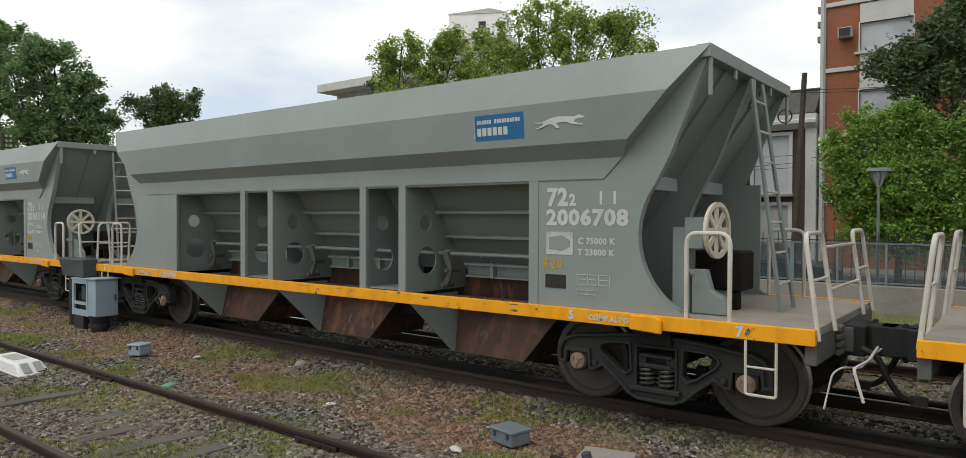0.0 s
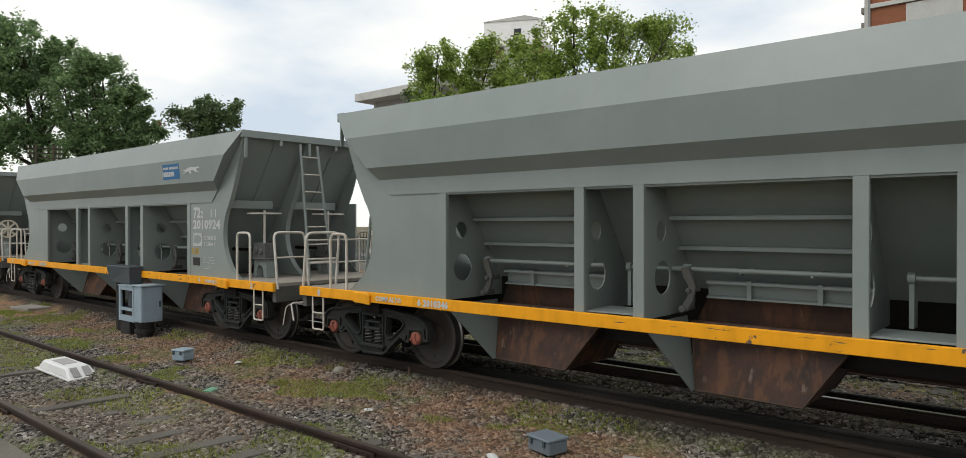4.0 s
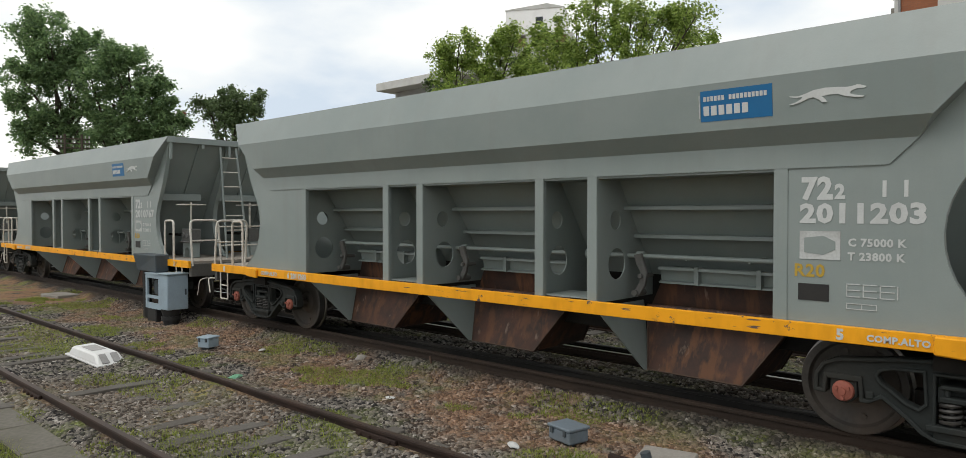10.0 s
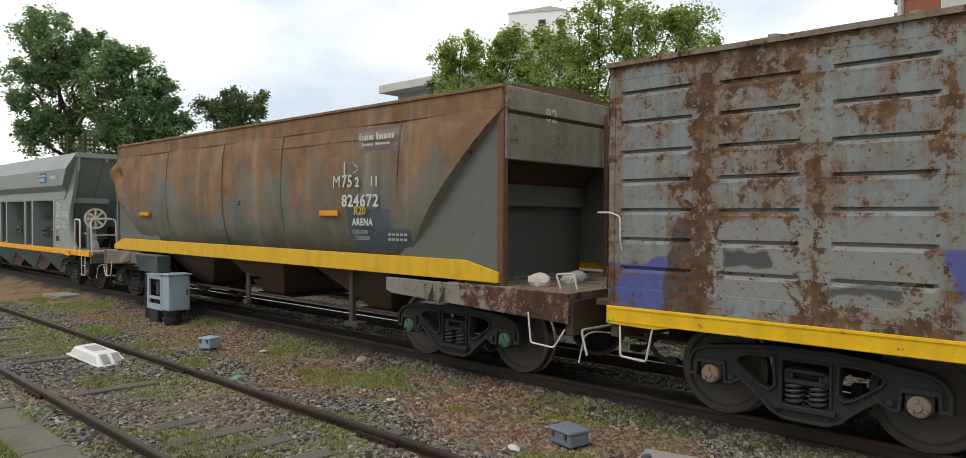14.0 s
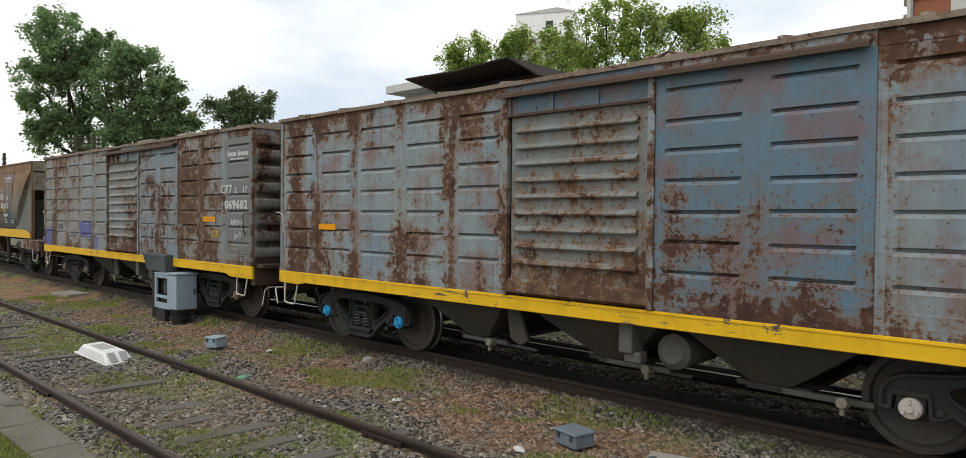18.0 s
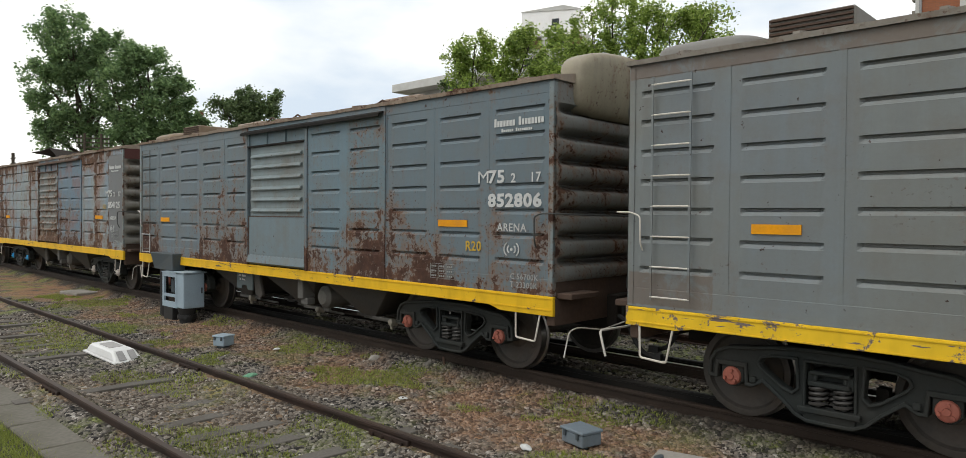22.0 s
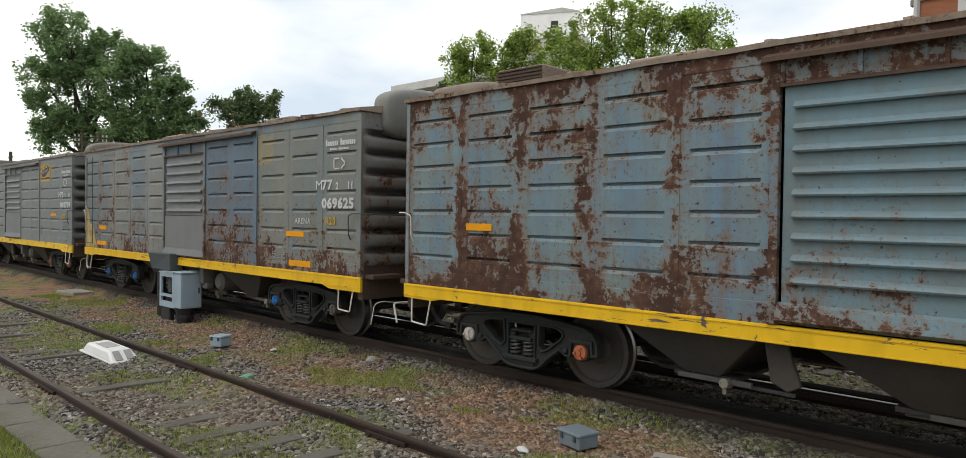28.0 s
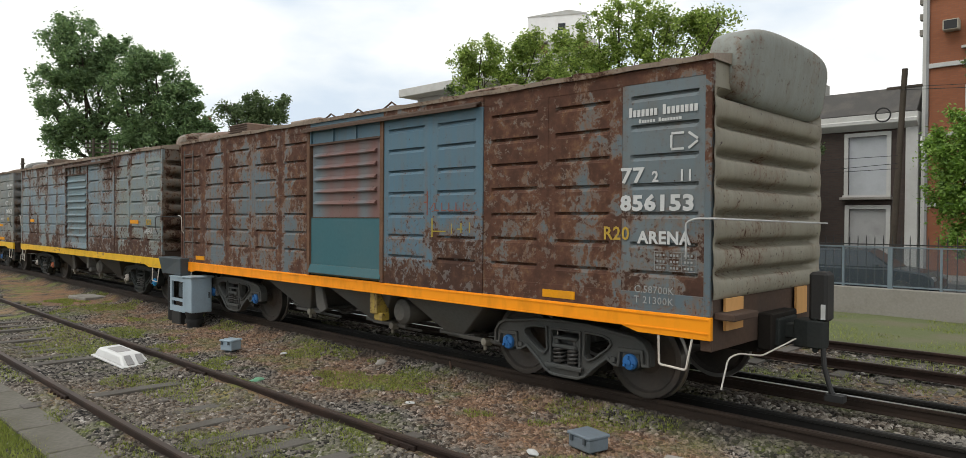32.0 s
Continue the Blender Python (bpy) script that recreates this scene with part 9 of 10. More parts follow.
SLATE_ROOF = worn("grey_slate_roof", (0.095, 0.09, 0.085), 0.8, 0, 0.4, 6, (0.16, 0.14, 0.12), 0.6, 0.6)
HY = 33.0
house = thing("house", "two-storey dark brick house with a grey mansard roof and white windows", "house")
wins = []
for k in range(5):
    wx = -9.95 - 3.7 * k
    wins += [(wx, wx + 1.50, 3.25, 5.75), (wx + 0.05, wx + 1.50, 0.2, 2.66)]
facade(house, "wall", -27.0, -7.55, -0.1, 6.0, HY, 0.3, wins, HOUSE_BRICK)
part("side_wall", Build().box(-27.0, -26.7, HY + 0.3, HY + 9, -0.1, 6.0), HOUSE_BRICK, house)
part("back_wall", Build().box(-27.0, -7.3, HY + 9, HY + 9.3, -0.1, 6.0), HOUSE_BRICK, house)
part("pilaster", Build().box(-7.75, -7.3, HY - 0.12, HY + 0.3, -0.1, 6.05), WHITEP, house, bevel=0.02)
part("cornice", Build().prism_x([(HY - 0.10, 6.0), (HY - 0.42, 6.22), (HY - 0.42, 6.36), (HY - 0.30, 6.40), (HY - 0.30, 6.62), (HY + 0.3, 6.62), (HY + 0.3, 6.0)][::-1], -27.1, -7.28), WHITEP, house, bevel=0.01)
b = Build()
b.hexa([(-27.0, HY - 0.2, 6.60), (-7.35, HY - 0.2, 6.60), (-7.35, HY + 9.2, 6.60), (-27.0, HY + 9.2, 6.60), (-26.4, HY + 1.0, 7.85), (-7.35, HY + 1.0, 7.85), (-7.35, HY + 8.5, 7.85), (-26.4, HY + 8.5, 7.85)])
part("roof", b, SLATE_ROOF, house)
for k in range(7):
    zz = 6.68 + 0.165 * k
    part("roof_course", Build().prism_x([(HY - 0.16 + 0.158 * k, zz), (HY - 0.02 + 0.158 * k, zz + 0.165), (HY + 0.2 + 0.158 * k, zz + 0.165), (HY + 0.2 + 0.158 * k, zz)][::-1], -26.9, -7.36), SLATE_ROOF, house)
part("chimney", Build().box(-13.2, -11.4, HY + 1.2, HY + 2.0, 7.8, 8.45), WHITEP, house, bevel=0.02)
for h in wins:
    window(house, *h, HY, WHITEP, DARKPANE, True, BLIND if h[2] > 3 else worn("pale_blind", (0.42, 0.42, 0.41), 0.7), 0.16)
for k in range(5):
    part("balcony_slab", Build().box(-10.2 - 3.7 * k, -8.2 - 3.7 * k, HY - 0.35, HY, 3.05, 3.16), CONCRETE, house, bevel=0.01)

block = thing("apartment_building", "red brick apartment block with white bands and roller blinds", "building")
holes, bands = [], []
for k in range(10):
    zf = 2.9 + 2.78 * k
    for x0, x1 in ((-5.68, -3.76), (-2.0, -0.08), (3.2, 5.12)):
        holes.append((x0, x1, zf + 0.58, zf + 1.78))
facade(block, "wall", -7.06, 9.0, -0.1, 31.0, HY, 0.35, holes, RED_BRICK)
part("side_wall", Build().box(-7.20, -7.06, HY - 0.05, HY + 12, -0.1, 31.0), WHITEP, block)
part("corner_strip", Build().box(-7.06, -6.97, HY - 0.10, HY + 0.0, -0.1, 31.0), worn("grey_corner_strip", (0.30, 0.30, 0.30), 0.8), block)
part("far_wall", Build().box(9.0, 9.3, HY, HY + 12, -0.1, 31.0), RED_BRICK, block)
part("back_wall", Build().box(-7.25, 9.3, HY + 12, HY + 12.3, -0.1, 31.0), RED_BRICK, block)
part("roof", Build().box(-7.25, 9.3, HY - 0.1, HY + 12.3, 31.0, 31.4), CONCRETE, block)
for k in range(10):
    zf = 2.9 + 2.78 * k
    part("floor_band", Build().box(-6.97, 9.0, HY - 0.10, HY, zf - 0.16, zf + 0.02), WHITEP, block, bevel=0.01)
for h in holes:
    part("spandrel", Build().box(h[0], h[1], HY - 0.04, HY, h[2] - 0.52, h[2] - 0.10), WHITEP, block)
    part("spandrel", Build().box(h[0], h[1], HY - 0.04, HY, h[3] + 0.05, h[3] + 0.80), WHITEP, block)
    window(block, *h, HY, WHITEP, DARKPANE, True, BLIND, 0.05)
for k in (2, 4, 7):
    zf = 2.9 + 2.78 * k
    ac = part("air_conditioner", Build().box(-6.46, -5.92, HY - 0.42, HY + 0.0, zf + 1.20, zf + 1.62), worn("beige_metal", (0.42, 0.38, 0.30), 0.6), block, bevel=0.02)
    part("grille", Build().box(-6.41, -5.97, HY - 0.43, HY - 0.42, zf + 1.24, zf + 1.58), SPIKE, ac)
for k in range(4):
    part("side_vent", Build().box(-7.40, -7.20, HY + 0.3, HY + 0.6, 9.75 + 0.64 * k, 10.0 + 0.64 * k), CONCRETE, block, bevel=0.01)

# tall pale tank house far behind the trees
tower = thing("tower", "tall white water-tank tower of a distant building", "tower")
tower.matrix_basis = pose(-72.5, 94, -1.9, 0, 0, 28)
part("roof", Build().prism_y([(-5.7, 37.4), (4.1, 37.4), (4.1, 37.5), (1.2, 38.2), (-5.7, 37.5)], -2.9, 2.9), WHITEP, tower)
part("shaft", Build().box(-7, 7, -3.2, 3.2, 0, 31.2), WHITEP, tower)
part("tank_room", Build().box(-5.6, 4.0, -2.8, 2.8, 33.4, 37.4), worn("pale_render", (0.90, 0.89, 0.88), 0.8, 0, 0.06, 1, (0.5, 0.49, 0.47), 0.5), tower)
for x in (-5.0, -1.8, 1.6, 4.9):
    part("pier", Build().box(x - 0.5, x + 0.5, -2.7, 2.7, 31.2, 33.4), WHITEP, tower)
part("tank", Build().box(-4.3, 4.3, -1.6, 1.6, 31.2, 33.2), worn("rust_red_tank", (0.25, 0.13, 0.09), 0.8), tower)
part("window", Build().box(-0.6, 0.6, -2.84, -2.78, 35.0, 36.1), DARKPANE, tower)
for k in range(5):
    part("window", Build().box(-5 + 2.2 * k, -3.8 + 2.2 * k, -3.26, -3.19, 28.2, 29.6), DARKPANE, tower)

# flat-roofed house with a balcony behind the street trees
flat = thing("house", "flat-roofed pale rendered house with a white roof slab and a balcony", "house")
flat.matrix_basis = pose(2.1, 0, 0)
facade(flat, "wall", -55.0, -44.0, 0, 14.0, 45.5, 0.3, [(-53.6, -51.8, 11.2, 13.4), (-50.6, -49.2, 11.2, 13.2), (-53.6, -51.8, 8.0, 10.2), (-50.6, -49.2, 8.0, 10.2)], worn("pale_grey_render", (0.46, 0.45, 0.44), 0.85, 0, 0.1, 2))
part("side_wall", Build().box(-55.3, -55.0, 45.5, 56, 0, 14.0), WHITEP, flat)
part("back_wall", Build().box(-55.3, -44, 56, 56.3, 0, 14.0), WHITEP, flat)
part("roof", Build().box(-56.3, -43.5, 43.9, 56.6, 14.0, 14.75), WHITEP, flat, bevel=0.03)
for x0, x1, z0, z1 in ((-53.6, -51.8, 11.2, 13.4), (-50.6, -49.2, 11.2, 13.2), (-53.6, -51.8, 8.0, 10.2), (-50.6, -49.2, 8.0, 10.2)):
    window(flat, x0, x1, z0, z1, 45.5, WHITEP, DARKPANE, False)
part("balcony_slab", Build().box(-55.0, -46.0, 44.0, 45.5, 10.7, 10.95), WHITEP, flat)
for k in range(40):
    part("baluster", Build().box(-54.95 + 0.22 * k, -54.91 + 0.22 * k, 44.05, 44.09, 10.95, 11.85), SPIKE, flat)
part("balcony_rail", Build().box(-55.0, -46.0, 44.03, 44.11, 11.85, 11.92), SPIKE, flat)
ac = part("air_conditioner", Build().box(-51.4, -50.7, 45.0, 45.5, 12.6, 13.2), WHITEP, flat, bevel=0.03)

# street lamp, cable pole and cables
lamp = thing("street_lamp", "grey park lamp on a slim pole with a funnel head", "street lamp")
lamp.matrix_basis = pose(-3.2, 21.4, -0.12)
LAMPG = worn("grey_green_lamp_paint", (0.16, 0.19, 0.185), 0.5)
part("pole", Build().rod((0, 0, 0), (0, 0, 3.05), 0.045, 10, r2=0.035), LAMPG, lamp, smooth=True)
for a in range(4):
    c, s = math.cos(a * math.pi / 2 + 0.4), math.sin(a * math.pi / 2 + 0.4)
    part("arm", Build().rod((0, 0, 3.0), (0.27 * c, 0.27 * s, 3.48), 0.016, 6), LAMPG, lamp)
part("diffuser", Build().rod((0, 0, 3.05), (0, 0, 3.46), 0.05, 12, r2=0.20), worn("dull_lamp_glass", (0.34, 0.36, 0.36), 0.3), lamp, smooth=True)
part("cap", Build().rod((0, 0, 3.46), (0, 0, 3.55), 0.31, 16, r2=0.27), LAMPG, lamp)
pole = thing("utility_pole", "dark wooden utility pole before the house", "utility pole")
pole.matrix_basis = pose(-7.4, 30.5, 0)
part("pole", Build().rod((-0.22, 0, 0), (0.16, 0, 7.95), 0.13, 10, r2=0.10), BARK, pole, smooth=True)
part("crossarm", Build().box(-0.45, 0.75, -0.05, 0.05, 7.20, 7.30), BARK, pole)
b = Build()
b.ring((-0.55, -0.1, 6.25), (0, 1, 0), 0.24, 0.29, 0.05, 20)
part("cable_coil", b, BLACK, pole)
for z, sag, xe in ((4.65, 0.10, -30), (4.35, 0.35, -30), (4.15, 0.15, -30), (7.25, 0.5, 20), (7.15, 0.6, 20)):
    b = Build()
    b.tube([(-7.4 + (xe + 7.4) * k / 12, 30.4, z - sag * 4 * (k / 12) * (1 - k / 12)) for k in range(13)], 0.014, 4)
    solid("cable", b, BLACK, "black overhead cable hung along the street", "cable", "cables")

# old telegraph post with many insulators, far along the track
tele = thing("telegraph_post", "old telegraph post with rows of white insulators", "telegraph post")
tele.matrix_basis = pose(-46.5, 14.2, -0.2, 0, 0, 60)
part("post", Build().rod((0, 0, 0), (0, 0, 7.0), 0.09, 8, r2=0.07), BARK, tele)
part("post", Build().rod((0.9, 0, 0), (0.9, 0, 7.0), 0.09, 8, r2=0.07), BARK, tele)
for k in range(3):
    arm = part("crossarm", Build().box(-0.45, 1.35, -0.04, 0.04, 6.15 + 0.27 * k, 6.22 + 0.27 * k), BARK, tele)
    for j in range(9):
        if j in (3, 5):
            continue
        part("insulator", Build().rod((-0.40 + 0.212 * j, 0, 6.22 + 0.27 * k), (-0.40 + 0.212 * j, 0, 6.36 + 0.27 * k), 0.035, 8), WHITEP, arm)
post = thing("telegraph_post", "short far pole with crossarms by the line", "telegraph post")
post.matrix_basis = pose(-75, 17, -0.2)
part("post", Build().rod((0, 0, 0), (0, 0, 7.6), 0.13, 8), BARK, post)
for k in range(2):
    part("crossarm", Build().box(-0.7, 0.7, -0.05, 0.05, 6.6 + 0.45 * k, 6.7 + 0.45 * k), BARK, post)
ball = thing("signal", "round red and white disc signal between the trees", "signal")
ball.matrix_basis = pose(-48.5, 22.2, -0.2)
part("mast", Build().rod((0, 0, 0), (0, 0, 9.1), 0.05, 8), WHITEP, ball)
b = Build()
b.lathe_y([(0.0, -0.05), (0.20, -0.05), (0.215, 0.0), (0.20, 0.05), (0.0, 0.05)], 20)
part("disc", b, worn("dull_red_paint", (0.34, 0.06, 0.05), 0.6), ball, at=pose(0, 0, 9.2, 0, 0, 65))
b = Build()
b.ring((0, 0, 0), (0, 1, 0), 0.20, 0.26, 0.05, 20)
part("rim", b, WHITEP, ball, at=pose(0, 0, 9.2, 0, 0, 65))


# ---- cars ----
def car_mesh_parts(root, paint):
    """A small saloon: body, cabin, glass, wheels, lamps."""
    body = [(-2.1, 0.30), (-2.15, 0.55), (-2.05, 0.80), (-1.55, 0.90), (1.05, 0.92), (1.85, 0.82), (2.08, 0.68), (2.12, 0.40), (2.05, 0.25), (-2.0, 0.22)]
    part("body", Build().prism_y(body[::-1], -0.83, 0.83), paint, root, bevel=0.05)
    b = Build()
    b.hexa([(-1.65, -0.80, 0.88), (1.05, -0.80, 0.90), (1.05, 0.80, 0.90), (-1.65, 0.80, 0.88), (-1.05, -0.62, 1.42), (0.35, -0.62, 1.42), (0.35, 0.62, 1.42), (-1.05, 0.62, 1.42)])
    part("cabin", b, paint, root, bevel=0.05)
    for x0, x1, a, c in ((-1.32, -0.42, -0.95, -0.40), (-0.34, 0.72, -0.32, 0.26)):
        for s in (-1, 1):
            b = Build()
            b.plate([(x0, s * 0.795, 0.94), (x1, s * 0.795, 0.94), (c, s * 0.650, 1.34), (a, s * 0.650, 1.34)], -0.02 * s)
            part("side_window", b, DARKPANE, root)
    for x, xt in ((-1.68, -1.12), (1.08, 0.43)):
        b = Build()
        b.plate([(x, -0.70, 0.93), (x, 0.70, 0.93), (xt, 0.56, 1.38), (xt, -0.56, 1.38)], 0.015 if x > 0 else -0.015)
        part("windscreen", b, DARKPANE, root)
    for x in (-1.3, 1.32):
        for s in (-1, 1):
            w = part("wheel", Build().lathe_y([(0.0, s * 0.70), (0.22, s * 0.70), (0.30, s * 0.69), (0.31, s * 0.76), (0.29, s * 0.86), (0.20, s * 0.865), (0.0, s * 0.85)], 20, x, 0.31), BLACK, root, smooth=True)
            part("rim", Build().lathe_y([(0.0, s * 0.862), (0.10, s * 0.868), (0.185, s * 0.872), (0.19, s * 0.866)], 16, x, 0.31), CAST_GREY, w, smooth=True)
    for s in (-1, 1):
        part("headlight", Build().box(1.98, 2.10, s * 0.62 - 0.14, s * 0.62 + 0.14, 0.58, 0.72), RAIL_SHINE, root, bevel=0.03)
        part("tail_light", Build().box(-2.16, -2.06, s * 0.66 - 0.1, s * 0.66 + 0.1, 0.62, 0.78), RED_CAP, root, bevel=0.02)
        part("mirror", Build().box(0.62, 0.78, s * 0.92 - 0.07, s * 0.92 + 0.07, 0.92, 1.04), paint, root, bevel=0.03)


def glossy(name, col):
    m, nt, p = material(name)
    v = coords(nt)
    c = mixc(nt, noise_tex(nt, v, 3, 4), tuple(x * 0.85 for x in col), tuple(col))
    nt.links.new(c, p.inputs["Base Color"])
    p.inputs["Roughness"].default_value = 0.22
    p.inputs["Metallic"].default_value = 0.3
    return m


SILVER, NAVY = glossy("silver_car_paint", (0.55, 0.57, 0.60)), glossy("dark_car_paint", (0.022, 0.028, 0.036))
dark_car = thing("car", "dark saloon car parked along the street", "car", "cars")
car_mesh_parts(dark_car, NAVY)
dark_car.matrix_basis = pose(-6.6, 23.0, -0.12)
for x, y in ((-14.2, 23.2), (-20.0, 23.4)):
    copyc = thing("car", "silver hatchback car parked along the street", "car", "cars")
    car_mesh_parts(copyc, SILVER)
    copyc.matrix_basis = pose(x, y, -0.12)
silver_car = thing("car", "silver car driving along the street", "car", "cars")
car_mesh_parts(silver_car, SILVER)

# ---- small things between the tracks ----
def lineside_cabinet():
    root = thing("signal_cabinet", "blue-grey trackside signal cabinet on a black foot with an open side", "signal cabinet")
    root.matrix_basis = pose(-14.40, 6.24, -0.20)
    part("body", Build().box(-0.36, 0.0, 0.0, 0.44, 0.30, 1.02), BOXBLUE, root, bevel=0.012)
    part("lid", Build().box(-0.40, 0.04, -0.03, 0.48, 1.02, 1.055), BOXBLUE, root, bevel=0.01)
    part("door_seam", Build().box(0.0, 0.006, 0.03, 0.41, 0.34, 0.98), BOXBLUE, root, bevel=0.003)
    part("handle", Build().box(0.006, 0.022, 0.36, 0.39, 0.60, 0.72), BOXDARK, root)
    # open frame behind the box, with the gear in it
    for x, y in ((-1.06, 0.0), (-1.06, 0.40), (-0.42, 0.0)):
        part("frame_post", Build().box(x, x + 0.09, y, y + 0.04, 0.28, 1.00), BOXBLUE, root)
    for z0, z1 in ((0.28, 0.40), (0.50, 0.56), (0.92, 1.0)):
        part("frame_bar", Build().box(-1.06, -0.36, 0.002, 0.038, z0, z1), BOXBLUE, root)
    part("frame_top", Build().box(-1.08, -0.36, -0.01, 0.44, 1.00, 1.025), BOXBLUE, root)
    part("back_plate", Build().box(-1.04, -0.37, 0.38, 0.41, 0.30, 1.0), BOXDARK, root)
    for x in (-0.92, -0.62):
        part("relay", Build().box(x, x + 0.2, 0.12, 0.32, 0.56, 0.86), BOXDARK, root, bevel=0.02)
    part("foot", Build().rod((-0.20, 0.16, -0.02), (-0.20, 0.16, 0.10), 0.15, 16).rod((-0.20, 0.16, 0.08), (-0.20, 0.16, 0.16), 0.19, 16).rod((-0.20, 0.16, 0.15), (-0.20, 0.16, 0.30), 0.15, 16, r2=0.19), BLACK, root, smooth=True)
    part("foot", Build().box(-1.04, -0.60, 0.02, 0.40, -0.03, 0.28), BLACK, root, bevel=0.02)
    part("hood", Build().hexa([(-1.74, 0.10, 1.03), (-0.72, 0.08, 1.03), (-0.72, 0.35, 1.03), (-1.74, 0.35, 1.03), (-1.82, 0.04, 1.40), (-0.70, 0.06, 1.40), (-0.70, 0.36, 1.40), (-1.82, 0.38, 1.40)]), BOXDARK, root, "dark grey hood on a post", bevel=0.015)
    part("hood_post", Build().rod((-1.5, 0.22, -0.02), (-1.5, 0.22, 1.04), 0.09, 10), BLACK, root)
    return root


lineside_cabinet()


BOXSLATE = worn("slate_box_paint", (0.150, 0.185, 0.215), 0.55, 0, 0.2, 6, (0.13, 0.11, 0.09), 0.4)


def junction_box(x, y, turn, w, d, h, label, BOXBLUE=BOXSLATE):
    root = thing("junction_box", label, "junction box", "junction boxes")
    root.matrix_basis = pose(x, y, -0.21, 0, 0, turn)
    part("body", Build().box(-w / 2, w / 2, -d / 2, d / 2, 0.06, h), BOXBLUE, root, bevel=0.012)
    part("lid", Build().box(-w / 2 - 0.012, w / 2 + 0.012, -d / 2 - 0.012, d / 2 + 0.012, h, h + 0.03), BOXBLUE, root, bevel=0.008)
    part("foot", Build().box(-w / 2 + 0.05, w / 2 - 0.05, -d / 2 + 0.05, d / 2 - 0.05, -0.05, 0.06), BOXDARK, root)
    for s in (-1, 1):
        part("latch", Build().box(s * w * 0.3 - 0.015, s * w * 0.3 + 0.015, -d / 2 - 0.02, -d / 2, h - 0.05, h + 0.01), BOXDARK, root)
    return root


junction_box(-11.32, 5.58, 20, 0.24, 0.24, 0.21, "small blue-grey junction box on the ballast", BOXBLUE)
junction_box(-4.03, 5.66, -13, 0.31, 0.25, 0.185, "low blue-grey junction box beside a cable elbow")
root = thing("cable_conduit", "rusty bent conduit between two track boxes", "conduit")
root.matrix_basis = pose(-3.6, 5.5, -0.2)
part("pipe", Build().tube([(0.15, 0.0, 0.06), (0.5, -0.05, 0.08), (0.72, -0.12, 0.12), (0.86, -0.12, 0.05), (1.2, -0.1, -0.02)], 0.035, 8, 0.05), RAIL_BROWN, root, smooth=True)
part("stub", Build().rod((0.62, -0.05, -0.05), (0.56, -0.1, 0.22), 0.045, 8), BOXDARK, root, smooth=True)
root = thing("track_cover", "flat pale blue-grey steel cover plate in the ballast", "cover plate")
root.matrix_basis = pose(-2.75, 5.15, -0.20, 0, 0, -12)
part("plate", Build().prism_y([(-0.38, 0.0), (0.38, 0.0), (0.34, 0.10), (0.05, 0.15), (-0.30, 0.11)], -0.24, 0.24), BOXBLUE, root, bevel=0.02)
part("rib", Build().box(-0.05, 0.0, -0.22, 0.22, 0.13, 0.17), BOXBLUE, root, bevel=0.008)

# white moulded plastic housing lying on the siding
PLASTIC = worn("white_moulded_plastic", (0.66, 0.66, 0.65), 0.45, 0, 0.06, 5, (0.40, 0.38, 0.35), 0.35)
SLOT_GREY = worn("grey_slot", (0.30, 0.295, 0.29), 0.7)
root = thing("plastic_housing", "white moulded plastic housing lying between the siding rails", "plastic housing")
root.matrix_basis = pose(-11.66, 3.96, -0.135, 2, 1, 1)
b = Build()
b.hexa([(-0.62, -0.205, 0.0), (0.62, -0.205, 0.0), (0.62, 0.205, 0.0), (-0.62, 0.205, 0.0), (-0.50, -0.16, 0.14), (0.40, -0.16, 0.14), (0.40, 0.16, 0.14), (-0.50, 0.16, 0.14)])
part("shell", b, PLASTIC, root, bevel=0.025)
part("rim", Build().box(-0.66, 0.66, -0.225, 0.225, -0.015, 0.015), PLASTIC, root, bevel=0.008)
part("recess", Build().box(-0.30, 0.14, -0.10, 0.10, 0.139, 0.146), worn("grey_recess", (0.36, 0.35, 0.34), 0.7), root)
for y in (-0.08, 0.08):
    b = Build()
    b.plate([(0.610, y - 0.05, 0.018), (0.610, y + 0.05, 0.018), (0.440, y + 0.045, 0.125), (0.440, y - 0.045, 0.125)], -0.014)
    part("slot", b, SLOT_GREY, root)
    part("foot", Build().rod((0.64, y * 1.9, -0.02), (0.72, y * 1.9, -0.03), 0.02, 6), PLASTIC, root)

root = thing("marker_stake", "short bent stake beside a broken concrete lump", "stake")
root.matrix_basis = pose(-7.35, 6.93, -0.2)
part("stake", Build().tube([(0.0, 0, 0), (0.02, 0, 0.12), (-0.01, 0, 0.24)], 0.016, 6), UNDER_RUST, root)


def lump(name, x, y, z, sx, sy, sz, seed, mat, label, category):
    bm = bmesh.new()
    bmesh.ops.create_icosphere(bm, subdivisions=2, radius=1.0)
    for v in bm.verts:
        k = 1 + 0.35 * noise.noise(v.co * 1.3 + Vector((seed, 0, 0)))
        v.co = Vector((v.co.x * sx * k, v.co.y * sy * k, max(-0.4, v.co.z) * sz * k))
    me = bpy.data.meshes.new(name)
    bm.to_mesh(me)
    bm.free()
    return solid(name, me, mat, label, category, at=pose(x, y, z, 0, 0, seed * 40))


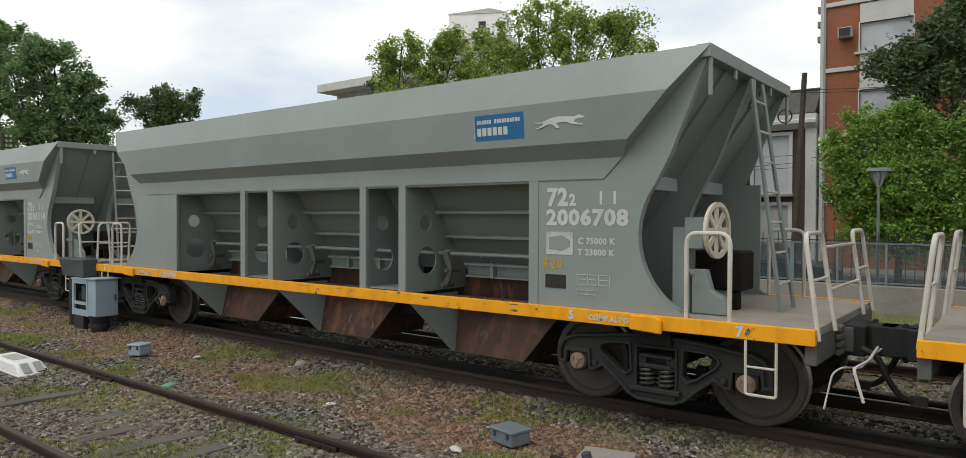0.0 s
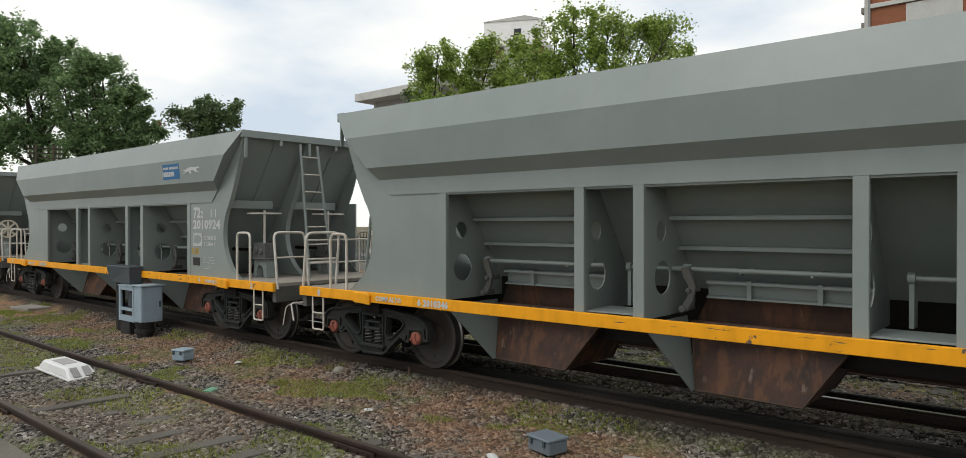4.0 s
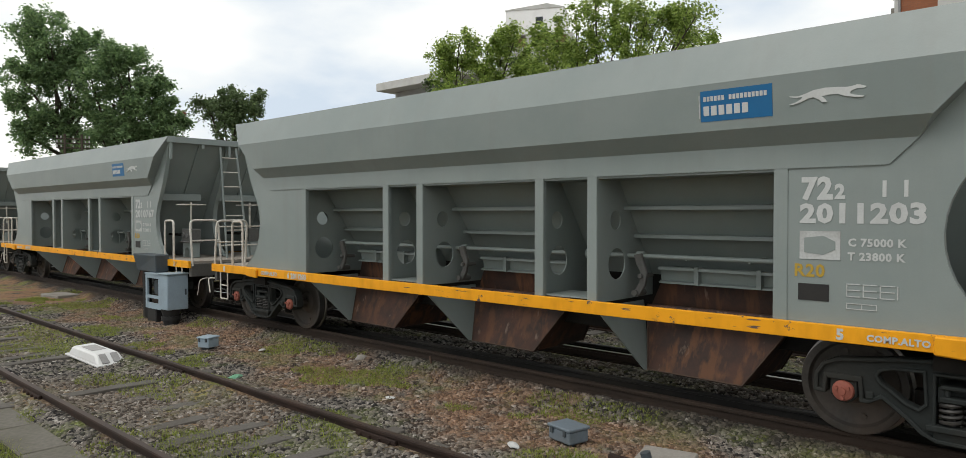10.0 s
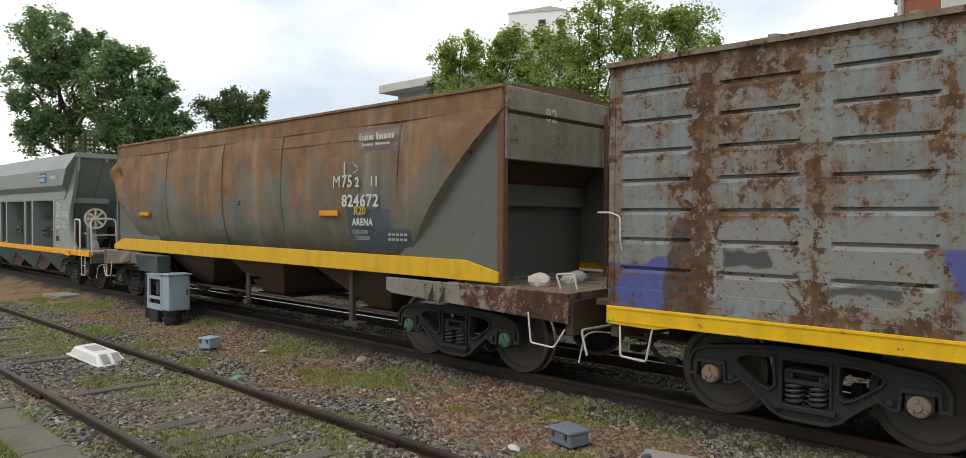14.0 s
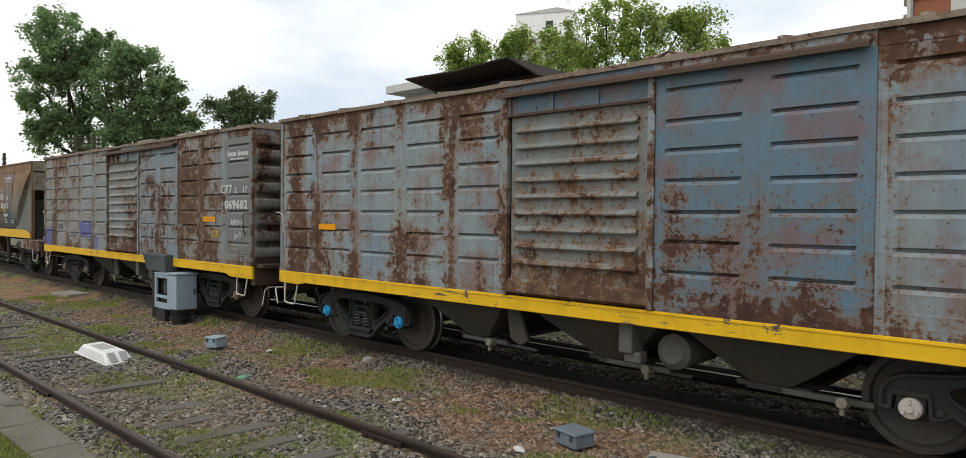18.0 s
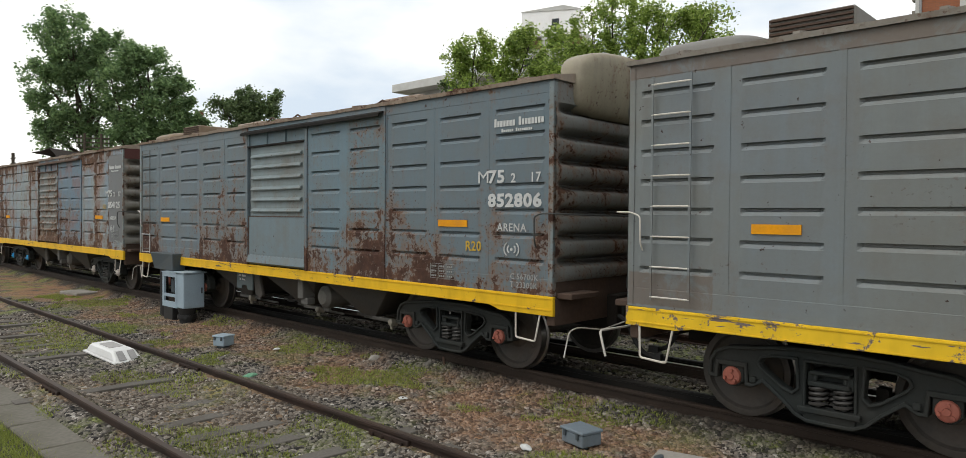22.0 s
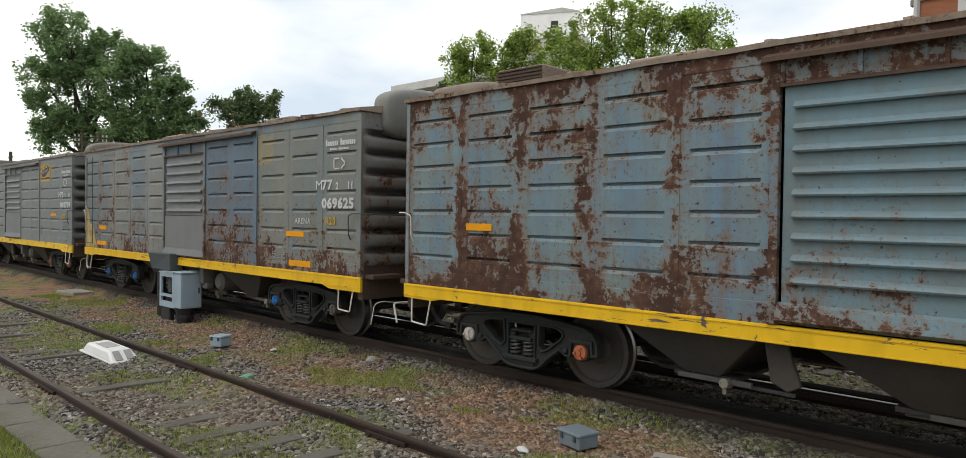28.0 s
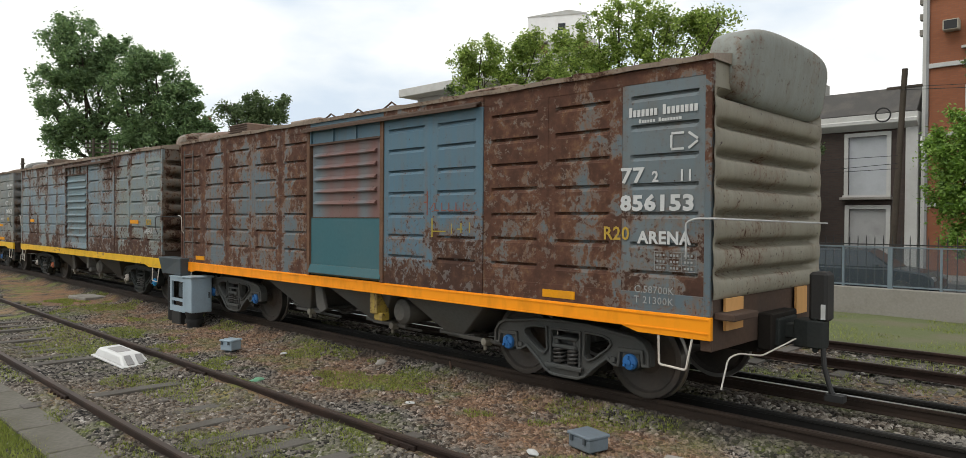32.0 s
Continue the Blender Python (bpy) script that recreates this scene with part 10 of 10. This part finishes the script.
lump("concrete_lump", -7.6, 6.90, -0.13, 0.11, 0.08, 0.09, 1, SLEEPER, "broken grey concrete lump by the rail", "stone")
lump("concrete_lump", -8.7, 6.75, -0.16, 0.11, 0.08, 0.07, 2, CONCRETE, "small broken concrete lump in the ballast", "stone")
lump("plastic_bag", -9.0, 4.82, -0.165, 0.15, 0.07, 0.03, 3, worn("green_plastic", (0.14, 0.36, 0.22), 0.4, dirt=(0.35, 0.45, 0.38), dirt_amount=0.6), "crumpled green plastic scrap on the ballast", "litter")
lump("paper_scrap", -4.35, 5.20, -0.165, 0.08, 0.05, 0.03, 4, STENCIL, "crumpled white paper scrap on the ballast", "litter")
lump("paper_scrap", -6.6, 5.55, -0.17, 0.07, 0.05, 0.02, 5, STENCIL, "small white paper scrap among the stones", "litter")
lump("paper_scrap", -10.5, 6.1, -0.17, 0.06, 0.04, 0.02, 6, STENCIL, "small white paper scrap among the stones", "litter")
solid("concrete_slab", Build().box(-0.5, 0.5, -0.3, 0.3, -0.05, 0.06), CONCRETE, "flat grey concrete cover slab in the ballast", "slab", bevel=0.02, at=pose(-21.6, 6.45, -0.18, 0, 0, 8))

solid("concrete_slab", Build().box(-0.25, 0.25, -0.22, 0.22, -0.06, 0.045), CONCRETE, "small pale concrete cover plate in the ballast", "slab", bevel=0.012, at=pose(-3.06, 5.80, -0.17, 2, 0, 13))


# ---- ballast stones and grass tufts near the camera ----
def scatter_stones(n, seed, x0, x1, y0, y1, small, large, lift=0.0):
    rng = np.random.default_rng(seed)
    base = np.array([(-1, -1, -0.6), (1, -0.9, -0.6), (1.1, 0.9, -0.6), (-0.9, 1, -0.6), (-0.6, -0.7, 0.7), (0.75, -0.5, 0.6), (0.6, 0.7, 0.75), (-0.7, 0.5, 0.55)])
    faces = np.array([(4, 5, 6, 7), (0, 1, 5, 4), (1, 2, 6, 5), (2, 3, 7, 6), (3, 0, 4, 7)])
    u = rng.random(n) ** 1.6
    x = x1 - (x1 - x0) * u
    y = y0 + (y1 - y0) * rng.random(n)
    keep = np.ones(n, bool)
    for r in (2.585, 4.31, TRACK - GAUGE, TRACK + GAUGE, TRACK - GAUGE + 0.52, TRACK + GAUGE + 0.45):
        keep &= np.abs(y - r) > 0.085
    x, y = x[keep], y[keep]
    n = len(x)
    z = np.array([hill(a, b) for a, b in zip(x, y)]) if not lift else np.full(n, lift)
    s = small + (large - small) * rng.random(n) ** 1.5
    pts = base[None] * (1 + 0.35 * (rng.random((n, 8, 3)) - 0.5))
    pts = pts * (s[:, None, None] * np.stack([0.7 + 0.6 * rng.random(n), 0.7 + 0.5 * rng.random(n), 0.5 + 0.4 * rng.random(n)], 1)[:, None])
    a = rng.random(n) * 6.283
    tl = (rng.random(n) - 0.5) * 0.9
    px, pz = pts[..., 0] * np.cos(tl)[:, None] - pts[..., 2] * np.sin(tl)[:, None], pts[..., 0] * np.sin(tl)[:, None] + pts[..., 2] * np.cos(tl)[:, None]
    py = pts[..., 1]
    qx, qy = px * np.cos(a)[:, None] - py * np.sin(a)[:, None], px * np.sin(a)[:, None] + py * np.cos(a)[:, None]
    co = np.stack([qx + x[:, None], qy + y[:, None], pz + z[:, None] + s[:, None] * 0.15], 2).reshape(-1, 3)
    idx = (faces[None] + 8 * np.arange(n)[:, None, None]).reshape(-1)
    me = bpy.data.meshes.new("ballast_stones")
    me.vertices.add(8 * n)
    me.vertices.foreach_set("co", co.ravel())
    me.loops.add(len(idx))
    me.loops.foreach_set("vertex_index", idx)
    me.polygons.add(5 * n)
    me.polygons.foreach_set("loop_start", np.arange(5 * n) * 4)
    me.polygons.foreach_set("loop_total", np.full(5 * n, 4))
    me.update()
    return me


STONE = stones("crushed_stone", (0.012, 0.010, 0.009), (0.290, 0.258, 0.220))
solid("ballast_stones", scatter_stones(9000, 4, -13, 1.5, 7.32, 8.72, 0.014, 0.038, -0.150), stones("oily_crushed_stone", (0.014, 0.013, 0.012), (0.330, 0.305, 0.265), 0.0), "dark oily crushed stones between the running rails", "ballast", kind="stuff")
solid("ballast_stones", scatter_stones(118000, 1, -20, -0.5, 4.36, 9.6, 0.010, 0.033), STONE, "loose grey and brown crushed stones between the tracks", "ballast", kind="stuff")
solid("ballast_stones", scatter_stones(38000, 2, -18, -1.5, 2.3, 4.4, 0.010, 0.030), STONE, "loose grey crushed stones within the siding", "ballast", kind="stuff")
solid("ballast_stones", scatter_stones(14000, 3, -30, 2.5, 9.6, 13.9, 0.016, 0.038), STONE, "loose crushed stones beyond the running track", "ballast", kind="stuff")


def scatter_grass(n, seed, x0, x1, y0, y1, cut, tall):
    """Blades in patches where the noise is high."""
    rng = np.random.default_rng(seed)
    pts = []
    while len(pts) < n:
        x, y = x1 - (x1 - x0) * rng.random() ** 1.3, y0 + (y1 - y0) * rng.random()
        if noise.noise((x * 0.55 + 9, y * 0.9, seed)) + 0.5 * noise.noise((x * 1.9, y * 2.3, seed + 5)) > cut and min(abs(y - r) for r in (2.585, 4.31, TRACK - GAUGE, TRACK + GAUGE, 11.45, 13.12)) > 0.07:
            pts.append((x, y, hill(x, y) if y < 13.9 else -0.17))
    pts = np.array(pts)
    h = tall * (0.4 + rng.random(n))
    a = rng.random(n) * 6.283
    w = 0.004 + 0.004 * rng.random(n)
    lean = rng.normal(size=(n, 2)) * 0.5 * h[:, None]
    d = np.stack([np.cos(a), np.sin(a)], 1) * w[:, None]
    v = np.zeros((n, 3, 3))
    v[:, 0, :2], v[:, 1, :2], v[:, 2, :2] = pts[:, :2] - d, pts[:, :2] + d, pts[:, :2] + lean
    v[:, :2, 2] = pts[:, 2:3] - 0.005
    v[:, 2, 2] = pts[:, 2] + h
    me = bpy.data.meshes.new("grass")
    me.vertices.add(3 * n)
    me.vertices.foreach_set("co", v.ravel())
    me.loops.add(3 * n)
    me.loops.foreach_set("vertex_index", np.arange(3 * n))
    me.polygons.add(n)
    me.polygons.foreach_set("loop_start", np.arange(n) * 3)
    me.polygons.foreach_set("loop_total", np.full(n, 3))
    me.update()
    return me


BLADE = leaves("grass_blade", (0.140, 0.180, 0.026), (0.400, 0.440, 0.095), 0.6, 0.35)
solid("grass", scatter_grass(34000, 3, -22, -1.5, 4.5, 6.9, 0.16, 0.045), BLADE, "thin yellow-green grass tufts in the ballast", "grass", kind="stuff")
solid("grass", scatter_grass(14000, 8, -18, -2.5, 2.65, 4.25, 0.14, 0.045), BLADE, "thin grass tufts within the siding", "grass", kind="stuff")
solid("grass", scatter_grass(20000, 5, -14, -5, 0.9, 1.95, -0.15, 0.055), BLADE, "short grass beside the concrete edging", "grass", kind="stuff")
solid("grass", scatter_grass(6000, 12, -16, -4, 1.9, 2.5, 0.12, 0.035), BLADE, "short moss and grass creeping over the edging slabs", "grass", kind="stuff")
solid("grass", scatter_grass(22000, 6, -30, 3, 9.8, 18.8, 0.05, 0.07), BLADE, "short grass beyond the running track", "grass", kind="stuff")

# ---- the train's run: metres gone along the track, every half second ----
GONE = [-0.00, 2.88, 5.75, 8.63, 11.56, 14.66, 17.54, 20.42, 23.28, 26.11, 28.92, 31.70, 34.46, 37.23, 40.01, 42.77, 45.52, 48.22, 50.90, 53.59, 56.31, 58.95, 61.57, 64.15, 66.70, 69.23, 71.77, 74.30, 76.83, 79.39, 81.93, 84.45, 86.95, 89.43, 91.89, 94.35, 96.81, 99.24, 101.76, 104.27, 106.73, 109.22, 111.73, 114.23, 116.71, 119.19, 121.68, 124.16, 126.65, 129.16, 131.69, 134.23, 136.78, 139.36, 141.94, 144.51, 147.09, 149.66, 152.26, 154.85, 157.64, 160.30, 162.92, 165.58, 168.29]


def run(t):
    """Metres that the train has gone at t."""
    k = min(int(t * 2 + 1e-6), len(GONE) - 2)
    return GONE[k] + (GONE[k + 1] - GONE[k]) * (t * 2 - k)


def motions():
    for wagon, cx in TRAIN:
        walk(wagon, [(0.5 * k, pose(cx - run(0.5 * k), TRACK, 0)) for k in range(65)])
    walk(silver_car, [(t, pose(x, 25.6, -0.12)) for t, x in ((0, -17.0), (1.5, -10.0), (2.5, -6.1), (2.8, -5.3), (3.5, -2.5), (6.0, 14.0), (9.0, 40.0), (32.0, 140.0))])
    for ws, wx in WHEELS:
        walk(ws, [(0.1 * k, pose(wx, 0, AXLE) @ Matrix.Rotation(-run(0.1 * k) / WR, 4, "Y")) for k in range(321)])


motions()
